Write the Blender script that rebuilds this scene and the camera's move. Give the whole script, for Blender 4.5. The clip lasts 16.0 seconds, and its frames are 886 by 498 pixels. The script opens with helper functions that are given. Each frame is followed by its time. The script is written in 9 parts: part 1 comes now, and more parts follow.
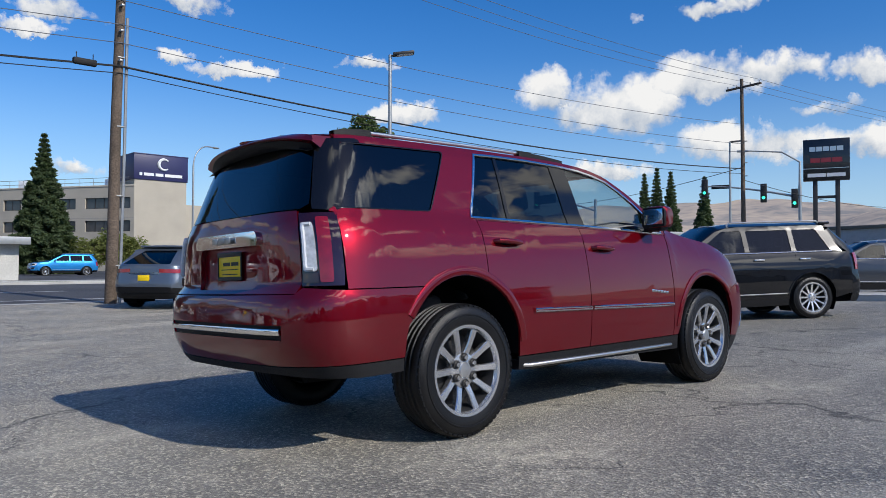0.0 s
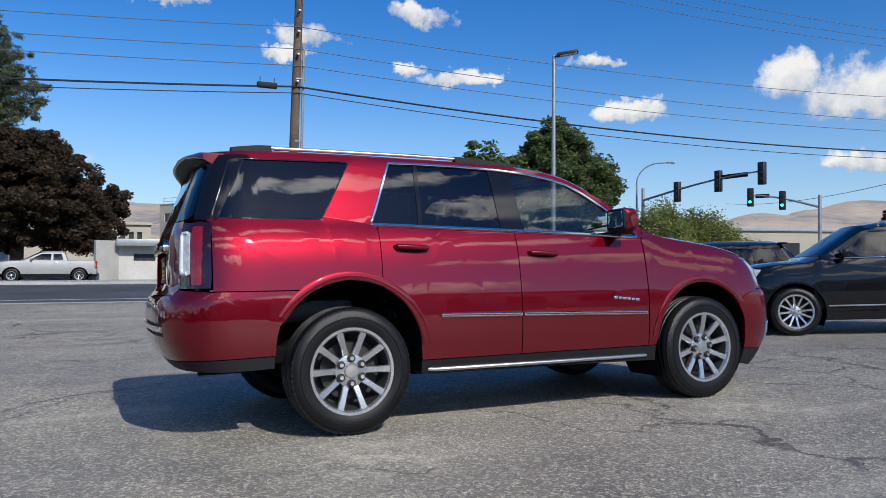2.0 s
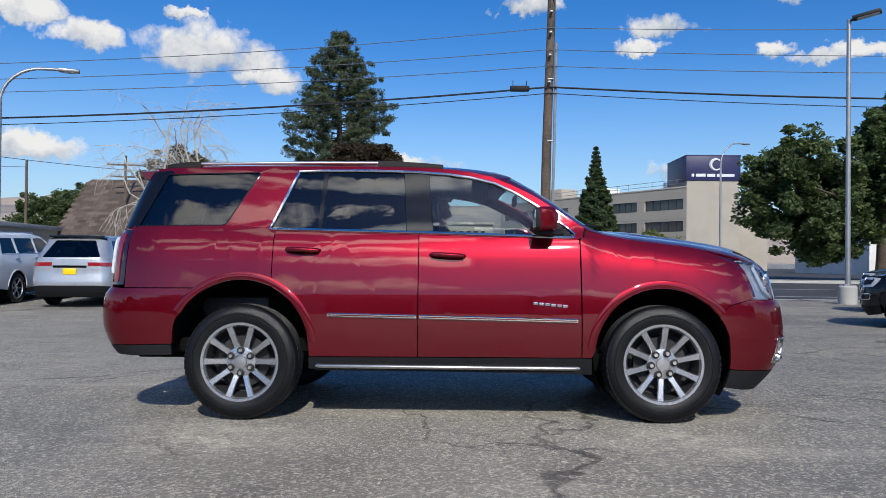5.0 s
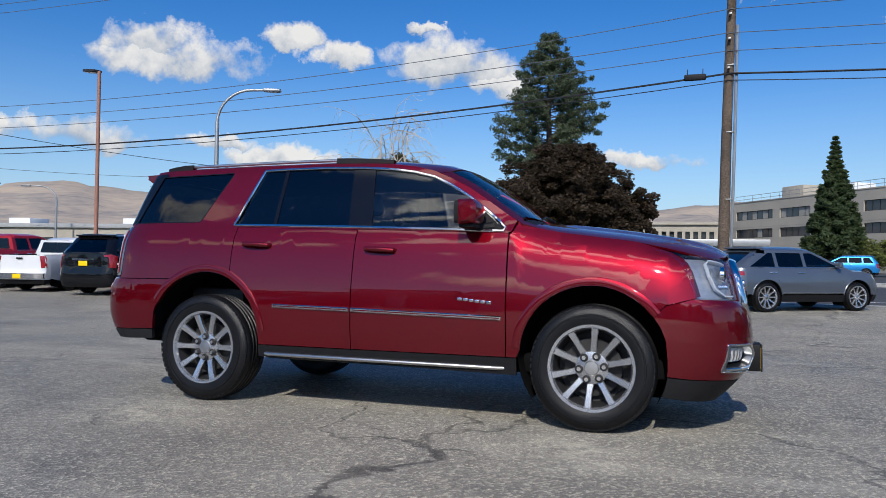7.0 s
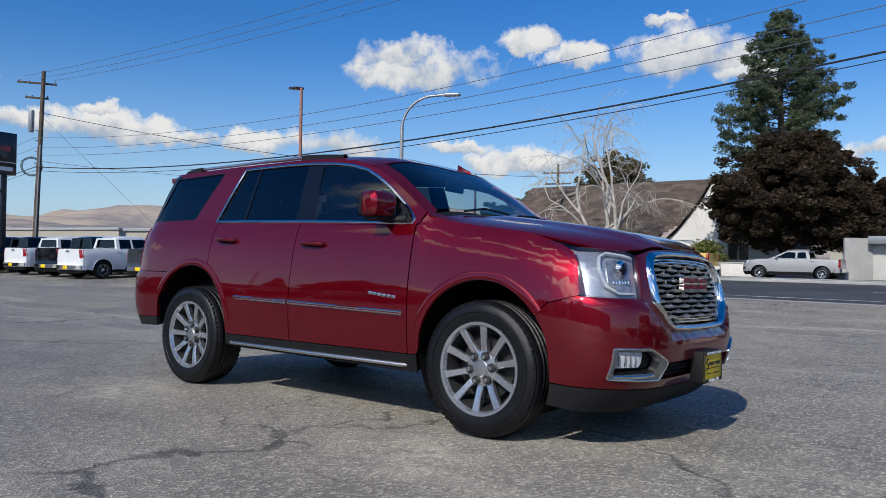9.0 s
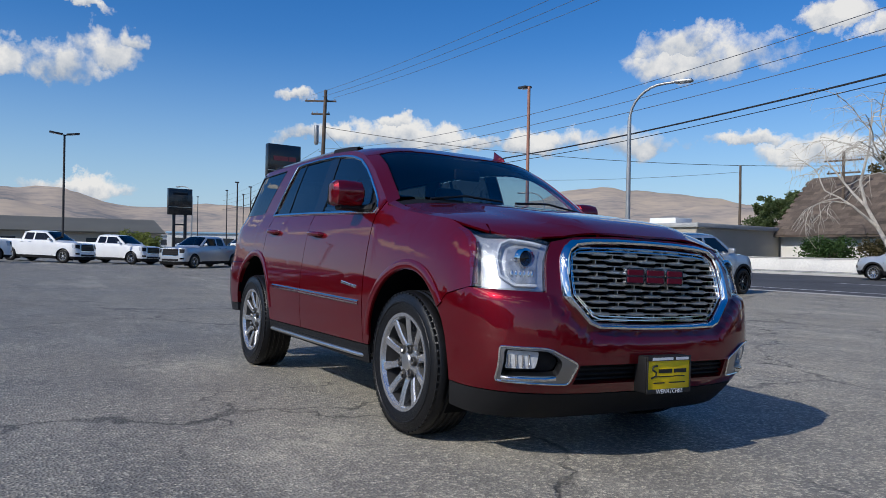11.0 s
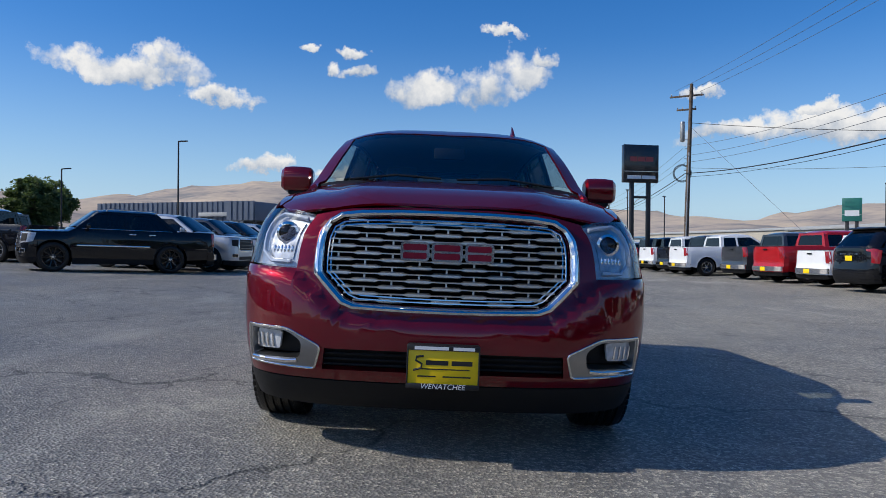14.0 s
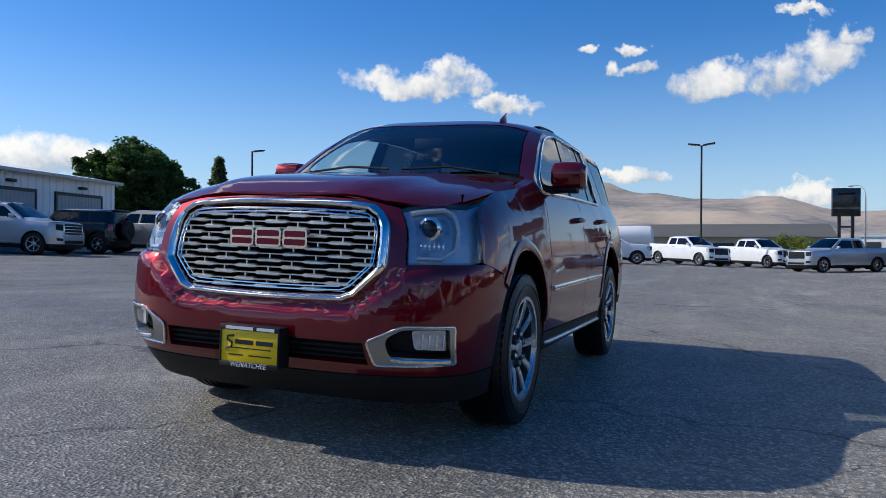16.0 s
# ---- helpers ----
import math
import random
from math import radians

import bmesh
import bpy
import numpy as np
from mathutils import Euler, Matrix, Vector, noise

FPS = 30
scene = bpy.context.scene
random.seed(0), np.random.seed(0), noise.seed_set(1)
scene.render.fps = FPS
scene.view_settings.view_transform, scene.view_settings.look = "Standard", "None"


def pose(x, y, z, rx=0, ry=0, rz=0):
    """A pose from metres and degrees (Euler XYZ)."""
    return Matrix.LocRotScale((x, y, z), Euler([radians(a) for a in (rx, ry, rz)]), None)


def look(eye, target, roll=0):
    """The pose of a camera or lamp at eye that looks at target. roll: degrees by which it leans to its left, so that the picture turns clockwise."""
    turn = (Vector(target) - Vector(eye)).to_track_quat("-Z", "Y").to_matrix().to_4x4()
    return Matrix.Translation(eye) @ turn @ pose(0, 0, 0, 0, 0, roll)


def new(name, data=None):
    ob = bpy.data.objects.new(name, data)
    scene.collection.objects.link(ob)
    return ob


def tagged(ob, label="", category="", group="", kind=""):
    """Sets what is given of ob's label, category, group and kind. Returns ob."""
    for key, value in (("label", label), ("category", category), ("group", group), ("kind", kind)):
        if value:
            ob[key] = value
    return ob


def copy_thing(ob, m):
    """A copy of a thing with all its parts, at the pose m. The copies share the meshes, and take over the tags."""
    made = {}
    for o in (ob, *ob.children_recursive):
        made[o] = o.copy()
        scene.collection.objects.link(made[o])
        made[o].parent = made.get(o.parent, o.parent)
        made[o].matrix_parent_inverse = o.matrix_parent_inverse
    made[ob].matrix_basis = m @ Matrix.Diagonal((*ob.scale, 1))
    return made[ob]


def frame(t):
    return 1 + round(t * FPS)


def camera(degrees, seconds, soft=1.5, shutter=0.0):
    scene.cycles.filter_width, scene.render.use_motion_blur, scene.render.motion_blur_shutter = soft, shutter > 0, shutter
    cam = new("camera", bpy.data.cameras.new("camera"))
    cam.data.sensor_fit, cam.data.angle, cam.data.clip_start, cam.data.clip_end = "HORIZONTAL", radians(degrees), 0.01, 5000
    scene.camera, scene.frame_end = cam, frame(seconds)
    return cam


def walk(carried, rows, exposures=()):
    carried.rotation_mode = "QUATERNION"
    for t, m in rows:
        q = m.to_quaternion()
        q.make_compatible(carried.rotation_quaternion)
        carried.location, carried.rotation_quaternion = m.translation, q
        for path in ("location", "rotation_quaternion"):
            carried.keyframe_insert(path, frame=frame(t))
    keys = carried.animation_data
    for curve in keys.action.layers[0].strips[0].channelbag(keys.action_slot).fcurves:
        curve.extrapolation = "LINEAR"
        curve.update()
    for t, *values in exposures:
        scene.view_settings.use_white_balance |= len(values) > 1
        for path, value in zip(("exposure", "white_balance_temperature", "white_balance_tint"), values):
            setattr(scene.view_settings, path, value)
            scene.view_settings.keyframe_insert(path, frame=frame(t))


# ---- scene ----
cam = camera(62.0, 16.0, soft=0.7)
PATH = [
    (0, (-4.612, -4.173, 1.065), (-3.262, -2.698, 1.106), 0.16),
    (0.5, (-4.227, -4.523, 1.070), (-2.989, -2.954, 1.113), 0.19),
    (1, (-3.824, -4.883, 1.085), (-2.709, -3.223, 1.127), 0.26),
    (1.5, (-3.407, -5.185, 1.087), (-2.421, -3.445, 1.130), 0.28),
    (2, (-2.952, -5.444, 1.100), (-2.102, -3.634, 1.142), 0.32),
    (2.5, (-2.466, -5.681, 1.122), (-1.760, -3.811, 1.162), 0.34),
    (3, (-1.989, -5.841, 1.123), (-1.434, -3.920, 1.163), 0.40),
    (3.5, (-1.485, -6.010, 1.153), (-1.087, -4.050, 1.191), 0.44),
    (4, (-0.945, -6.091, 1.158), (-0.704, -4.106, 1.195), 0.42),
    (4.2, (-0.736, -6.113, 1.173), (-0.555, -4.122, 1.204), 0.48),
    (6.3, (1.425, -5.927, 1.144), (0.963, -3.981, 1.168), 0.88),
    (6.5, (1.621, -5.860, 1.145), (1.099, -3.930, 1.170), 0.90),
    (7, (2.153, -5.683, 1.137), (1.478, -3.801, 1.160), 0.92),
    (7.5, (2.651, -5.453, 1.121), (1.834, -3.628, 1.142), 0.87),
    (8, (3.138, -5.173, 1.115), (2.183, -3.416, 1.135), 0.88),
    (8.5, (3.579, -4.864, 1.119), (2.489, -3.188, 1.137), 0.90),
    (9, (3.961, -4.532, 1.120), (2.733, -2.953, 1.135), 0.92),
    (9.5, (4.337, -4.155, 1.106), (2.969, -2.696, 1.120), 0.91),
    (9.7, (4.461, -4.003, 1.099), (3.040, -2.595, 1.112), 1.01),
    (11.8, (5.442, -2.177, 1.085), (3.598, -1.403, 1.083), 0.77),
    (12, (5.489, -1.986, 1.075), (3.621, -1.272, 1.074), 0.74),
    (12.5, (5.575, -1.487, 1.040), (3.653, -0.934, 1.038), 0.68),
    (13, (5.666, -0.995, 1.010), (3.702, -0.616, 1.009), 0.51),
    (13.5, (5.703, -0.499, 0.995), (3.712, -0.308, 0.993), 0.51),
    (14, (5.686, 0.007, 0.985), (3.686, 0.009, 0.982), 0.47),
    (14.5, (5.665, 0.558, 0.983), (3.674, 0.365, 0.978), 0.50),
    (15, (5.560, 1.071, 0.955), (3.598, 0.685, 0.955), 0.30),
    (15.5, (5.436, 1.577, 0.945), (3.518, 1.011, 0.947), 0.24),
    (16, (5.279, 2.025, 0.921), (3.416, 1.298, 0.917), 0.36),
]
EXPOSURES = [(0, 0.10), (4, 0.04), (7, -0.04), (12, -0.08), (13, -0.04), (16, 0.12)]
walk(cam, [(t, look(eye, target, roll)) for t, eye, target, roll in PATH], EXPOSURES)

# ---- sky, sun, exposure ----
SUN_DIR = Vector((0.18, -1.26, 1.0)).normalized()      # towards the sun
SUN_EL = math.asin(SUN_DIR.z)
SUN_AZ = math.atan2(SUN_DIR.x, SUN_DIR.y)

# clouds: bearing from +y (counter-clockwise), height, half width, half height (degrees)
CLOUDS = [
    (-72.5, 13.2, 1.9, 1.3), (-70.3, 10.9, 2.6, 0.8), (-67.0, 13.9, 3.6, 1.3), (-61.6, 13.2, 5.4, 1.9), (-56.5, 11.6, 4.4, 2.6), (-53.2, 11.3, 3.6, 2.0), (-50.5, 12.6, 2.6, 2.2),
    (-64.0, 8.6, 6.0, 1.6), (-73.0, 8.0, 7.0, 1.4), (-55.0, 7.0, 2.4, 0.8), (-62.5, 18.0, 4.2, 0.9), (-39.5, 11.5, 3.0, 1.0), (-36.6, 15.3, 2.4, 0.6),
    (-26.4, 14.2, 2.8, 0.7), (-22.4, 15.0, 2.4, 0.6), (-23.4, 18.6, 2.0, 1.2), (-14.6, 17.0, 2.5, 1.1), (-12.5, 15.6, 2.0, 0.6), (-5.0, 18.9, 2.2, 0.9), (-15.0, 6.5, 2.2, 0.9),
    (18.6, 14.5, 5.6, 2.3), (20.8, 16.8, 0.9, 0.5), (15.4, 13.4, 3.6, 1.4), (28.0, 14.8, 2.4, 1.3), (31.3, 16.1, 1.8, 1.2), (39.6, 13.7, 6.6, 2.2), (41.6, 14.8, 3.4, 1.8),
    (32.6, 6.9, 4.2, 1.3), (36.0, 8.1, 3.6, 0.7), (45.8, 8.0, 5.6, 1.5), (52.0, 7.9, 3.4, 1.3), (56.5, 8.2, 3.4, 1.0), (62.0, 8.3, 5.2, 1.3), (63.0, 9.5, 1.2, 0.8), (69.2, 8.2, 4.6, 0.9), (71.2, 11.2, 1.9, 0.7),
    (83.6, 13.2, 3.0, 1.9), (86.8, 12.0, 3.0, 1.9), (81.5, 14.2, 1.4, 1.1), (91.8, 11.8, 2.4, 1.7), (85.2, 16.1, 1.9, 0.5), (96.0, 13.1, 1.0, 0.7), (98.0, 13.1, 1.1, 0.7), (97.3, 14.8, 1.1, 0.6), (101.3, 14.7, 1.1, 0.5),
    (107.4, 11.1, 2.6, 0.9), (113.2, 12.4, 5.2, 1.5), (111.6, 13.0, 2.6, 1.4), (104.0, 6.1, 2.4, 0.9), (96.0, 5.3, 2.8, 0.7), (85.6, 3.9, 3.6, 0.9), (139.7, 5.6, 5.0, 2.0), (5, 7.5, 5.0, 0.8),
    # over the lot, behind the walk
    (168, 14, 12, 3.0), (178, 24, 20, 4.0), (-160, 12, 14, 2.5), (-135, 20, 16, 3.5), (-112, 30, 14, 4.0), (165, 36, 18, 4.5), (-175, 7, 20, 2.0), (135, 30, 12, 3.0),
    (-158, 44, 16, 2.6), (172, 47, 22, 2.8), (145, 45, 14, 2.4), (-178, 55, 24, 3.0), (150, 57, 18, 3.0), (-140, 36, 12, 2.6), (-128, 48, 14, 3.0),
]


def make_sky():
    w = bpy.data.worlds.new("sky")
    scene.world = w
    w.use_nodes = True
    nt = w.node_tree
    nt.nodes.clear()
    N, K = nt.nodes.new, nt.links.new

    def math_node(op, a, b=None, c=None, clamp=False):
        n = N("ShaderNodeMath")
        n.operation, n.use_clamp = op, clamp
        for i, v in enumerate((a, b, c)):
            if v is None:
                continue
            if isinstance(v, (int, float)):
                n.inputs[i].default_value = v
            else:
                K(v, n.inputs[i])
        return n.outputs[0]

    sky = N("ShaderNodeTexSky")
    sky.sky_type, sky.sun_disc = "NISHITA", False
    sky.sun_elevation, sky.sun_rotation = SUN_EL, SUN_AZ
    sky.altitude, sky.air_density, sky.dust_density, sky.ozone_density = 250, 1.0, 0.3, 3.0
    back = N("ShaderNodeBackground")
    back.inputs["Strength"].default_value = 0.127
    hs = N("ShaderNodeHueSaturation")
    hs.inputs["Saturation"].default_value = 1.40
    hs.inputs["Hue"].default_value = 0.511
    K(sky.outputs[0], hs.inputs["Color"])
    tc = N("ShaderNodeTexCoord")
    sep = N("ShaderNodeSeparateXYZ")
    K(tc.outputs["Generated"], sep.inputs[0])
    x, y, z = sep.outputs
    bearing = math_node("MULTIPLY", math_node("ARCTAN2", math_node("MULTIPLY", x, -1.0), y), 180 / math.pi)
    height = math_node("MULTIPLY", math_node("ARCSINE", z), 180 / math.pi)
    haze = N("ShaderNodeMix")
    haze.data_type = "RGBA"
    haze.inputs[7].default_value = (2.75, 4.15, 6.1, 1)
    K(math_node("MULTIPLY", math_node("POWER", math_node("SUBTRACT", 1.0, math_node("DIVIDE", math_node("MAXIMUM", height, 0.0), 16.0), clamp=True), 1.6), 0.85), haze.inputs["Factor"])
    K(hs.outputs[0], haze.inputs[6])
    K(haze.outputs[2], back.inputs["Color"])
    nz = N("ShaderNodeTexNoise")
    nz.inputs["Scale"].default_value, nz.inputs["Detail"].default_value, nz.inputs["Roughness"].default_value = 17, 9, 0.60
    K(tc.outputs["Generated"], nz.inputs["Vector"])
    nl = N("ShaderNodeTexNoise")
    nl.inputs["Scale"].default_value, nl.inputs["Detail"].default_value = 9, 3
    K(tc.outputs["Generated"], nl.inputs["Vector"])
    # curls: the outlines are pulled about at two sizes
    curl, frill = N("ShaderNodeTexNoise"), N("ShaderNodeTexNoise")
    curl.inputs["Scale"].default_value, curl.inputs["Detail"].default_value = 13, 2
    frill.inputs["Scale"].default_value, frill.inputs["Detail"].default_value, frill.inputs["Roughness"].default_value = 46, 6, 0.65
    pulls = []
    for tex in (curl, frill):
        K(tc.outputs["Generated"], tex.inputs["Vector"])
        parts = N("ShaderNodeSeparateColor")
        K(tex.outputs["Color"], parts.inputs[0])
        pulls.append([math_node("SUBTRACT", parts.outputs[i], 0.5) for i in range(2)])
    bearing = math_node("ADD", bearing, math_node("ADD", math_node("MULTIPLY", pulls[0][0], 7.0), math_node("MULTIPLY", pulls[1][0], 2.6)))
    height = math_node("ADD", height, math_node("ADD", math_node("MULTIPLY", pulls[0][1], 2.2), math_node("MULTIPLY", pulls[1][1], 2.2)))
    cover, low = None, None
    for b, e, hw, hh in CLOUDS:
        db = math_node("DIVIDE", math_node("SUBTRACT", bearing, b), hw)
        de = math_node("DIVIDE", math_node("SUBTRACT", height, e), hh)
        # flatter below than above
        under = math_node("MULTIPLY", math_node("MINIMUM", de, 0.0), 1.5)
        de = math_node("ADD", math_node("MAXIMUM", de, 0.0), under)
        d = math_node("SUBTRACT", 1.0, math_node("ADD", math_node("MULTIPLY", db, db), math_node("MULTIPLY", de, de)))
        d = math_node("MAXIMUM", d, -1.5)
        shade = math_node("MULTIPLY_ADD", de, 0.42, 0.58)
        if cover is None:
            cover, low = d, shade
        else:
            pick = math_node("GREATER_THAN", d, cover)
            low = math_node("ADD", math_node("MULTIPLY", shade, pick), math_node("MULTIPLY", low, math_node("SUBTRACT", 1.0, pick)))
            cover = math_node("MAXIMUM", cover, d)
    puff = math_node("ADD", math_node("MULTIPLY", math_node("SUBTRACT", nz.outputs[0], 0.5), 3.6), math_node("MULTIPLY", math_node("SUBTRACT", nl.outputs[0], 0.5), 1.0))
    dens = math_node("ADD", cover, puff)
    mask = math_node("SMOOTH_MIN", math_node("MAXIMUM", math_node("MULTIPLY", math_node("SUBTRACT", dens, -0.10), 1.25), 0.0), 0.97, 0.1)
    mask = math_node("MAXIMUM", mask, 0.0, clamp=True)
    ramp = N("ShaderNodeValToRGB")
    ramp.color_ramp.elements[0].position, ramp.color_ramp.elements[0].color = 0.15, (0.42, 0.50, 0.62, 1)
    ramp.color_ramp.elements[1].position, ramp.color_ramp.elements[1].color = 0.85, (1.0, 0.99, 0.97, 1)
    K(math_node("ADD", low, math_node("MULTIPLY", math_node("SUBTRACT", nz.outputs[0], 0.5), 2.0)), ramp.inputs[0])
    cloud = N("ShaderNodeBackground")
    # clouds shine more strongly the nearer they stand to the sun
    dot = N("ShaderNodeVectorMath")
    dot.operation = "DOT_PRODUCT"
    dot.inputs[1].default_value = SUN_DIR
    K(tc.outputs["Generated"], dot.inputs[0])
    near = math_node("POWER", math_node("MAXIMUM", dot.outputs["Value"], 0.0), 8.0)
    K(math_node("MULTIPLY_ADD", near, 3.2, 0.86), cloud.inputs["Strength"])
    K(ramp.outputs[0], cloud.inputs["Color"])
    mix, out = N("ShaderNodeMixShader"), N("ShaderNodeOutputWorld")
    K(mask, mix.inputs[0]); K(back.outputs[0], mix.inputs[1]); K(cloud.outputs[0], mix.inputs[2]); K(mix.outputs[0], out.inputs[0])


make_sky()
sun_data = bpy.data.lights.new("sun", "SUN")
sun_data.energy, sun_data.angle, sun_data.color = 3.6, radians(0.53), (1.0, 0.955, 0.89)
sun = new("sun", sun_data)
sun.matrix_world = look(SUN_DIR * 50, (0, 0, 0))

# ---- materials ----
MATS = {}


def material(name, color, rough=0.5, metal=0.0, vary=0.0, vary_scale=3.0, grain=0.0, grain_scale=60.0, bump=0.0, bump_scale=80.0,
             coat=0.0, spec=0.5, emit=None, per_object=0.0, island=0.0):
    """A principled material: base colour varied at two scales, with fine relief."""
    if name in MATS:
        return MATS[name]
    m = bpy.data.materials.new(name)
    MATS[name] = m
    m.use_nodes = True
    nt = m.node_tree
    N, K = nt.nodes.new, nt.links.new
    bsdf = nt.nodes["Principled BSDF"]
    bsdf.inputs["Base Color"].default_value = (*color, 1)
    bsdf.inputs["Roughness"].default_value = rough
    bsdf.inputs["Metallic"].default_value = metal
    bsdf.inputs["Coat Weight"].default_value = coat
    bsdf.inputs["Coat Roughness"].default_value = 0.03
    bsdf.inputs["Specular IOR Level"].default_value = spec
    if emit:
        bsdf.inputs["Emission Color"].default_value = (*emit[0], 1)
        bsdf.inputs["Emission Strength"].default_value = emit[1]
    tc = N("ShaderNodeTexCoord")
    where = tc.outputs["Object"]
    last = None
    for amount, sc in ((vary, vary_scale), (grain, grain_scale)):
        if amount:
            nz = N("ShaderNodeTexNoise")
            nz.inputs["Scale"].default_value, nz.inputs["Detail"].default_value = sc, 6
            K(where, nz.inputs["Vector"])
            mr = N("ShaderNodeMapRange")
            mr.inputs[1].default_value, mr.inputs[2].default_value = 0.3, 0.7
            mr.inputs[3].default_value, mr.inputs[4].default_value = 1 - amount, 1 + amount
            K(nz.outputs[0], mr.inputs[0])
            last = mr.outputs[0] if last is None else multiply(nt, last, mr.outputs[0])
    for amount, src in ((per_object, "ShaderNodeObjectInfo"), (island, "ShaderNodeNewGeometry")):
        if amount:
            oi = N(src)
            mr = N("ShaderNodeMapRange")
            mr.inputs[3].default_value, mr.inputs[4].default_value = 1 - amount, 1 + amount
            K(oi.outputs["Random" if amount is per_object and src == "ShaderNodeObjectInfo" else "Random Per Island"], mr.inputs[0])
            last = mr.outputs[0] if last is None else multiply(nt, last, mr.outputs[0])
    if last is not None:
        vm = N("ShaderNodeVectorMath")
        vm.operation = "SCALE"
        vm.inputs[0].default_value = color
        K(last, vm.inputs["Scale"])
        K(vm.outputs[0], bsdf.inputs["Base Color"])
    if bump:
        nb, bp = N("ShaderNodeTexNoise"), N("ShaderNodeBump")
        nb.inputs["Scale"].default_value, nb.inputs["Detail"].default_value = bump_scale, 4
        bp.inputs["Strength"].default_value, bp.inputs["Distance"].default_value = bump, 0.02
        K(where, nb.inputs["Vector"]); K(nb.outputs[0], bp.inputs["Height"]); K(bp.outputs[0], bsdf.inputs["Normal"])
    return m


def multiply(nt, a, b):
    n = nt.nodes.new("ShaderNodeMath")
    n.operation = "MULTIPLY"
    nt.links.new(a, n.inputs[0]); nt.links.new(b, n.inputs[1])
    return n.outputs[0]


def glass(name, tint, gloss_rough=0.0, mirror=0.10):
    """Tinted window glass: what is behind shows darkened, and the surface mirrors the sky."""
    if name in MATS:
        return MATS[name]
    m = bpy.data.materials.new(name)
    MATS[name] = m
    m.use_nodes = True
    nt = m.node_tree
    nt.nodes.clear()
    N, K = nt.nodes.new, nt.links.new
    tr, gl, lw, mx, out = N("ShaderNodeBsdfTransparent"), N("ShaderNodeBsdfGlossy"), N("ShaderNodeLayerWeight"), N("ShaderNodeMixShader"), N("ShaderNodeOutputMaterial")
    pw, fr = N("ShaderNodeMath"), N("ShaderNodeMath")
    lw.inputs[0].default_value = 0.5
    pw.operation, pw.inputs[1].default_value = "POWER", 4.5
    K(lw.outputs["Facing"], pw.inputs[0])
    fr.operation = "MULTIPLY_ADD"
    fr.inputs[1].default_value, fr.inputs[2].default_value = 1.0 - mirror, mirror
    K(pw.outputs[0], fr.inputs[0])
    tr.inputs[0].default_value = (*tint, 1)
    gl.inputs["Roughness"].default_value = gloss_rough
    K(fr.outputs[0], mx.inputs[0]); K(tr.outputs[0], mx.inputs[1]); K(gl.outputs[0], mx.inputs[2]); K(mx.outputs[0], out.inputs[0])
    return m


def car_paint(name, color, metal=0.35, rough=0.32):
    """Clear-coated paint with fine metal flake and a film of dust."""
    if name in MATS:
        return MATS[name]
    m = material(name, color, rough=rough, metal=metal, coat=0.85, vary=0.04, vary_scale=1.7, grain=0.10, grain_scale=900, spec=0.1)
    return m


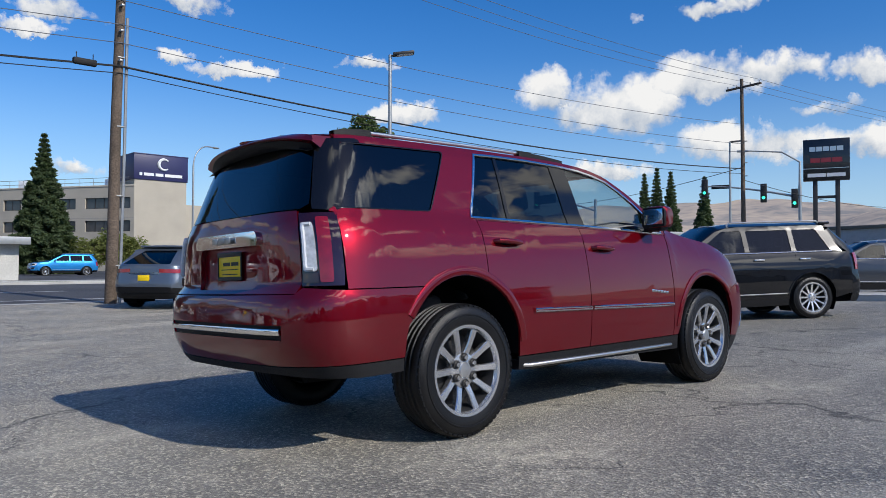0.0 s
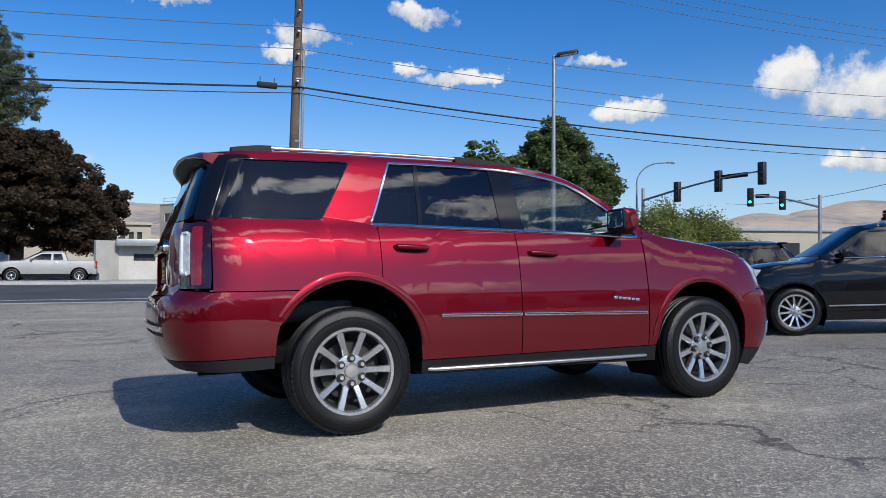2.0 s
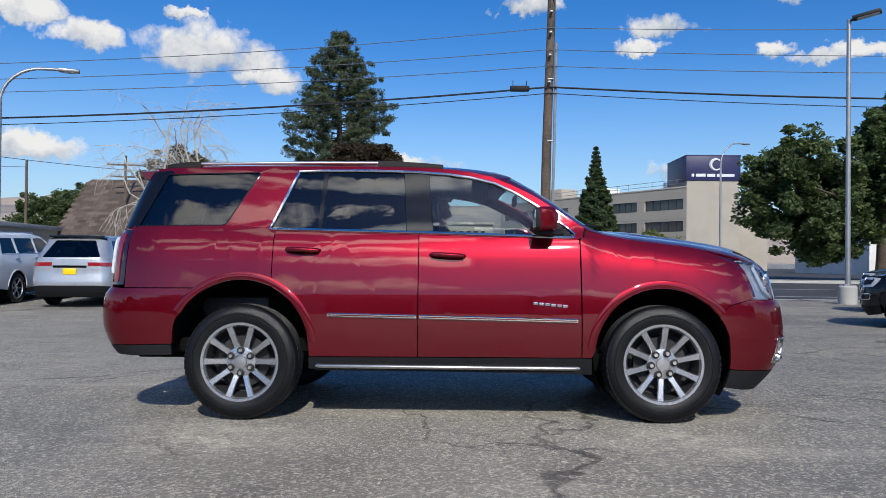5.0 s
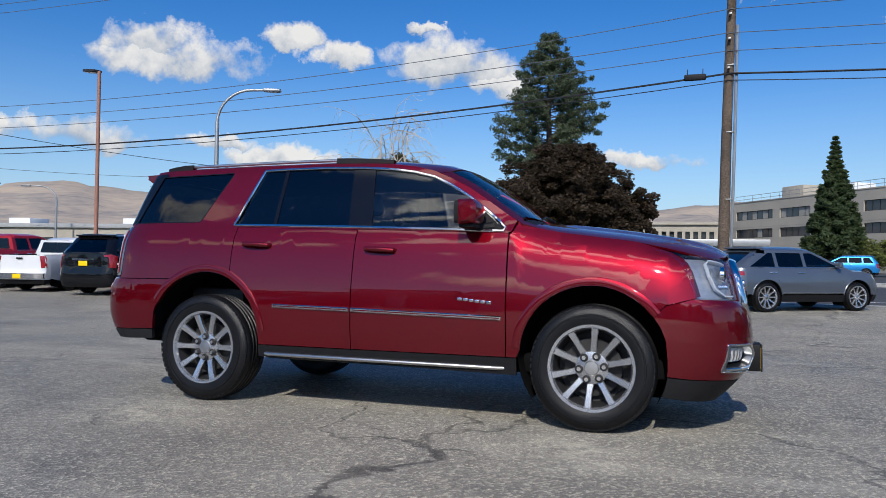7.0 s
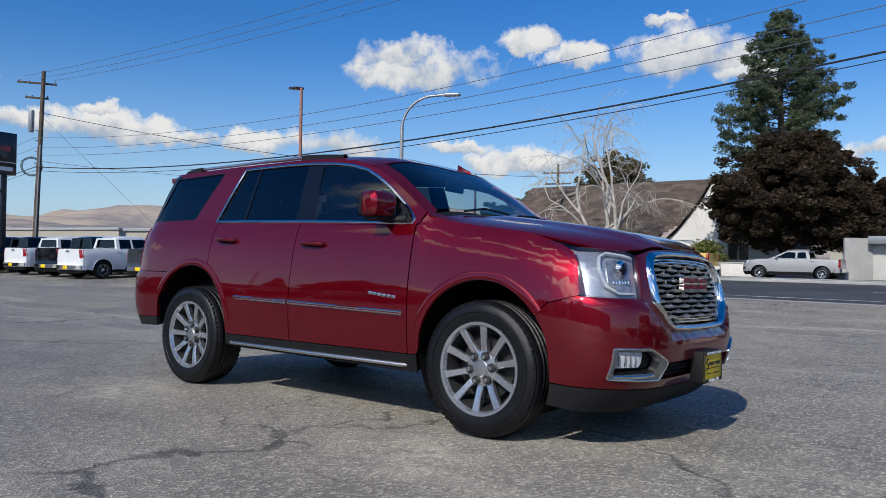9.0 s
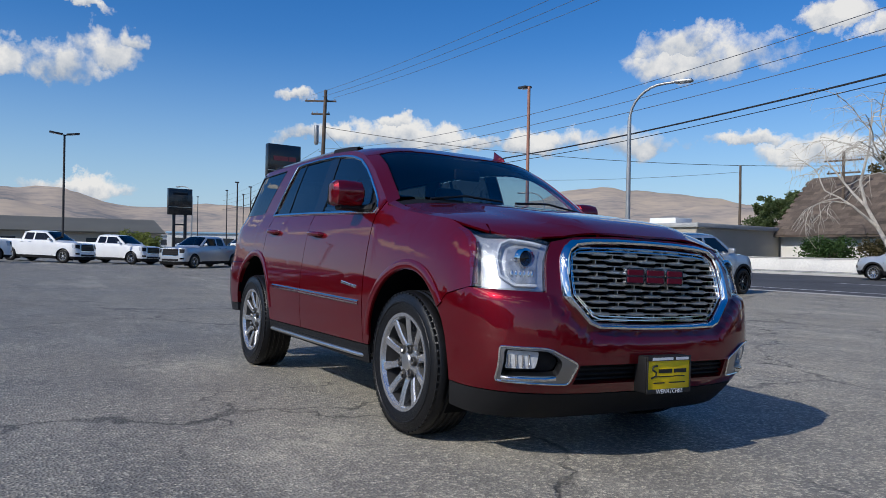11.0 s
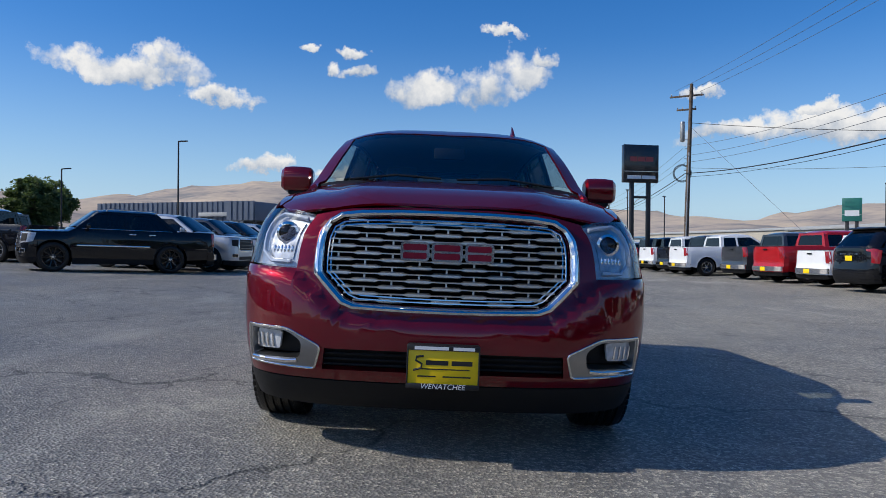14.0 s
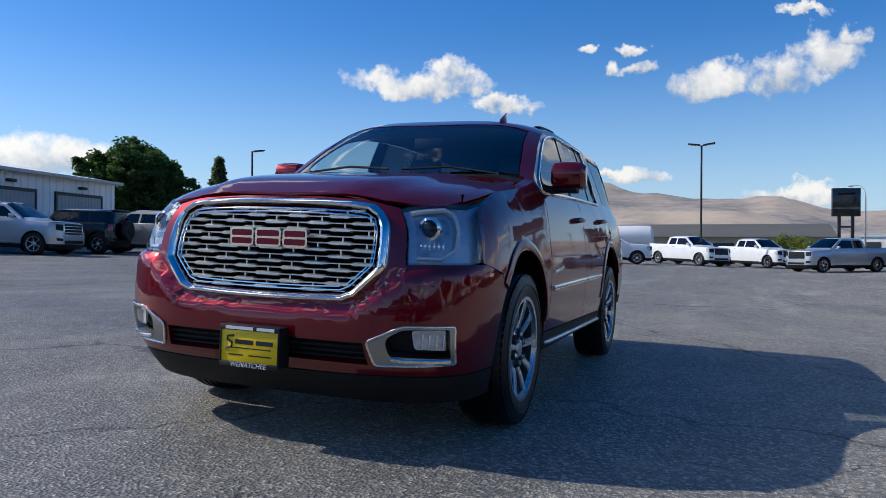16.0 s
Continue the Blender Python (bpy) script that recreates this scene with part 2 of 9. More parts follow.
def asphalt():
    m = bpy.data.materials.new("asphalt")
    m.use_nodes = True
    nt = m.node_tree
    N, K = nt.nodes.new, nt.links.new
    bsdf = nt.nodes["Principled BSDF"]
    tc = N("ShaderNodeTexCoord")
    P = tc.outputs["Object"]

    def noise_tex(scale, detail=5, rough=0.55, src=P):
        n = N("ShaderNodeTexNoise")
        n.inputs["Scale"].default_value, n.inputs["Detail"].default_value, n.inputs["Roughness"].default_value = scale, detail, rough
        K(src, n.inputs["Vector"])
        return n

    def rng(src, a, b, c, d):
        n = N("ShaderNodeMapRange")
        for i, v in enumerate((a, b, c, d)):
            n.inputs[i + 1].default_value = v
        K(src, n.inputs[0])
        return n.outputs[0]

    def mixc(fac, a, b):
        n = N("ShaderNodeMix")
        n.data_type = "RGBA"
        K(fac, n.inputs["Factor"])
        for v, i in ((a, 6), (b, 7)):
            if isinstance(v, tuple):
                n.inputs[i].default_value = (*v, 1)
            else:
                K(v, n.inputs[i])
        return n.outputs[2]

    # coarse and fine aggregate
    agg = N("ShaderNodeTexVoronoi")
    agg.inputs["Scale"].default_value = 62
    K(P, agg.inputs["Vector"])
    grain = noise_tex(210, 4)
    patch, blot, wide = noise_tex(0.35, 4), noise_tex(1.9, 5), noise_tex(0.09, 3)
    base = mixc(rng(patch.outputs[0], 0.35, 0.65, 0, 1), (0.112, 0.112, 0.109), (0.225, 0.222, 0.212))
    base = mixc(rng(wide.outputs[0], 0.36, 0.60, 0.55, 0), base, (0.098, 0.100, 0.104))
    base = mixc(rng(blot.outputs[0], 0.42, 0.75, 0, 0.55), base, (0.300, 0.290, 0.265))
    base = mixc(rng(agg.outputs["Color"], 0.50, 1.0, 0, 0.90), base, (0.640, 0.610, 0.540))
    base = mixc(rng(grain.outputs[0], 0.38, 0.60, 0.86, 0.0), base, (0.034, 0.034, 0.034))
    # worn wheel tracks: long pale and dark smears along the driving lanes
    lane = N("ShaderNodeMapping")
    lane.inputs["Scale"].default_value = (0.22, 1.0, 1.0)
    lane.inputs["Rotation"].default_value = (0, 0, 0.5)
    K(P, lane.inputs["Vector"])
    smear = noise_tex(0.9, 6, 0.62, lane.outputs[0])
    base = mixc(rng(smear.outputs[0], 0.55, 0.72, 0, 0.42), base, (0.38, 0.37, 0.345))
    base = mixc(rng(smear.outputs[0], 0.30, 0.45, 0.42, 0), base, (0.060, 0.061, 0.064))
    # pale scuffs and oil
    scuff = noise_tex(1.1, 9, 0.75)
    base = mixc(rng(scuff.outputs[0], 0.62, 0.78, 0, 0.5), base, (0.448, 0.416, 0.356))
    # pale scrubbed marks where tyres have turned
    for sx, sy, sr in ((1.42, -1.52, 0.62), (-1.55, -1.58, 0.80), (5.0, 12.9, 1.3)):
        vd = N("ShaderNodeVectorMath")
        vd.operation = "DISTANCE"
        K(P, vd.inputs[0])
        vd.inputs[1].default_value = (sx, sy, 0.0099 * sx - 0.0325 * sy)
        spot = multiply(nt, rng(vd.outputs["Value"], 0.05, sr, 1, 0), rng(noise_tex(5.0, 8, 0.7).outputs[0], 0.42, 0.68, 0, 0.55))
        base = mixc(spot, base, (0.52, 0.50, 0.44))
    # cracks: wandering cell borders at two sizes, many of them sealed with tar
    warp = noise_tex(0.9, 6, 0.6)
    wv = N("ShaderNodeVectorMath")
    wv.operation = "MULTIPLY_ADD"
    K(warp.outputs["Color"], wv.inputs[0])
    wv.inputs[1].default_value = (1.5, 1.5, 0)
    K(P, wv.inputs[2])
    flat = N("ShaderNodeVectorMath")
    flat.operation = "MULTIPLY"
    flat.inputs[1].default_value = (1, 1, 0)
    K(wv.outputs[0], flat.inputs[0])
    cracks = None
    for sc, wid, keep, gate in ((0.15, 0.0036, 0.40, 0.42), (0.42, 0.0050, 0.47, 0.42), (4.2, 0.020, 0.62, 0.30)):
        v = N("ShaderNodeTexVoronoi")
        v.feature = "DISTANCE_TO_EDGE"
        v.inputs["Scale"].default_value = sc
        K(flat.outputs[0], v.inputs["Vector"])
        line = rng(v.outputs["Distance"], wid * 0.35, wid * 1.5, 1, 0)
        some = noise_tex(gate, 2)
        line = multiply(nt, line, rng(some.outputs[0], keep, keep + 0.07, 0, 1))
        if cracks is None:
            cracks = line
        else:
            mxm = N("ShaderNodeMath")
            mxm.operation = "MAXIMUM"
            K(cracks, mxm.inputs[0]); K(line, mxm.inputs[1])
            cracks = mxm.outputs[0]
    base = mixc(multiply(nt, cracks, rng(blot.outputs[0], 0.3, 0.6, 0.92, 0.55)), base, (0.022, 0.022, 0.023))
    lift = N("ShaderNodeVectorMath")
    lift.operation = "MULTIPLY"
    lift.inputs[1].default_value = (1.36, 1.30, 1.16)
    K(base, lift.inputs[0])
    K(lift.outputs[0], bsdf.inputs["Base Color"])
    K(rng(patch.outputs[0], 0.3, 0.7, 0.52, 0.74), bsdf.inputs["Roughness"])
    bsdf.inputs["Specular IOR Level"].default_value = 0.55
    bsdf.inputs["Diffuse Roughness"].default_value = 0.6
    bp = N("ShaderNodeBump")
    bp.inputs["Strength"].default_value, bp.inputs["Distance"].default_value = 0.95, 0.009
    K(agg.outputs["Distance"], bp.inputs["Height"])
    bp2 = N("ShaderNodeBump")
    bp2.invert = True
    bp2.inputs["Strength"].default_value, bp2.inputs["Distance"].default_value = 0.6, 0.01
    K(cracks, bp2.inputs["Height"]); K(bp.outputs[0], bp2.inputs["Normal"]); K(bp2.outputs[0], bsdf.inputs["Normal"])
    return m


ASPHALT = asphalt()
ROAD = material("road_asphalt", (0.062, 0.063, 0.067), 0.85, vary=0.25, vary_scale=0.3, grain=0.4, grain_scale=90, bump=0.4, bump_scale=120)
CONCRETE = material("concrete", (0.42, 0.41, 0.38), 0.85, vary=0.15, vary_scale=0.8, grain=0.15, grain_scale=40, bump=0.3, bump_scale=60)
WHITE_LINE = material("road_paint", (0.62, 0.62, 0.60), 0.7, vary=0.3, vary_scale=1.5, grain=0.25, grain_scale=30)
GRASS = material("grass", (0.10, 0.14, 0.04), 0.9, vary=0.4, vary_scale=1.0, grain=0.5, grain_scale=25, bump=0.6, bump_scale=40)
RED = car_paint("crimson_paint", (0.165, 0.0020, 0.0078), 0.60, 0.35)
RED.node_tree.nodes["Principled BSDF"].inputs["Coat Weight"].default_value = 1.0
RED.node_tree.nodes["Principled BSDF"].inputs["Coat IOR"].default_value = 1.62
RED.node_tree.nodes["Principled BSDF"].inputs["Specular Tint"].default_value = (0.45, 0.02, 0.05, 1)
LAMP_SILVER = material("lamp_silver", (0.52, 0.53, 0.54), 0.30, metal=0.6, vary=0.12, vary_scale=40)
BLACK_PLASTIC = material("black_plastic", (0.011, 0.011, 0.012), 0.55, spec=0.2, grain=0.2, grain_scale=300, bump=0.15, bump_scale=500)
GREY_PLASTIC = material("grey_plastic", (0.016, 0.016, 0.017), 0.6, spec=0.2, grain=0.15, grain_scale=200, bump=0.12, bump_scale=400)
GLOSS_BLACK = material("gloss_black", (0.006, 0.006, 0.007), 0.08, coat=0.0, grain=0.1, grain_scale=200)
CHROME = material("chrome", (0.86, 0.84, 0.81), 0.09, metal=1.0, vary=0.03, vary_scale=6)
SATIN = material("satin_metal", (0.74, 0.72, 0.68), 0.34, metal=1.0, vary=0.05, vary_scale=9)
SATIN_DARK = material("dark_satin_metal", (0.36, 0.365, 0.375), 0.30, metal=1.0, vary=0.06, vary_scale=9)
ALLOY = material("alloy", (0.60, 0.605, 0.61), 0.27, metal=0.85, vary=0.06, vary_scale=8, grain=0.05, grain_scale=150)
# dark copy of the alloy: the shade behind the spokes is in its colour
SHADED_ALLOY = material("alloy_dark", (0.022, 0.022, 0.023), 0.6, metal=0.1, vary=0.1, vary_scale=8)
RUBBER = material("tyre_rubber", (0.0065, 0.0065, 0.007), 0.36, spec=0.36, vary=0.3, vary_scale=7, grain=0.2, grain_scale=120, bump=0.2, bump_scale=200)
DARK = material("dark_underside", (0.006, 0.006, 0.0065), 1.0, vary=0.3, vary_scale=5, spec=0.1)
PRIVACY = glass("privacy_glass", (0.045, 0.052, 0.055), mirror=0.08)
CLEAR = glass("side_glass", (0.78, 0.84, 0.82))
WINDSHIELD = glass("windshield_glass", (0.74, 0.80, 0.79))
LENS = glass("lamp_lens", (0.93, 0.95, 0.97))
RED_LENS = material("red_lens", (0.21, 0.006, 0.012), 0.08, coat=1.0, vary=0.15, vary_scale=20)
AMBER_LENS = material("amber_lens", (0.075, 0.018, 0.008), 0.08, coat=1.0, vary=0.2, vary_scale=30)
LAMP_SHADE = material("lamp_bowl", (0.40, 0.41, 0.42), 0.30, metal=0.6, vary=0.35, vary_scale=25)
LENS_GREY = material("grey_lens", (0.52, 0.54, 0.56), 0.06, coat=1.0, vary=0.25, vary_scale=30)
DARK_RED_LENS = material("dark_red_lens", (0.022, 0.003, 0.005), 0.07, coat=1.0, vary=0.2, vary_scale=30)
WHITE_LENS = material("white_lens", (0.62, 0.64, 0.66), 0.1, coat=1.0, vary=0.1, vary_scale=25)
YELLOW = material("yellow_plate", (1.0, 0.66, 0.004), 0.4, vary=0.04, vary_scale=9)
INK = material("black_ink", (0.012, 0.012, 0.012), 0.5)
WHITE_INK = material("white_ink", (0.80, 0.80, 0.78), 0.5)
RED_EMBLEM = material("red_emblem", (0.150, 0.006, 0.022), 0.35, coat=0.15, spec=0.2)
LEATHER = material("seat_leather", (0.035, 0.033, 0.032), 0.5, vary=0.15, vary_scale=6, bump=0.2, bump_scale=150)
HEADLINER = material("headliner", (0.30, 0.29, 0.27), 0.9, vary=0.05, vary_scale=4)
WOOD_POLE = material("weathered_pole", (0.115, 0.085, 0.062), 0.9, vary=0.3, vary_scale=1.5, grain=0.4, grain_scale=22, bump=0.7, bump_scale=30)
STEEL_GREY = material("galvanised_steel", (0.36, 0.37, 0.37), 0.45, metal=0.6, vary=0.12, vary_scale=2)
RUST_POLE = material("primer_post", (0.34, 0.16, 0.11), 0.6, vary=0.12, vary_scale=2)
BRONZE = material("dark_bronze", (0.035, 0.033, 0.032), 0.5, metal=0.2, vary=0.1)
WIRE = material("wire_black", (0.01, 0.01, 0.011), 0.7)
WIRE_GREY = material("wire_grey", (0.10, 0.11, 0.13), 0.6)

# ---- shaping tools ----
def link_mesh(name, bm, mat, parent=None, label="", smooth=True):
    me = bpy.data.meshes.new(name)
    bm.normal_update()
    bm.to_mesh(me)
    bm.free()
    for mm in (mat if isinstance(mat, (list, tuple)) else [mat]):
        me.materials.append(mm)
    if smooth:
        me.shade_smooth()
        me.set_sharp_from_angle(angle=radians(38))
    ob = new(name, me)
    if parent is not None:
        ob.parent = parent
    if label:
        ob["label"] = label
    return ob


part = link_mesh


def thing(name, label, category, group="", kind="", m=None):
    root = new(name)
    tagged(root, label, category, group, kind)
    return root


def share(ob, parent, m):
    """One more part on the same mesh."""
    c = new(ob.name.split(".")[0], ob.data)
    c.parent = parent
    c.matrix_basis = m
    if "label" in ob:
        c["label"] = ob["label"]
    return c


def add_box(bm, lo, hi, bevel=0.0, m=None):
    c = [(a + b) / 2 for a, b in zip(lo, hi)]
    s = [b - a for a, b in zip(lo, hi)]
    r = bmesh.ops.create_cube(bm, size=1.0, matrix=Matrix.Translation(c) @ Matrix.Diagonal((*s, 1)))
    if bevel:
        es = list({e for v in r["verts"] for e in v.link_edges})
        out = bmesh.ops.bevel(bm, geom=es, offset=bevel, segments=2, affect="EDGES", profile=0.5)
        vs = list({v for f in out["faces"] for v in f.verts} | {v for v in r["verts"] if v.is_valid})
    else:
        vs = r["verts"]
    if m is not None:
        bmesh.ops.transform(bm, matrix=m, verts=vs)
    return vs


def box(lo, hi, bevel=0.0):
    bm = bmesh.new()
    add_box(bm, lo, hi, bevel)
    return bm


def add_tube(bm, pts, radius, sides=8, caps=True):
    """A tube along points; radius a number or one for each point."""
    pts = [Vector(p) for p in pts]
    rad = radius if isinstance(radius, (list, tuple)) else [radius] * len(pts)
    rings, side = [], None
    for i, p in enumerate(pts):
        d = (pts[min(i + 1, len(pts) - 1)] - pts[max(i - 1, 0)]).normalized()
        if side is None:
            side = d.orthogonal().normalized()
        else:
            side = (side - d * side.dot(d)).normalized()
        up = d.cross(side)
        rings.append([bm.verts.new(p + (side * math.cos(a) + up * math.sin(a)) * rad[i]) for a in (2 * math.pi * k / sides for k in range(sides))])
    for a, b in zip(rings, rings[1:]):
        for k in range(sides):
            bm.faces.new((a[k], a[(k + 1) % sides], b[(k + 1) % sides], b[k]))
    if caps:
        bm.faces.new(rings[0][::-1])
        bm.faces.new(rings[-1])


def tube(pts, radius, sides=8):
    bm = bmesh.new()
    add_tube(bm, pts, radius, sides)
    return bm


def add_lathe(bm, prof, steps=40, axis="y", closed=False):
    """Turns (radius, along) round an axis."""
    rings = []
    for k in range(steps):
        a = 2 * math.pi * k / steps
        c, s = math.cos(a), math.sin(a)
        ring = []
        for r, h in prof:
            p = (r * c, h, r * s) if axis == "y" else (r * c, r * s, h)
            ring.append(bm.verts.new(p))
        rings.append(ring)
    n = len(prof)
    for k in range(steps):
        a, b = rings[k], rings[(k + 1) % steps]
        for i in range(n - 1 + (1 if closed else 0)):
            j = (i + 1) % n
            bm.faces.new((a[i], a[j], b[j], b[i]))
    bmesh.ops.recalc_face_normals(bm, faces=bm.faces)


def lathe(prof, steps=40, axis="y", closed=False):
    bm = bmesh.new()
    add_lathe(bm, prof, steps, axis, closed)
    return bm


def add_prism(bm, pts, lo, hi, axis="y"):
    """An outline (a, b) pushed along an axis: y takes (x, z), x takes (y, z), z takes (x, y)."""
    def at(p, h):
        return {"y": (p[0], h, p[1]), "x": (h, p[0], p[1]), "z": (p[0], p[1], h)}[axis]
    a = [bm.verts.new(at(p, lo)) for p in pts]
    b = [bm.verts.new(at(p, hi)) for p in pts]
    fs = [bm.faces.new(a), bm.faces.new(b[::-1])]
    for i in range(len(pts)):
        j = (i + 1) % len(pts)
        fs.append(bm.faces.new((a[j], a[i], b[i], b[j])))
    bmesh.ops.recalc_face_normals(bm, faces=fs)


def prism(pts, lo, hi, axis="y"):
    bm = bmesh.new()
    add_prism(bm, pts, lo, hi, axis)
    return bm


def text_mesh(body, size, mat, name, parent, m, depth=0.002, shear=0.0, space=1.0, label="", squash=1.0):
    """Lettering in the built-in font, as a mesh."""
    cu = bpy.data.curves.new(name, "FONT")
    cu.body, cu.size, cu.extrude, cu.shear, cu.space_character = body, size, depth, shear, space
    cu.align_x, cu.align_y, cu.resolution_u = "CENTER", "CENTER", 3
    tmp = bpy.data.objects.new(name, cu)
    scene.collection.objects.link(tmp)
    bpy.context.view_layer.update()
    me = bpy.data.meshes.new_from_object(tmp.evaluated_get(bpy.context.evaluated_depsgraph_get()))
    bpy.data.objects.remove(tmp)
    bpy.data.curves.remove(cu)
    me.name = name
    me.materials.clear()
    me.materials.append(mat)
    me.transform(m @ Matrix.Diagonal((squash, 1, 1, 1)))
    ob = new(name, me)
    if parent is not None:
        ob.parent = parent
    if label:
        ob["label"] = label
    return ob


def tab(xs, ys, soft):
    """A smooth function through a table."""
    taps = np.array([-1, -0.6, -0.25, 0.25, 0.6, 1]) * soft
    return lambda v: float(np.mean(np.interp(v + taps, xs, ys)))


def panel(loops, where, step=(0.12, 0.12), fold=0.014, sink=0.0):
    """A sheet: outlines in (a, b), the later ones holes, cut fine and laid on the surface where(a, b), its rims folded inwards."""
    bm = bmesh.new()
    edges = []
    for lp in loops:
        vs = [bm.verts.new((p[0], p[1], 0)) for p in lp]
        for i in range(len(vs)):
            edges.append(bm.edges.new((vs[i], vs[(i + 1) % len(vs)])))
    bmesh.ops.triangle_fill(bm, use_beauty=True, use_dissolve=False, edges=edges)
    for k in range(2):
        lo, hi = min(v.co[k] for v in bm.verts), max(v.co[k] for v in bm.verts)
        n = int((hi - lo) / step[k])
        for i in range(1, n + 1):
            co, no = [0, 0, 0], [0, 0, 0]
            co[k], no[k] = lo + (hi - lo) * i / (n + 1), 1
            bmesh.ops.bisect_plane(bm, geom=bm.verts[:] + bm.edges[:] + bm.faces[:], plane_co=co, plane_no=no, dist=1e-5)
    for f in bm.faces:
        if f.normal.z < 0:
            f.normal_flip()
    e = 0.004
    place, inner = {}, {}

    def laid(a, b, d):
        p = Vector(where(a, b))
        if not d:
            return p
        n = (Vector(where(a + e, b)) - Vector(where(a - e, b))).cross(Vector(where(a, b + e)) - Vector(where(a, b - e)))
        return p - n.normalized() * d

    rim = [ed for ed in bm.edges if ed.is_boundary]
    flat = {v: (v.co.x, v.co.y) for v in bm.verts}
    if fold:
        r = bmesh.ops.extrude_edge_only(bm, edges=rim)
        nv = [g for g in r["geom"] if isinstance(g, bmesh.types.BMVert)]
        for v in nv:
            inner[v] = (v.co.x, v.co.y)
    for v, (a, b) in flat.items():
        v.co = laid(a, b, sink)
    for v, (a, b) in inner.items():
        v.co = laid(a, b, sink + fold)
    return bm


def strip(pts, where, width, height, closed=False):
    """A moulding of flat section along points (a, b) of a surface, standing proud of it."""
    bm = bmesh.new()
    e = 0.004
    P, Nn = [], []
    for a, b in pts:
        p = Vector(where(a, b))
        n = (Vector(where(a + e, b)) - Vector(where(a - e, b))).cross(Vector(where(a, b + e)) - Vector(where(a, b - e))).normalized()
        P.append(p); Nn.append(n)
    rings = []
    k = len(P)
    for i in range(k):
        d = (P[(i + 1) % k if closed else min(i + 1, k - 1)] - P[(i - 1) % k if closed else max(i - 1, 0)]).normalized()
        s = d.cross(Nn[i]).normalized() * (width / 2)
        n = Nn[i] * height
        rings.append([bm.verts.new(P[i] + q) for q in (s - n * 0.5, s + n * 0.6, s * 0.6 + n, -s * 0.6 + n, -s + n * 0.6, -s - n * 0.5)])
    for i in range(k if closed else k - 1):
        a, b = rings[i], rings[(i + 1) % k]
        for j in range(6):
            bm.faces.new((a[j], a[(j + 1) % 6], b[(j + 1) % 6], b[j]))
    if not closed:
        bm.faces.new(rings[0]); bm.faces.new(rings[-1][::-1])
    bmesh.ops.recalc_face_normals(bm, faces=bm.faces)
    return bm


def dense(pts, gap=0.06, closed=True):
    out = []
    n = len(pts)
    for i in range(n if closed else n - 1):
        a, b = Vector(pts[i]), Vector(pts[(i + 1) % n])
        k = max(1, int((b - a).length / gap))
        out += [tuple(a.lerp(b, j / k)) for j in range(k)]
    if not closed:
        out.append(tuple(pts[-1]))
    return out


def rounded(pts, r, seg=4):
    """An outline with its corners rounded by r (a number or one for each corner)."""
    out = []
    n = len(pts)
    rs = r if isinstance(r, (list, tuple)) else [r] * n
    for i in range(n):
        p, a, b = Vector(pts[i]), Vector(pts[i - 1]), Vector(pts[(i + 1) % n])
        if rs[i] <= 0:
            out.append(tuple(p))
            continue
        u, v = (a - p), (b - p)
        d = min(rs[i], u.length * 0.45, v.length * 0.45)
        s, t = p + u.normalized() * d, p + v.normalized() * d
        for k in range(seg + 1):
            f = k / seg
            out.append(tuple((1 - f) ** 2 * s + 2 * f * (1 - f) * p + f * f * t))
    return out


def arch(cx, cz, r, a0, a1, n=14, squash=1.0):
    return [(cx + r * squash * math.cos(radians(a0 + (a1 - a0) * i / n)), cz + r * math.sin(radians(a0 + (a1 - a0) * i / n))) for i in range(n + 1)]

# ---- ground, road, hills ----
LOT_TURN = Matrix(((0.99995, 0.00032, -0.00992), (0.0, 0.99947, 0.03248), (0.00992, -0.03248, 0.99942)))


def ground_z(x, y):
    """The lot falls gently towards the road, levels out there, and rises a little to the far kerb."""
    sx = 0.0099 * max(-16.0, min(x, 6.0)) + 0.022 * max(0.0, min(x, 14.0) - 6.0)
    if y < 3.0:
        sy = -0.0325 * max(y, -24.0)
    else:
        k = min((y - 3.0) / 4.0, 1.0)
        sy = -0.0975 - 0.0325 * 4.0 * (k - k * k / 2)
    if y > 8:
        k = min((y - 8.0) / 10.0, 1.0)
        sx *= 1 - 0.9 * k
        sy += 0.09 * k
    if y > 18.0:
        sy += 0.012 * min(y - 18.0, 14.0)
    far = max(0.0, min((math.hypot(x, y) - 70) / 120, 1.0))
    return (sx + sy) * (1 - far)


def sheet(xs, ys, zf, name, mat):
    vs = [(x, y, zf(x, y)) for y in ys for x in xs]
    n = len(xs)
    fs = [(j * n + i, j * n + i + 1, (j + 1) * n + i + 1, (j + 1) * n + i) for j in range(len(ys) - 1) for i in range(n - 1)]
    me = bpy.data.meshes.new(name)
    me.from_pydata(vs, [], fs)
    me.materials.append(mat)
    me.shade_smooth()
    return new(name, me)


def spread(lo, hi, fine_lo, fine_hi, fine, grow=1.25):
    out = list(np.arange(fine_lo, fine_hi + 1e-6, fine))
    s, v = fine, fine_hi
    while v < hi:
        s *= grow
        v = min(v + s, hi)
        out.append(v)
    s, v = fine, fine_lo
    while v > lo:
        s *= grow
        v = max(v - s, lo)
        out.insert(0, v)
    return [float(q) for q in out]


ground = sheet(spread(-4200, 4200, -60, 50, 1.0), spread(-4200, 4200, -40, 45, 1.0), ground_z, "ground", ASPHALT)
tagged(ground, "worn grey asphalt car lot with sealed cracks and scuffs", "ground", kind="structure")


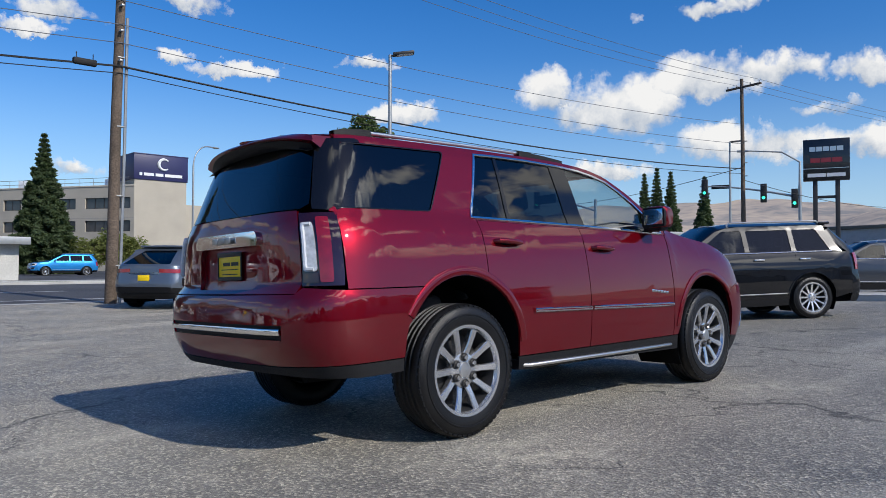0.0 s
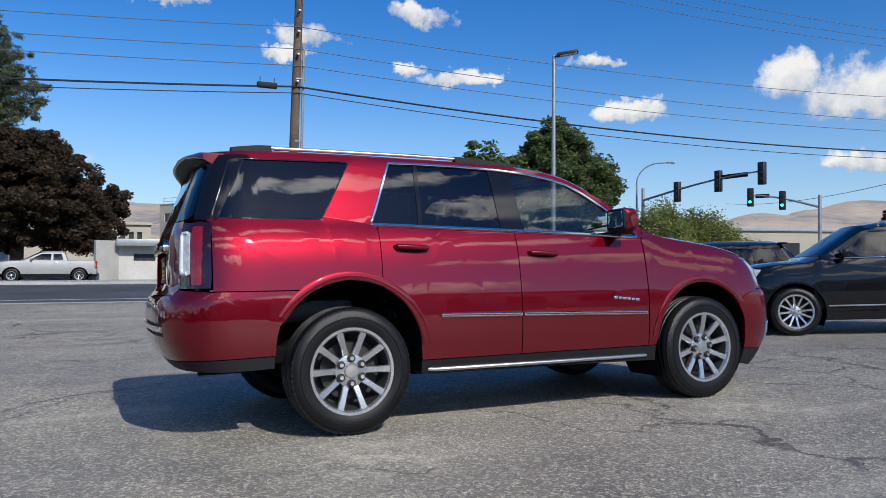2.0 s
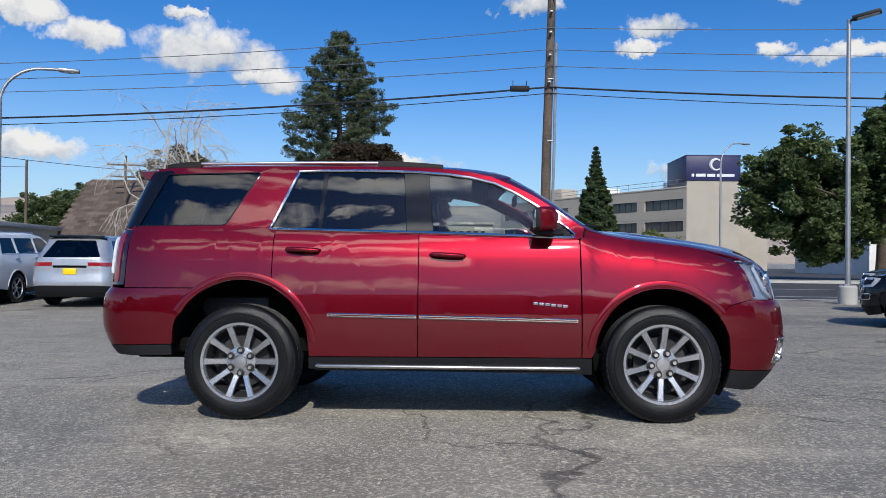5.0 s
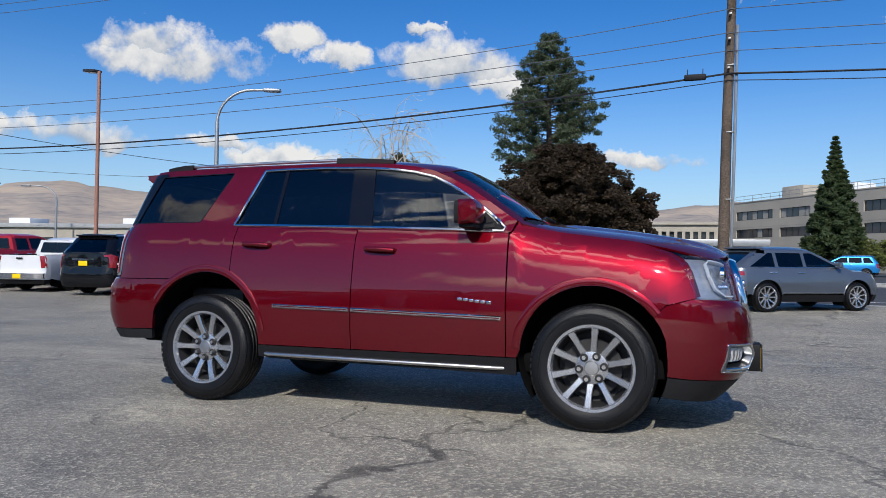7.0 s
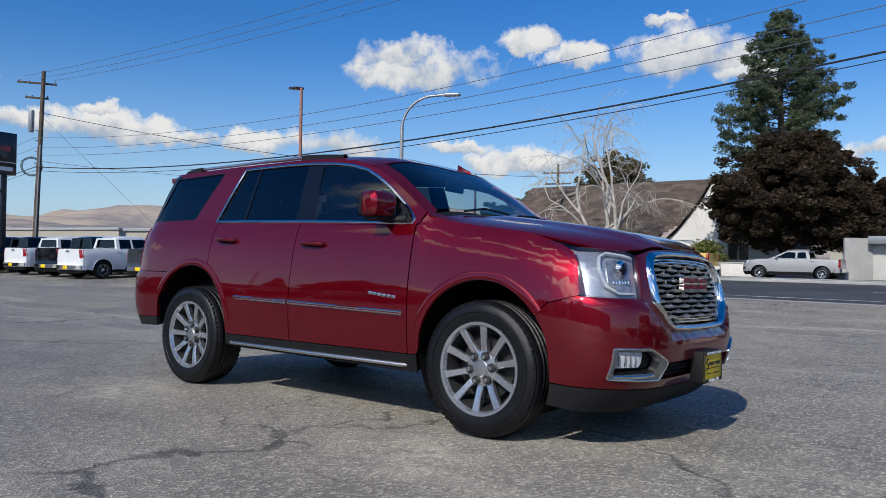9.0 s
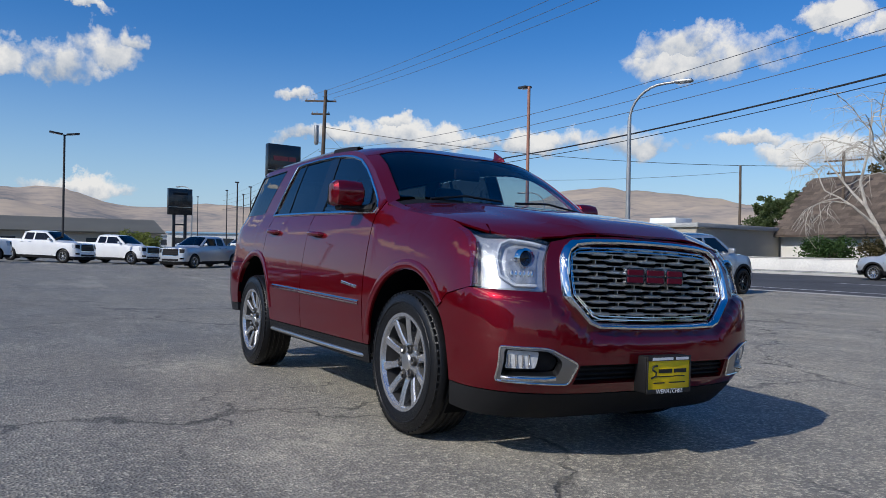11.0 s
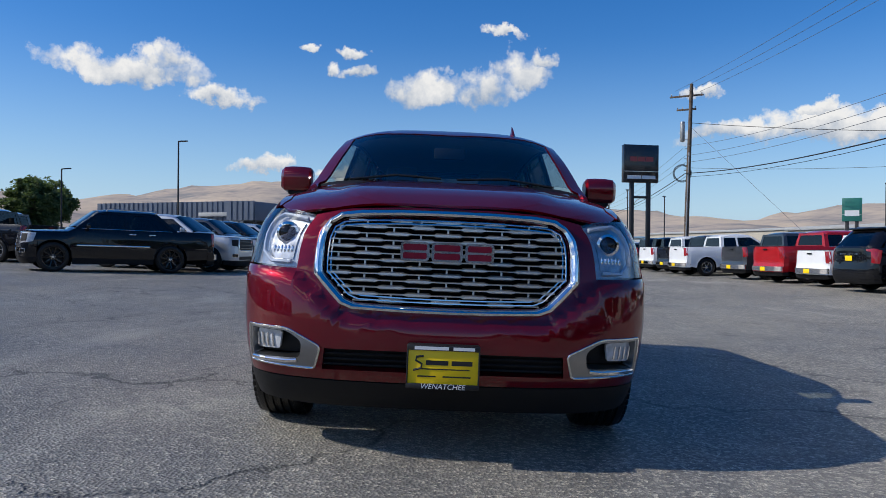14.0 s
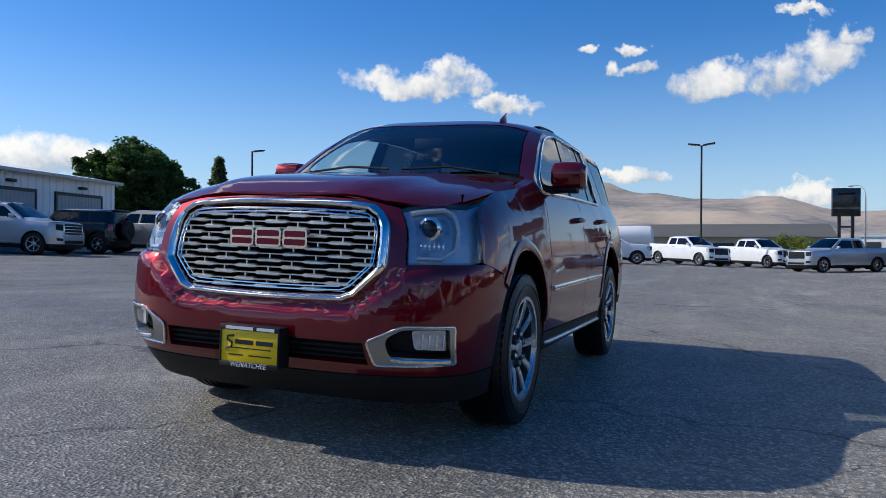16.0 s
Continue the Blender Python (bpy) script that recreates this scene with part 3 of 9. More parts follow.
def laid_strip(name, x0, x1, y0, y1, lift, mat, label, cat, step=2.0):
    xs = list(np.linspace(x0, x1, max(2, int((x1 - x0) / step))))
    ys = list(np.linspace(y0, y1, max(2, int((y1 - y0) / step))))
    ob = sheet(xs, ys, lambda x, y: ground_z(x, y) + lift, name, mat)
    return tagged(ob, label, cat, kind="structure")


road = laid_strip("road", -190, 190, 18.6, 32.0, 0.006, ROAD, "dark asphalt street beyond the car lot", "road")
gutter = laid_strip("gutter", -190, 190, 18.1, 18.6, 0.012, CONCRETE, "pale concrete gutter along the street", "gutter")
edge_line = laid_strip("edge_line", -190, 190, 19.9, 20.05, 0.012, WHITE_LINE, "worn white painted edge line on the street", "road marking")
for k, x in enumerate(range(-60, 60, 12)):
    ln = laid_strip("lane_line", x, x + 3.5, 25.2, 25.35, 0.012, WHITE_LINE, "short white painted lane dash on the street", "road marking", 1.0)
    tagged(ln, group="lane dashes")


def kerbed(name, x0, x1, y0, y1, h, mat, label, cat, r=0.03):
    """A raised strip with a real kerb step that follows the ground."""
    bm = bmesh.new()
    xs = np.linspace(x0, x1, max(2, int((x1 - x0) / 3)))
    rows = []
    for x in xs:
        za, zb = ground_z(x, y0), ground_z(x, y1)
        rows.append([bm.verts.new(p) for p in ((x, y0, za - 0.1), (x, y0, za + h - r), (x, y0 + r, za + h), (x, y1 - r, zb + h), (x, y1, zb + h - r), (x, y1, zb - 0.1))])
    for a, b in zip(rows, rows[1:]):
        for i in range(5):
            bm.faces.new((a[i], b[i], b[i + 1], a[i + 1]))
    bm.faces.new(rows[0]); bm.faces.new(rows[-1][::-1])
    bmesh.ops.recalc_face_normals(bm, faces=bm.faces)
    ob = link_mesh(name, bm, mat)
    return tagged(ob, label, cat, kind="structure")


kerbed("kerb", -190, 190, 32.0, 32.25, 0.13, CONCRETE, "pale concrete kerb on the far side of the street", "kerb")
kerbed("pavement", -190, 190, 33.3, 35.0, 0.13, CONCRETE, "pale concrete pavement across the street", "pavement")
kerbed("grass_verge", -190, 190, 32.26, 33.29, 0.12, GRASS, "strip of green grass beside the far kerb", "grass")
kerbed("far_lot", -190, 190, 35.02, 120.0, 0.06, ROAD, "dark asphalt lot in front of the office building", "lot")


def hill_material():
    m = bpy.data.materials.new("dry_hills")
    m.use_nodes = True
    nt = m.node_tree
    N, K = nt.nodes.new, nt.links.new
    bsdf = nt.nodes["Principled BSDF"]
    bsdf.inputs["Roughness"].default_value = 1.0
    bsdf.inputs["Specular IOR Level"].default_value = 0.0
    geo = N("ShaderNodeNewGeometry")
    mp = N("ShaderNodeMapping")
    mp.inputs["Scale"].default_value = (0.0035, 0.0035, 0.016)
    K(geo.outputs["Position"], mp.inputs["Vector"])
    a, b = N("ShaderNodeTexNoise"), N("ShaderNodeTexNoise")
    a.inputs["Scale"].default_value, a.inputs["Detail"].default_value = 1.0, 8
    b.inputs["Scale"].default_value, b.inputs["Detail"].default_value = 7.0, 6
    K(mp.outputs[0], a.inputs["Vector"]); K(mp.outputs[0], b.inputs["Vector"])
    r = N("ShaderNodeValToRGB")
    el = r.color_ramp.elements
    el[0].position, el[0].color = 0.33, (0.25, 0.24, 0.23, 1)
    el[1].position, el[1].color = 0.66, (0.53, 0.43, 0.325, 1)
    x = el.new(0.5)
    x.color = (0.43, 0.36, 0.295, 1)
    add = N("ShaderNodeMath")
    add.operation = "MULTIPLY_ADD"
    K(b.outputs[0], add.inputs[0])
    add.inputs[1].default_value = 0.5
    sub = N("ShaderNodeMath")
    sub.operation = "SUBTRACT"
    sub.inputs[1].default_value = 0.25
    K(a.outputs[0], sub.inputs[0]); K(sub.outputs[0], add.inputs[2]); K(add.outputs[0], r.inputs[0]); K(r.outputs[0], bsdf.inputs["Base Color"])
    return m


def make_hills():
    """A ring of dry hills; the ridge's height by bearing, rough with spurs and gullies."""
    bear = [-180, -140, -110, -95, -80, -66, -50, -30, -10, 2, 20, 40, 49, 57, 66, 72, 79, 83, 88, 93, 97, 100, 104, 107, 111, 120, 135, 160, 180]
    ridge = [2.0, 2.6, 3.4, 4.2, 4.4, 4.4, 4.0, 3.4, 3.9, 4.5, 4.0, 4.3, 4.6, 3.4, 2.9, 2.5, 2.6, 3.2, 3.7, 4.1, 4.6, 5.0, 5.4, 4.9, 3.7, 3.4, 3.0, 2.4, 2.0]
    prof = tab(bear, ridge, 3.0)
    A, Rr = 420, [900, 1050, 1200, 1350, 1500, 1650, 1800, 2000, 2200, 2400, 2650, 2900]
    vs, fs = [], []
    for i in range(A):
        b = -180 + 360 * i / A
        t = radians(b + 90)
        top = math.tan(radians(prof(b)))
        for j, r in enumerate(Rr):
            f = min(1.0, (r - 900) / 1500)
            x, y = r * math.cos(t), r * math.sin(t)
            rough = noise.fractal((x * 0.0026, y * 0.0026, 3.0), 1.0, 2.0, 6)
            gully = abs(noise.noise((x * 0.006, y * 0.006, 9.0)))
            h = top * 2400 * (f ** 1.25) * (1 + 0.10 * rough) + (60 * rough - 55 * gully) * f * (1 - 0.6 * f)
            if r > 2400:
                h *= 0.55
            vs.append((x, y, max(h, -1.0) if j else -2.0))
    n = len(Rr)
    for i in range(A):
        k = (i + 1) % A
        for j in range(n - 1):
            fs.append((i * n + j, i * n + j + 1, k * n + j + 1, k * n + j))
    me = bpy.data.meshes.new("hills")
    me.from_pydata(vs, [], fs)
    me.materials.append(hill_material())
    me.shade_smooth()
    tagged(new("hills", me), "dry tan grass hills with dark gullies far behind the town", "hills", kind="structure")


make_hills()

# ---- front, rear and inside of the red vehicle ----
def mirrored(pts):
    """Closes a half outline (first and last on the middle line) with its mirror image."""
    return pts + [(-a, z) for a, z in pts[::-1] if abs(a) > 1e-6]


def dense_pair(a, b, n):
    """Walks two outlines with as many corners together, n steps a side."""
    out = []
    for (p, q), (r, s) in zip(zip(a, a[1:] + a[:1]), zip(b, b[1:] + b[:1])):
        for k in range(n):
            f = k / n
            out.append(((p[0] + (q[0] - p[0]) * f, p[1] + (q[1] - p[1]) * f), (r[0] + (s[0] - r[0]) * f, r[1] + (s[1] - r[1]) * f)))
    return out


def flip(pts):
    return [(-a, z) for a, z in pts][::-1]


def hero_front(car, b, uf):
    def U(y, z):
        """The way round the front at which the skin lies y from the middle."""
        k = min(0.9995, abs(y) / b.wz(z))
        return math.copysign(float(np.interp(math.asin(k ** (b.nf / 2)), b.tf[1], b.tf[0])), y)

    def on_front(pts):
        return [(U(y, z), z) for y, z in pts]

    def F(u, z):
        """The bumper stands proud below a crease that runs under the grille and up to the lamps."""
        x, y, _ = b.at_front(u, z)
        crease = float(np.interp(abs(y), [0.0, 0.45, 0.70, 0.80, 1.0], [0.645, 0.648, 0.846, 0.856, 0.86]))
        k = max(0.0, min(1.0, (crease - z) / 0.035))
        fade = max(0.0, min(1.0, (z - 0.30) / 0.2)) * max(0.0, min(1.0, (x - 2.0) / 0.2))
        return x + 0.034 * k * k * (3 - 2 * k) * fade, y, z

    opening = on_front([(0.0, 1.096), (0.24, 1.094), (0.44, 1.086), (0.528, 1.076), (0.560, 1.050), (0.564, 1.0), (0.558, 0.88), (0.550, 0.830), (0.445, 0.722), (0.400, 0.704), (0.20, 0.697), (0.0, 0.695)])
    outer = on_front([(0.0, 1.136), (0.24, 1.134), (0.45, 1.126), (0.562, 1.112), (0.606, 1.080), (0.615, 1.02), (0.609, 0.88), (0.600, 0.815), (0.478, 0.690), (0.420, 0.669), (0.20, 0.662), (0.0, 0.660)])
    g_hole = mirrored(opening)
    fog = rounded(on_front([(0.895, 0.583), (0.700, 0.579), (0.545, 0.505), (0.572, 0.402), (0.888, 0.414)]), [0.015, 0.03, 0.02, 0.02, 0.02])
    intake = [(-0.556, 0.400), (0.556, 0.400), (0.536, 0.498), (-0.536, 0.498)]
    half = [(0.0, 0.345), (0.4, 0.348), (0.75, 0.355), (uf(2.08), 0.365), (uf(1.945), 0.375), (uf(1.922), 0.60), (uf(1.895), 0.675), (uf(1.853), 0.744), (uf(1.868), 0.752), (uf(1.935), 0.809), (uf(2.100), 0.854), *on_front([(0.80, 0.848), (0.682, 0.844), (0.682, 1.094), (0.56, 1.120), (0.50, 1.128), (0.25, 1.140), (0.0, 1.143)])]
    part("front_bumper", panel([mirrored(half), g_hole, fog, flip(fog), intake], F, (0.045, 0.035), 0.03), RED, car, "crimson front bumper")
    val = [(0.0, 0.338), (0.4, 0.341), (0.75, 0.348), (uf(2.08), 0.358), (uf(1.95), 0.366), (uf(1.96), 0.245), (uf(2.14), 0.225), (0.6, 0.205), (0.0, 0.20)]
    part("front_valance", panel([mirrored(val)], F, (0.1, 0.05), 0.03), GREY_PLASTIC, car, "dark grey plastic air dam")
    part("lower_intake", panel([intake], F, (0.1, 0.05), 0.0, 0.035), BLACK_PLASTIC, car, "black lower intake")
    for z in (0.425, 0.45, 0.475):
        bars = bmesh.new()
        add_tube(bars, [tuple(Vector(F(u, z)) - Vector((0.026, 0, 0))) for u in np.linspace(-0.56, 0.56, 15)], 0.006, 6)
        part("intake_bar", bars, BLACK_PLASTIC, car)
    # grille
    grille = new("grille")
    grille.parent = car
    grille["label"] = "chrome-framed grille with staggered bright bars"
    proud = lambda u, z: tuple(Vector(F(u, z)) + Vector((0.022, 0, 0)))
    bm = bmesh.new()
    lines = [dense_pair(mirrored(outer), mirrored(opening), 5)]
    rings = []
    for (ou, oz), (iu, iz) in lines[0]:
        ring = []
        for f, h in ((0.0, -0.010), (0.04, 0.010), (0.22, 0.026), (0.5, 0.032), (0.78, 0.024), (0.97, 0.006), (1.0, -0.045)):
            p = Vector(F(ou + (iu - ou) * f, oz + (iz - oz) * f))
            ring.append(bm.verts.new((p.x + h, p.y, p.z)))
        rings.append(ring)
    for a, q in zip(rings, rings[1:] + rings[:1]):
        for i in range(6):
            bm.faces.new((a[i], a[i + 1], q[i + 1], q[i]))
    bmesh.ops.recalc_face_normals(bm, faces=bm.faces)
    part("grille_frame", bm, CHROME, grille, "rounded chrome grille frame")
    for ins, dep in ((0.016, -0.006), (0.032, -0.014)):
        k = 1 - ins / 0.6
        lp = dense(mirrored([(u * k, 0.89 + (z - 0.89) * (1 - ins / 0.2)) for u, z in opening]), 0.05)
        part("grille_trim", strip(lp, lambda u, z: tuple(Vector(F(u, z)) + Vector((dep, 0, 0))), 0.008, 0.01, True), CHROME, grille)
    part("grille_backing", panel([g_hole], F, (0.1, 0.08), 0.0, 0.075), DARK, grille, "dark grille backing")
    rows = 13
    for r in range(rows):
        z = 0.714 + (1.076 - 0.714) * r / (rows - 1)
        lim = float(np.interp(z, [0.70, 0.73, 0.834, 0.95, 1.04, 1.08], [0.390, 0.445, 0.545, 0.556, 0.558, 0.520]))
        bm = bmesh.new()
        pts = []
        per, thick = 0.246, 0.100
        off = (per / 2 if r % 2 else 0.0)
        n0 = int(lim / per) + 2
        for i in range(-n0, n0 + 1):
            c = i * per + off
            for du, hh in ((-thick / 2 - 0.016, 0.0036), (-thick / 2 + 0.004, 0.0104), (thick / 2 - 0.004, 0.0104), (thick / 2 + 0.016, 0.0036)):
                if -lim < c + du < lim:
                    pts.append((c + du, hh))
        pts = [(-lim, 0.0036)] + pts + [(lim, 0.0036)]
        ring = []
        for u, hh in pts:
            p = Vector(F(u, z))
            dx = -0.012
            ring.append([bm.verts.new((p.x + dx + ox, p.y, z + oz)) for ox, oz in ((-0.018, -hh), (0.003, -hh), (0.009, -hh * 0.6), (0.009, hh * 0.35), (0.001, hh), (-0.018, hh))])
        for a, q in zip(ring, ring[1:]):
            for i in range(6):
                bm.faces.new((a[i], a[(i + 1) % 6], q[(i + 1) % 6], q[i]))
        bm.faces.new(ring[0]); bm.faces.new(ring[-1])
        bmesh.ops.recalc_face_normals(bm, faces=bm.faces)
        # short uprights that tie the row to the next one
        if r < rows - 1:
            for i in range(-n0, n0 + 1):
                c = i * per + off
                if abs(c) < lim - 0.03:
                    p = Vector(F(c, z))
                    add_box(bm, (p.x - 0.03, c - 0.004, z), (p.x - 0.012, c + 0.004, z + 0.029))
        part("grille_bar", bm, SATIN, grille)
    # emblem: three plain bright blocks, each with two red bars
    for i, (c, w) in enumerate(((-0.145, 0.130), (-0.001, 0.140), (0.144, 0.130))):
        p = Vector(F(c, 0.93))
        o = rounded([(c - w / 2, 0.897), (c + w / 2, 0.897), (c + w / 2, 0.984), (c - w / 2, 0.984)], 0.020, 3)
        bm = prism(o, p.x + 0.004, p.x + 0.030, "x")
        em = part("emblem_rim", bm, CHROME, grille, "bright emblem rim")
        for k in (-1, 1):
            inner = rounded([(c - w / 2 + 0.012, 0.9405 + k * 0.019 - 0.014), (c + w / 2 - 0.012, 0.9405 + k * 0.019 - 0.014), (c + w / 2 - 0.012, 0.9405 + k * 0.019 + 0.014), (c - w / 2 + 0.012, 0.9405 + k * 0.019 + 0.014)], 0.008, 3)
            part("emblem_face", prism(inner, p.x + 0.028, p.x + 0.034, "x"), RED_EMBLEM, grille, "plain red emblem block")
    # headlamps and fog lamps
    for sg in (-1, 1):
        L = on_front([(0.690, 0.850), (0.690, 1.092), (0.76, 1.108), (0.83, 1.120)]) + [(uf(2.10), 1.128), (uf(2.0), 1.152), (uf(1.875), b.edge(1.875) - 0.014), (uf(1.965), 1.136), (uf(2.035), 1.098), (uf(2.077), 1.03), (uf(2.112), 0.862)] + on_front([(0.84, 0.857)])
        lp = L if sg > 0 else flip(L)
        lamp = new("headlamp")
        lamp.parent = car
        lamp["label"] = "clear headlamp with projector and bright inner frame"
        part("housing", panel([lp], F, (0.06, 0.06), 0.0, 0.036), LAMP_SILVER, lamp, "bright reflector housing")
        edge_band = [(uf(2.150), 0.872), (uf(2.125), 1.03), (uf(2.105), 1.09), (uf(2.052), 1.088), (uf(2.085), 1.03), (uf(2.118), 0.872)]
        part("side_bezel", panel([[(sg * u, z) for u, z in (edge_band if sg > 0 else edge_band[::-1])]], F, (0.05, 0.05), 0.0, 0.010), AMBER_LENS, lamp, "dark amber side reflector")
        part("lens", panel([lp], F, (0.05, 0.05), 0.05), LENS, lamp, "clear lens")
        wrap = lambda u, z: tuple(Vector(F(u, z)) - Vector((0.028, 0, 0)))
        c_frame = on_front([(0.720, 0.872), (0.815, 0.872), (0.868, 0.915), (0.878, 1.00), (0.872, 1.070), (0.848, 1.092), (0.76, 1.080), (0.712, 1.070)])
        cl = [(sg * u, z) for u, z in c_frame]
        part("light_guide", strip(dense(cl, 0.03, False), wrap, 0.017, 0.012), WHITE_LENS, lamp, "white light guide")
        dark_in = on_front([(0.718, 0.885), (0.712, 1.052), (0.80, 1.062), (0.846, 1.05), (0.850, 0.93), (0.805, 0.885)])
        part("bezel", panel([[(sg * u, z) for u, z in (dark_in if sg > 0 else dark_in[::-1])]], wrap, (0.05, 0.05), 0.01, 0.006), LAMP_SHADE, lamp, "grey reflector bowl")
        p = Vector(F(sg * U(0.772, 1.01), 1.005)) - Vector((0.026, 0, 0))
        bm = bmesh.new()
        bmesh.ops.create_uvsphere(bm, u_segments=24, v_segments=14, radius=0.040, matrix=Matrix.Translation(p) @ Matrix.Diagonal((0.6, 1, 1, 1)))
        part("projector", bm, GLOSS_BLACK, lamp, "dark glass projector")
        bm = bmesh.new()
        add_lathe(bm, [(0.040, -0.015), (0.052, -0.01), (0.054, 0.012), (0.044, 0.018)], 28)
        bmesh.ops.transform(bm, matrix=Matrix.Translation(p) @ Matrix.Rotation(radians(90), 4, "Z"), verts=bm.verts)
        part("projector_ring", bm, CHROME, lamp)
        bm = bmesh.new()
        for k in range(6):
            u = U(0.730 + 0.018 * k, 0.92)
            q = Vector(F(sg * u, 0.93)) - Vector((0.04, 0, 0))
            bmesh.ops.create_uvsphere(bm, u_segments=8, v_segments=6, radius=0.015, matrix=Matrix.Translation((q.x, q.y, 0.922)) @ Matrix.Diagonal((0.7, 0.6, 1.8, 1)))
        part("reflector", bm, CHROME, lamp, "ribbed chrome reflector")
        # fog lamp
        sill_line = on_front([(0.872, 0.430), (0.80, 0.430), (0.70, 0.430), (0.65, 0.436)])
        o = fog if sg > 0 else flip(fog)
        inn = rounded(on_front([(0.880, 0.570), (0.700, 0.566), (0.628, 0.522), (0.640, 0.446), (0.876, 0.440)]), [0.012, 0.03, 0.03, 0.02, 0.012])
        i_l = inn if sg > 0 else flip(inn)
        fl = new("fog_lamp")
        fl.parent = car
        fl["label"] = "fog lamp in a satin chrome bezel"
        # darker satin here: the dark reflection on the bezel's slope is in the colour
        part("bezel", panel([o, i_l], lambda u, z: tuple(Vector(F(u, z)) + Vector((0.006, 0, 0))), (0.05, 0.04), 0.05), SATIN_DARK, fl, "satin chrome bezel")
        part("bezel_edge", strip(dense(o, 0.04), lambda u, z: tuple(Vector(F(u, z)) + Vector((0.006, 0, 0))), 0.010, 0.006, True), CHROME, fl, "bright bezel edge")
        part("lower_trim", strip([(sg * u, z) for u, z in dense(sill_line, 0.04, False)], lambda u, z: tuple(Vector(F(u, z)) + Vector((0.008, 0, 0))), 0.020, 0.010), CHROME, fl, "chrome lower trim")
        part("recess", panel([i_l], F, (0.05, 0.04), 0.0, 0.055), BLACK_PLASTIC, fl)
        glass_ = rounded(on_front([(0.870, 0.468), (0.872, 0.562), (0.738, 0.560), (0.748, 0.472)]), 0.014)
        gl_ = glass_[::-1] if sg > 0 else [(-u, z) for u, z in glass_]
        part("lens", panel([gl_], F, (0.04, 0.04), 0.012, 0.022), LENS_GREY, fl, "clear ribbed lens")
        bm = bmesh.new()
        for k in range(4):
            u = U(0.772 + 0.026 * k, 0.51)
            add_tube(bm, [tuple(Vector(F(sg * u, z)) - Vector((0.022, 0, 0))) for z in (0.486, 0.51, 0.545)], 0.005, 6)
        part("lens_ribs", bm, CHROME, fl)
    # dealer plate
    plate = new("dealer_plate")
    plate.parent = car
    plate["label"] = "yellow dealer plate in a black frame"
    x0 = 2.512
    part("plate_bracket", box((2.43, -0.158, 0.355), (x0, 0.158, 0.54), 0.008), BLACK_PLASTIC, plate)
    part("plate_face", box((x0, -0.152, 0.372), (x0 + 0.006, 0.152, 0.520), 0.002), YELLOW, plate, "yellow plate face")
    fr = bmesh.new()
    for lo, hi in (((-0.158, 0.516), (0.158, 0.540)), ((-0.158, 0.352), (0.158, 0.374)), ((-0.158, 0.374), (-0.151, 0.516)), ((0.151, 0.374), (0.158, 0.516))):
        add_box(fr, (x0 + 0.002, lo[0], lo[1]), (x0 + 0.012, hi[0], hi[1]), 0.003)
    part("plate_frame", fr, INK, plate, "black plate frame")
    text_mesh("WENATCHEE", 0.032, WHITE_INK, "frame_lettering", plate, Matrix.Translation((x0 + 0.0125, 0.0, 0.362)) @ pose(0, 0, 0, 90, 0, 90), 0.0008, 0.2, 1.0, "white lettering")
    bm = bmesh.new()
    for y0, y1 in ((-0.125, 0.022), (0.042, 0.135)):
        add_box(bm, (x0 + 0.0125, y0, 0.520), (x0 + 0.0135, y1, 0.534))
    part("lettering_bars", bm, WHITE_INK, plate, "plain white bars")
    bm = bmesh.new()
    for y0, y1, z0, z1 in ((-0.075, 0.022, 0.454, 0.474), (0.036, 0.126, 0.454, 0.474), (-0.105, 0.115, 0.434, 0.439), (-0.11, -0.03, 0.402, 0.408), (0.0, 0.12, 0.402, 0.408)):
        add_box(bm, (x0 + 0.0065, y0, z0), (x0 + 0.0075, y1, z1))
    add_tube(bm, [(x0 + 0.007, -0.085, 0.492), (x0 + 0.007, -0.115, 0.488), (x0 + 0.007, -0.118, 0.472), (x0 + 0.007, -0.092, 0.458), (x0 + 0.007, -0.096, 0.440), (x0 + 0.007, -0.128, 0.430)], 0.005, 6)
    part("plate_print", bm, INK, plate, "plain black bars and a curl")


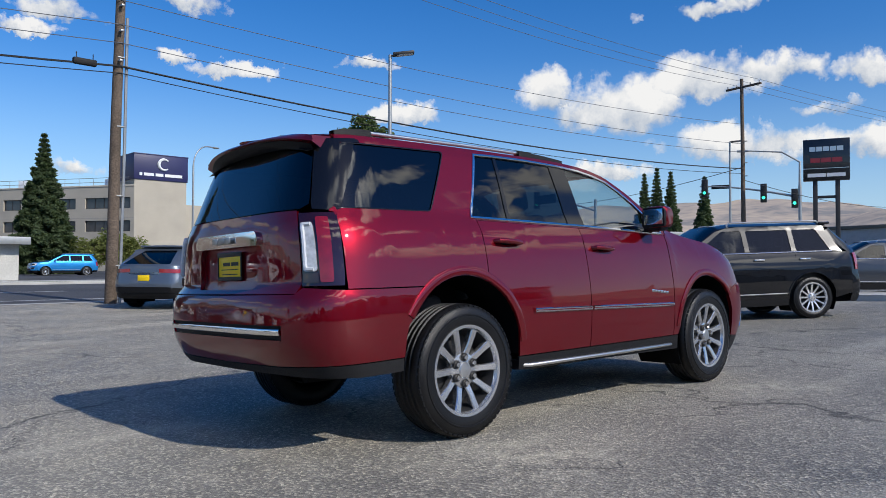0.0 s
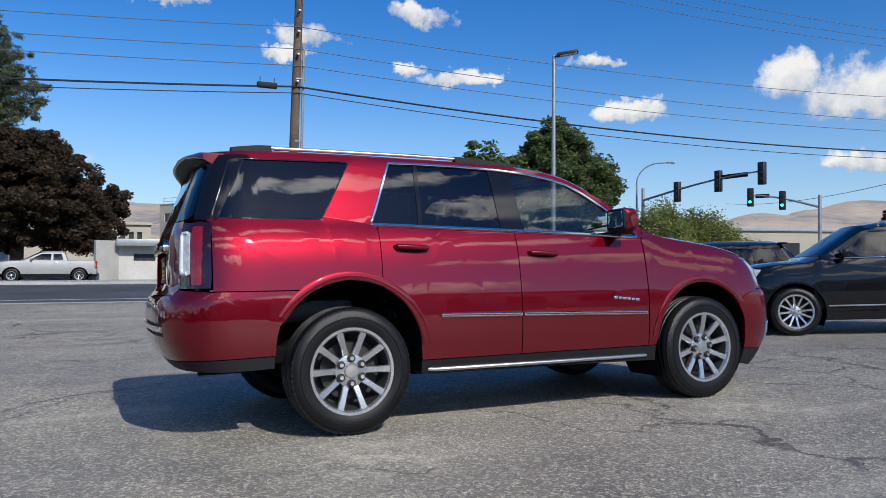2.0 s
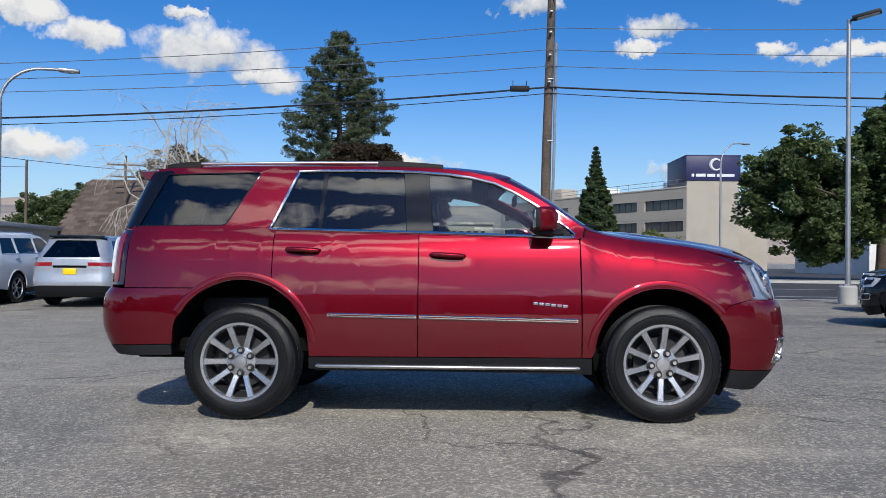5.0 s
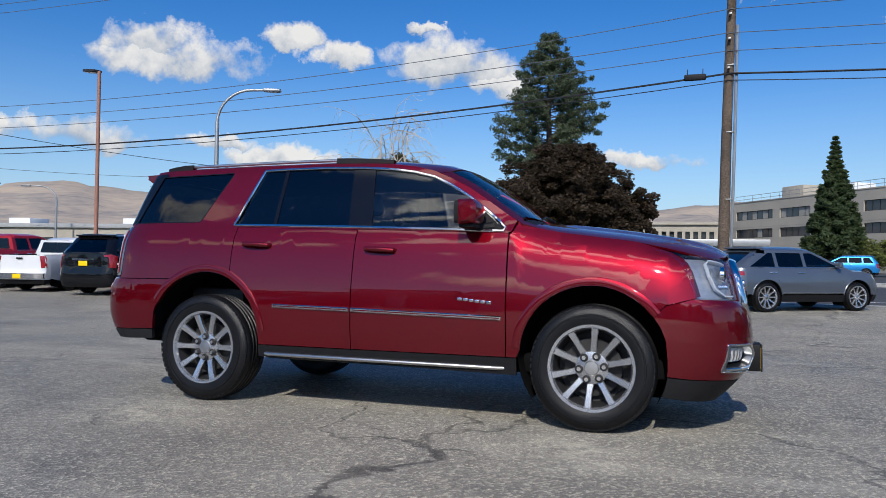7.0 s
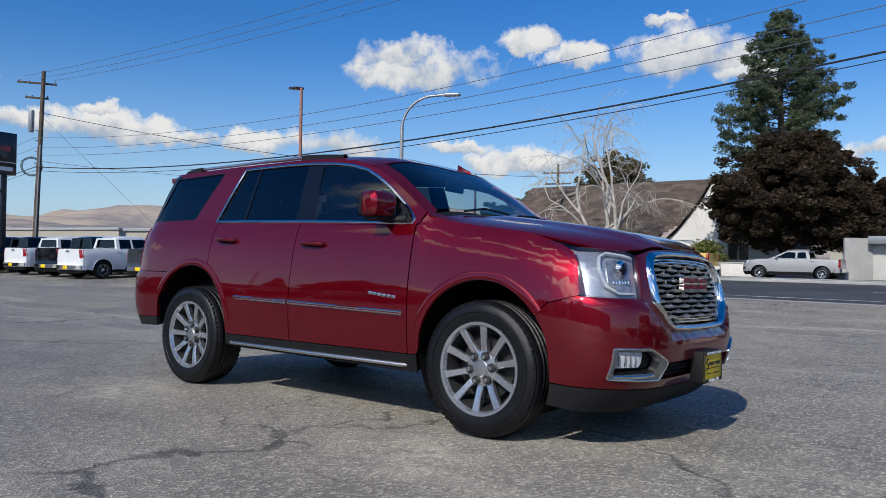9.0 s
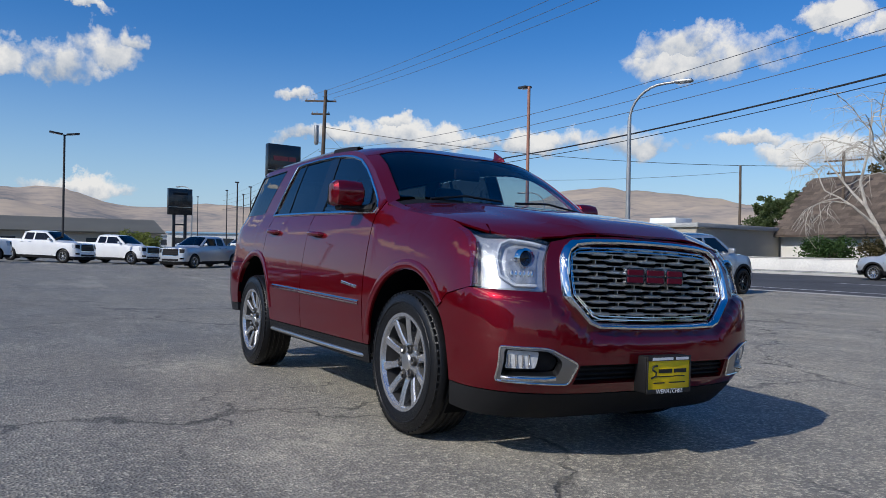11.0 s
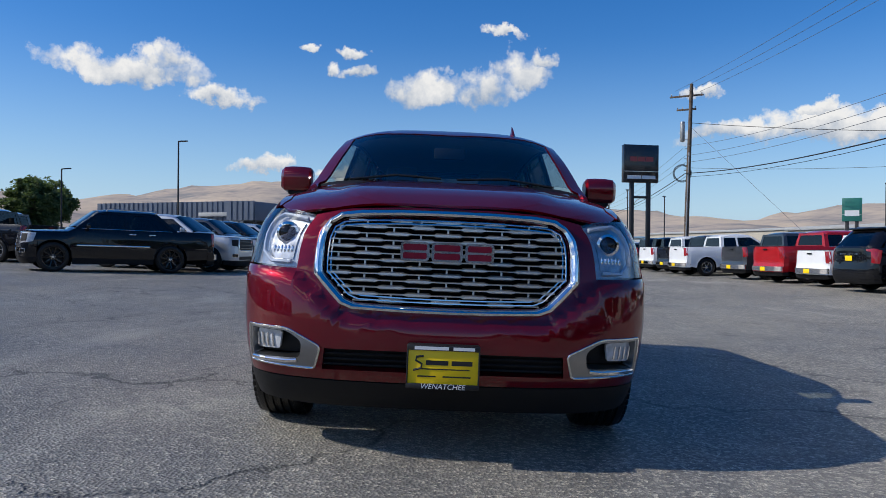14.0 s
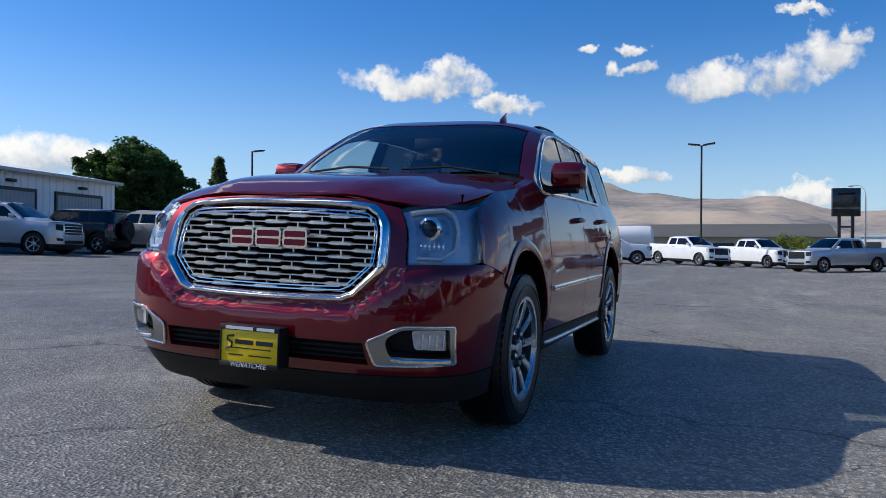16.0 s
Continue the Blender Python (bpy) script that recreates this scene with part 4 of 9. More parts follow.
def hero_rear(car, b, ur):
    Rr = b.at_rear
    gl = [(0.0, 1.372), (0.80, 1.372), (0.868, 1.40), (0.845, 1.745), (0.80, 1.765), (0.0, 1.775)]
    part("rear_window", panel([mirrored(gl)], Rr, (0.1, 0.07), 0.0, 0.004), PRIVACY, car, "dark privacy glass tailgate window")
    for sg in (-1, 1):
        pil = [(0.892, 1.368), (ur(-2.35) - 0.004, 1.352), (ur(-2.335) - 0.004, 1.40), (ur(-2.225) - 0.004, 1.745), (ur(-2.2), 1.795), (0.83, 1.785), (0.856, 1.74), (0.882, 1.40)]
        part("rear_pillar_trim", panel([pil if sg > 0 else flip(pil)], Rr, (0.06, 0.08), 0.02), GLOSS_BLACK, car, "gloss black rear pillar")
        # lamp
        lp = [(0.790, 0.944), (ur(-2.379), 0.944), (ur(-2.379), 1.344), (0.798, 1.346)]
        lamp = new("tail_lamp")
        lamp.parent = car
        lamp["label"] = "tall tail lamp with red and clear lenses"
        whole = lambda pts: pts if sg > 0 else flip(pts)
        part("housing", panel([whole(lp)], Rr, (0.05, 0.06), 0.03), DARK_RED_LENS, lamp, "dark red outer lens")
        m0, m1 = 0.822, 0.908
        proud = lambda u, z: tuple(Vector(Rr(u, z)) + Vector((-0.012, 0, 0)))
        c = rounded([(m0 - 0.012, 1.022), (m1 - 0.01, 1.022), (m1 - 0.01, 1.292), (m0 - 0.006, 1.292)], 0.02)
        part("clear_lens", panel([whole(c)], proud, (0.03, 0.04), 0.02), LENS_GREY, lamp, "clear lens")
        guide = [(m0 + 0.056, 1.036), (m0 + 0.012, 1.036), (m0 + 0.006, 1.06), (m0 + 0.010, 1.262), (m0 + 0.02, 1.280), (m0 + 0.062, 1.280)]
        part("light_guide", strip(dense(whole(guide), 0.03, False), proud, 0.020, 0.012), WHITE_LENS, lamp, "pale light guide")
        r_ = rounded([(m1 + 0.004, 0.963), (m1 + 0.084, 0.963), (m1 + 0.092, 1.322), (m1 + 0.010, 1.322)], 0.015)
        part("red_lens", panel([whole(r_)], proud, (0.03, 0.04), 0.02), RED_LENS, lamp, "red lens")
        r2 = [(m0 - 0.015, 0.962), (m1 - 0.005, 0.962), (m1 - 0.005, 1.012), (m0 - 0.015, 1.012)]
        part("lower_lens", panel([whole(r2)], proud, (0.03, 0.04), 0.02), DARK_RED_LENS, lamp)
    hatch = [(0.0, 0.905), (0.775, 0.905), (0.782, 0.95), (0.788, 1.345), (0.78, 1.362), (0.0, 1.364)]
    rec = rounded([(-0.375, 0.93), (0.375, 0.93), (0.385, 1.185), (-0.385, 1.185)], 0.04)
    part("tailgate", panel([mirrored(hatch), rec], Rr, (0.09, 0.07), 0.03), RED, car, "crimson tailgate")
    part("plate_recess", panel([rec], Rr, (0.1, 0.07), 0.0, 0.03), RED, car)
    bar = rounded([(-0.415, 1.182), (0.415, 1.182), (0.428, 1.225), (0.40, 1.266), (-0.40, 1.266), (-0.428, 1.225)], 0.012)
    proud = lambda u, z: tuple(Vector(Rr(u, z)) + Vector((-0.022, 0, 0)))
    tb = part("tailgate_bar", panel([bar], proud, (0.07, 0.03), 0.04), CHROME, car, "chrome tailgate bar")
    bm = bmesh.new()
    for c, w in ((-0.08, 0.07), (0.0, 0.08), (0.082, 0.07)):
        add_box(bm, (-2.574, c - w / 2, 1.206), (-2.566, c + w / 2, 1.242), 0.003)
    part("emblem_blocks", bm, SATIN_DARK, tb, "plain grey emblem blocks")
    bump = [(0.0, 0.500), (0.6, 0.508), (ur(-2.30), 0.522), (ur(-1.965), 0.53)] + [(ur(x), z) for x, z in arch(-1.473, 0.495, 0.489, 119, 172, 9)[::-1]] + [(ur(-1.728), 0.918), (ur(-2.37), 0.918), (0.80, 0.935), (0.77, 0.90), (0.0, 0.896)]
    step = [(-0.70, 0.655), (0.70, 0.655), (0.71, 0.735), (-0.71, 0.735)]
    part("rear_bumper", panel([mirrored(bump), step], Rr, (0.08, 0.06), 0.03), RED, car, "crimson rear bumper")
    part("bumper_step", panel([step], Rr, (0.1, 0.03), 0.0, 0.012), BLACK_PLASTIC, car)
    part("bumper_strip", strip(dense([(-0.70, 0.70), (0.70, 0.70)], 0.06, False), Rr, 0.034, 0.012), CHROME, car, "chrome bumper strip")
    val = [(0.0, 0.493), (0.6, 0.501), (ur(-2.30), 0.515), (ur(-1.97), 0.523), (ur(-1.975), 0.452), (ur(-2.3), 0.444), (0.5, 0.452), (0.0, 0.448)]
    part("rear_valance", panel([mirrored(val)], Rr, (0.1, 0.05), 0.03), GREY_PLASTIC, car, "dark grey lower bumper")
    # spoiler
    bm = bmesh.new()
    rings = []
    for k in np.linspace(-1, 1, 21):
        y = 0.665 * k
        back = 0.10 * abs(k) ** 3
        drop = 0.055 * abs(k) ** 3
        rings.append([bm.verts.new((x, y, z - drop)) for x, z in ((-2.20, 1.856), (-2.34, 1.852), (-2.432 + back, 1.828), (-2.440 + back, 1.819), (-2.425 + back, 1.810), (-2.28, 1.785))])
    for p, q in zip(rings, rings[1:]):
        for i in range(5):
            bm.faces.new((p[i], q[i], q[i + 1], p[i + 1]))
    bm.faces.new(rings[0]); bm.faces.new(rings[-1])
    bmesh.ops.recalc_face_normals(bm, faces=bm.faces)
    sp = part("rear_spoiler", bm, RED, car, "crimson roof spoiler")
    bm = bmesh.new()
    rings = []
    for k in np.linspace(-1, 1, 15):
        y = 0.63 * k
        back = 0.10 * abs(k) ** 3
        drop = 0.055 * abs(k) ** 3
        rings.append([bm.verts.new((x, y, z - drop)) for x, z in ((-2.425 + back, 1.809), (-2.40 + back, 1.778), (-2.35, 1.764), (-2.28, 1.783))])
    for p, q in zip(rings, rings[1:]):
        for i in range(3):
            bm.faces.new((p[i], q[i], q[i + 1], p[i + 1]))
    bmesh.ops.recalc_face_normals(bm, faces=bm.faces)
    part("spoiler_underside", bm, BLACK_PLASTIC, sp, "black spoiler underside")
    plate = new("rear_dealer_plate")
    plate.parent = car
    plate["label"] = "yellow dealer plate in a black frame"
    x0 = -2.512
    part("plate_face", box((x0 - 0.006, -0.150, 1.008), (x0, 0.150, 1.142), 0.002), YELLOW, plate, "yellow plate face")
    fr = bmesh.new()
    for lo, hi in (((-0.155, 1.130), (0.155, 1.158)), ((-0.155, 0.985), (0.155, 1.008)), ((-0.155, 1.008), (-0.145, 1.130)), ((0.145, 1.008), (0.155, 1.130))):
        add_box(fr, (x0 - 0.012, lo[0], lo[1]), (x0 - 0.001, hi[0], hi[1]), 0.003)
    part("plate_frame", fr, INK, plate, "black plate frame")
    bm = bmesh.new()
    for y0, y1, z0, z1 in ((-0.115, -0.02, 1.075, 1.097), (-0.005, 0.085, 1.075, 1.097), (-0.11, 0.11, 1.05, 1.055), (-0.10, 0.10, 1.02, 1.026)):
        add_box(bm, (x0 - 0.0075, y0, z0), (x0 - 0.0065, y1, z1))
    part("plate_print", bm, INK, plate, "plain black bars")


def hero_inside(car, b):
    cabin = new("interior")
    cabin.parent = car
    cabin["label"] = "dark leather interior"
    part("cabin_floor", box((-2.2, -0.80, 0.50), (1.0, 0.80, 0.56), 0.02), DARK, cabin)
    bm = box((-2.36, -0.70, 0.56), (-2.30, 0.70, 1.34), 0.02)
    for sg in (-1, 1):
        y0, y1 = sorted((sg * 0.80, sg * 0.845))
        add_box(bm, (-2.2, y0, 1.02), (0.95, y1, 1.30), 0.01)
    part("door_trim", bm, LEATHER, cabin, "dark door trim")
    bm = box((0.72, -0.80, 0.95), (1.10, 0.80, 1.30), 0.05)
    add_box(bm, (0.62, -0.78, 1.05), (0.80, 0.78, 1.27), 0.05)
    part("dashboard", bm, LEATHER, cabin, "dark dashboard")
    bm = bmesh.new()
    add_lathe(bm, [(0.175, -0.012), (0.188, -0.012), (0.196, 0.0), (0.188, 0.012), (0.175, 0.012)], 32, closed=True)
    for a in (0, 2.1, 4.2):
        add_box(bm, (-0.012, -0.006, 0.0), (0.012, 0.006, 0.18), m=Matrix.Rotation(a, 4, "Y"))
    bmesh.ops.transform(bm, matrix=Matrix.Translation((0.50, 0.38, 1.16)) @ Matrix.Rotation(radians(65), 4, "Y") @ Matrix.Rotation(radians(90), 4, "X"), verts=bm.verts)
    part("steering_wheel", bm, BLACK_PLASTIC, cabin, "black steering wheel")
    for x, ys in ((-0.15, (-0.38, 0.38)), (-1.05, (-0.40, 0.40)), (-1.85, (-0.40, 0.40))):
        for y in ys:
            bm = bmesh.new()
            add_box(bm, (x - 0.02, y - 0.26, 0.70), (x + 0.50, y + 0.26, 0.86), 0.05)
            add_box(bm, (-0.07, -0.25, 0.0), (0.07, 0.25, 0.62), 0.05, Matrix.Translation((x - 0.02, y, 0.82)) @ Matrix.Rotation(radians(-14), 4, "Y"))
            add_box(bm, (-0.05, -0.13, 0.66), (0.05, 0.13, 0.84), 0.04, Matrix.Translation((x - 0.02, y, 0.82)) @ Matrix.Rotation(radians(-14), 4, "Y"))
            part("seat", bm, LEATHER, cabin, "dark leather seat")
    part("headliner", panel([[(-2.2, -0.97), (0.30, -0.97), (0.30, 0.97), (-2.2, 0.97)]], lambda x, k: tuple(Vector(b.over(x, k)) - Vector((0, 0, 0.05))), (0.2, 0.15), 0.0), HEADLINER, cabin, "pale headliner")
    part("rear_view_mirror", box((0.50, -0.11, 1.60), (0.53, 0.11, 1.68), 0.012), BLACK_PLASTIC, cabin)



# ---- vehicle bodies ----
class Body:
    """The outer skin of a vehicle, x ahead, z up: half widths by height, plan rounded at both ends, and its upper edge and top line."""

    def __init__(s, wz, edge, top, nose, tail, front=1.6, back=-1.9, nf=4.0, nr=4.5, cowl=1.0, belt=1.36, low=0.8):
        s.wz, s.edge, s.top = tab(*wz, 0.03), tab(*edge, 0.05), tab(*top, 0.05)
        s.nose, s.tail = tab(*nose, 0.03), tab(*tail, 0.025)
        s.front, s.back, s.nf, s.nr, s.cowl, s.belt, s.low = front, back, nf, nr, cowl, belt, low
        s.tf, s.tr = s.arc(1), s.arc(-1)

    def width(s, x, z):
        if x > s.cowl and z > s.low:
            e = max(s.edge(x), s.low + 0.05)
            z = s.low + (z - s.low) * (s.belt - s.low) / (e - s.low)
        return s.wz(z)

    def half(s, x, z):
        w = s.width(x, z)
        if x > s.front:
            f = min(0.9999, (x - s.front) / (s.nose(z) - s.front))
            w *= (1 - f ** s.nf) ** (1 / s.nf)
        elif x < s.back:
            f = min(0.9999, (x - s.back) / (s.tail(z) - s.back))
            w *= (1 - f ** s.nr) ** (1 / s.nr)
        return w

    def arc(s, end):
        """Way along the plan curve from the middle of an end round to its side."""
        n = s.nf if end > 0 else s.nr
        c = s.front if end > 0 else s.back
        r = abs((s.nose(0.7) if end > 0 else s.tail(0.7)) - c)
        w = s.wz(0.7)
        ph = np.linspace(0, math.pi / 2, 400)
        xs, ys = r * np.cos(ph) ** (2 / n), w * np.sin(ph) ** (2 / n)
        u = np.concatenate([[0], np.cumsum(np.hypot(np.diff(xs), np.diff(ys)))])
        return u, ph, xs

    def end(s, u, z, e):
        tabu, n, c = (s.tf, s.nf, s.front) if e > 0 else (s.tr, s.nr, s.back)
        a = abs(u)
        over = max(0.0, a - tabu[0][-1])
        ph = float(np.interp(a, tabu[0], tabu[1]))
        r = (s.nose(z) if e > 0 else s.tail(z)) - c
        x = c + r * max(math.cos(ph), 0.0) ** (2 / n) - e * over
        y = s.width(x, z) * math.sin(ph) ** (2 / n)
        return x, math.copysign(y, u), z

    def at_front(s, u, z):
        return s.end(u, z, 1)

    def at_rear(s, u, z):
        return s.end(-u, z, -1)

    def u_of(s, x, e):
        """The way round an end at which the side lies at x."""
        t, c = (s.tf, s.front) if e > 0 else (s.tr, s.back)
        k = abs(x - c)
        if (x - c) * e < 0:
            return t[0][-1] + k
        return float(np.interp(-k, -t[2], t[0]))

    def side(s, sign):
        if sign < 0:
            return lambda x, z: (x, -s.half(x, z), z)
        return lambda x, z: (-x, s.half(-x, z), z)

    def over(s, x, k):
        """The upper skin: x, and k from -1 to 1 across."""
        zt, ze = s.top(x), s.edge(x)
        return x, k * s.half(x, ze), zt - (zt - ze) * abs(k) ** 4


def side_panel(b, sign, loops, step=(0.11, 0.09), fold=0.014, sink=0.0):
    if sign > 0:
        loops = [[(-p[0], p[1]) for p in lp] for lp in loops]
    return panel(loops, b.side(sign), step, fold, sink)


def side_strip(b, sign, pts, w, h, closed=False):
    if sign > 0:
        pts = [(-p[0], p[1]) for p in pts]
    return strip(pts, b.side(sign), w, h, closed)


def build_wheel(parent, r, rim_r, width, spokes, alloy, m, dark=None, cap=RED_EMBLEM, lugs=6, bold=False):
    """A wheel that faces -y in its own space: tyre with grooved tread, rim, spokes, hub, disc."""
    wheel = new("wheel")
    wheel.parent = parent
    h = width / 2
    prof = [(rim_r - 0.01, -h * 0.72), (rim_r + 0.012, -h * 0.93), (rim_r + 0.05, -h), (r - 0.06, -h * 0.99), (r - 0.022, -h * 0.9), (r - 0.004, -h * 0.74)]
    for gx in (-0.45, -0.15, 0.15, 0.45):
        prof += [(r, h * (gx - 0.09)), (r - 0.009, h * (gx - 0.055)), (r - 0.009, h * (gx + 0.055)), (r, h * (gx + 0.09))]
    prof += [(r - 0.004, h * 0.74), (r - 0.022, h * 0.9), (r - 0.06, h * 0.99), (rim_r + 0.02, h * 0.9), (rim_r - 0.01, h * 0.7)]
    bm = lathe(prof, 72)
    # shoulder blocks of the tread
    for k in range(60):
        a = 2 * math.pi * k / 60
        for sgn in (-1, 1):
            vs = add_box(bm, (-0.014, sgn * h * 0.80 - 0.016, r - 0.022), (0.014, sgn * h * 0.80 + 0.013, r - 0.0122))
            bmesh.ops.transform(bm, matrix=Matrix.Rotation(a, 4, "Y"), verts=vs)
    # raised rings on the outer wall
    add_lathe(bm, [(r - 0.075, -h * 1.0), (r - 0.072, -h * 1.03), (r - 0.066, -h * 1.03), (r - 0.063, -h * 1.0)], 60)
    part("tyre", bm, RUBBER, wheel, "black rubber tyre with grooved tread")
    f = -h * 0.80
    li = 0.006 if bold else 0.012
    bm = lathe([(rim_r + 0.014, f - 0.012), (rim_r + 0.012, f - 0.022), (rim_r - li, f - 0.020), (rim_r - 0.010 - li, f + 0.004)], 64)
    rim = part("rim", bm, alloy, wheel, "bright alloy rim")
    # barrel of the same rim, painted dark for the shade inside the wheel
    part("barrel", lathe([(rim_r - 0.010 - li, f + 0.004), (rim_r - 0.03, f + 0.05), (rim_r - 0.05, h * 0.7)], 48), SHADED_ALLOY, rim, "rim barrel with its shade in the dark colour")
    bm = bmesh.new()
    hub = rim_r * (0.41 if bold else 0.30)
    for k in range(spokes):
        a = 2 * math.pi * (k + 0.5) / spokes
        w0, w1 = (rim_r * 0.088, rim_r * 0.076) if bold else (rim_r * 0.090, rim_r * 0.064)
        vs = []
        for zr, w, y0, dp in ((hub * 0.75, w0, f + 0.028, 0.05), (rim_r * 0.62, w1, f + 0.006, 0.045), (rim_r - 0.012, w1 * 1.25, f - 0.008, 0.04)):
            vs.append([bm.verts.new(Matrix.Rotation(a, 3, "Y") @ Vector(p)) for p in ((-w, y0 + 0.008, zr), (-w * 0.75, y0, zr), (w * 0.75, y0, zr), (w, y0 + 0.008, zr), (w * 0.8, y0 + dp, zr), (-w * 0.8, y0 + dp, zr))])
        for p, q in zip(vs, vs[1:]):
            for i in range(6):
                bm.faces.new((p[i], p[(i + 1) % 6], q[(i + 1) % 6], q[i]))
    bmesh.ops.recalc_face_normals(bm, faces=bm.faces)
    add_lathe(bm, [(0.001, f + 0.012), (hub * 0.5, f + 0.012), (hub * 0.95, f + 0.022), (hub, f + 0.036), (hub * 0.9, f + 0.08)], 32)
    part("spokes", bm, alloy, rim)
    cr = 0.45
    bm = lathe([(0.001, f + 0.000), (hub * (cr - 0.06), f + 0.002), (hub * cr, f + 0.010), (hub * cr, f + 0.02)], 24)
    part("hub_cap", bm, SATIN, rim)
    bm = bmesh.new()
    bmesh.ops.create_cone(bm, cap_ends=True, segments=6, radius1=0.018 if bold else 0.014, radius2=0.014 if bold else 0.011, depth=0.03, matrix=Matrix.Rotation(radians(90), 4, "X"))
    nut = part("lug_nut", bm, CHROME, rim, "chrome lug nut")
    if bold:
        for k in range(lugs):
            a = 2 * math.pi * k / lugs
            bm = lathe([(0.001, f + 0.009), (0.021, f + 0.009), (0.0255, f + 0.005), (0.0265, f + 0.012), (0.027, f + 0.03)], 16)
            bmesh.ops.transform(bm, matrix=Matrix.Translation((hub * 0.73 * math.sin(a), 0, hub * 0.73 * math.cos(a))), verts=bm.verts)
            part("lug_socket", bm, SHADED_ALLOY, rim, "dark lug socket")
    for k in range(lugs):
        a = 2 * math.pi * k / lugs
        at = Matrix.Translation((hub * 0.73 * math.sin(a), f + 0.008, hub * 0.73 * math.cos(a)))
        if k == 0:
            nut.matrix_basis = at
        else:
            share(nut, rim, at)
    bm = lathe([(0.05, f + 0.09), (rim_r * 0.70, f + 0.09), (rim_r * 0.70, f + 0.12), (0.05, f + 0.12)], 40)
    add_lathe(bm, [(rim_r - 0.03, f + 0.13), (0.03, f + 0.16)], 40)
    part("brake_disc", bm, dark or SHADED_ALLOY, wheel, "dark brake disc behind the spokes")
    wheel.matrix_basis = m
    return wheel


def wheels_round(root, first, axles, track, rad):
    """Copies the first wheel to the other three corners."""
    for i, (x, s) in enumerate(((axles[0], -1), (axles[1], -1), (axles[0], 1), (axles[1], 1))):
        m = pose(x, s * track, rad, 0, 0, 0 if s < 0 else 180) @ Matrix.Rotation(0.4 * i, 4, "Y")
        if i == 0:
            first.matrix_basis = m
        else:
            made = {}
            for o in (first, *first.children_recursive):
                made[o] = o.copy()
                scene.collection.objects.link(made[o])
                made[o].parent = made.get(o.parent, root)
            made[first].matrix_basis = m


# ---- the red sport utility vehicle ----
HB = Body(
    wz=((0.15, 0.30, 0.45, 0.60, 0.72, 0.86, 0.97, 1.10, 1.22, 1.30, 1.335, 1.36, 1.50, 1.65, 1.78, 1.84, 1.90),
        (0.915, 0.955, 0.977, 0.995, 1.000, 0.998, 0.984, 0.967, 0.942, 0.908, 0.882, 0.866, 0.828, 0.780, 0.734, 0.70, 0.66)),
    edge=((-2.6, -2.4, -2.2, -1.4, -0.6, -0.2, 0.1, 0.33, 0.60, 0.86, 1.0, 1.25, 1.73, 2.0, 2.2, 2.4),
          (1.74, 1.78, 1.815, 1.825, 1.825, 1.815, 1.79, 1.735, 1.60, 1.42, 1.325, 1.275, 1.215, 1.155, 1.105, 1.06)),
    top=((-2.6, -2.4, -2.0, -1.2, -0.5, 0.0, 0.30, 0.44, 0.7, 0.98, 1.08, 1.3, 1.7, 2.0, 2.2, 2.32, 2.42),
         (1.825, 1.85, 1.875, 1.885, 1.882, 1.865, 1.838, 1.805, 1.645, 1.44, 1.375, 1.345, 1.295, 1.25, 1.205, 1.16, 1.10)),
    nose=((0.15, 0.22, 0.30, 0.40, 0.50, 0.62, 0.68, 0.74, 0.85, 1.0, 1.10, 1.18, 1.25), (2.16, 2.26, 2.34, 2.405, 2.425, 2.425, 2.42, 2.412, 2.395, 2.36, 2.325, 2.28, 2.19)),
    tail=((0.30, 0.42, 0.52, 0.62, 0.72, 0.86, 0.905, 0.94, 1.10, 1.26, 1.34, 1.45, 1.60, 1.76, 1.84),
          (-2.38, -2.47, -2.56, -2.605, -2.62, -2.61, -2.585, -2.535, -2.535, -2.53, -2.51, -2.47, -2.415, -2.35, -2.31)),
    nf=4.2,
)


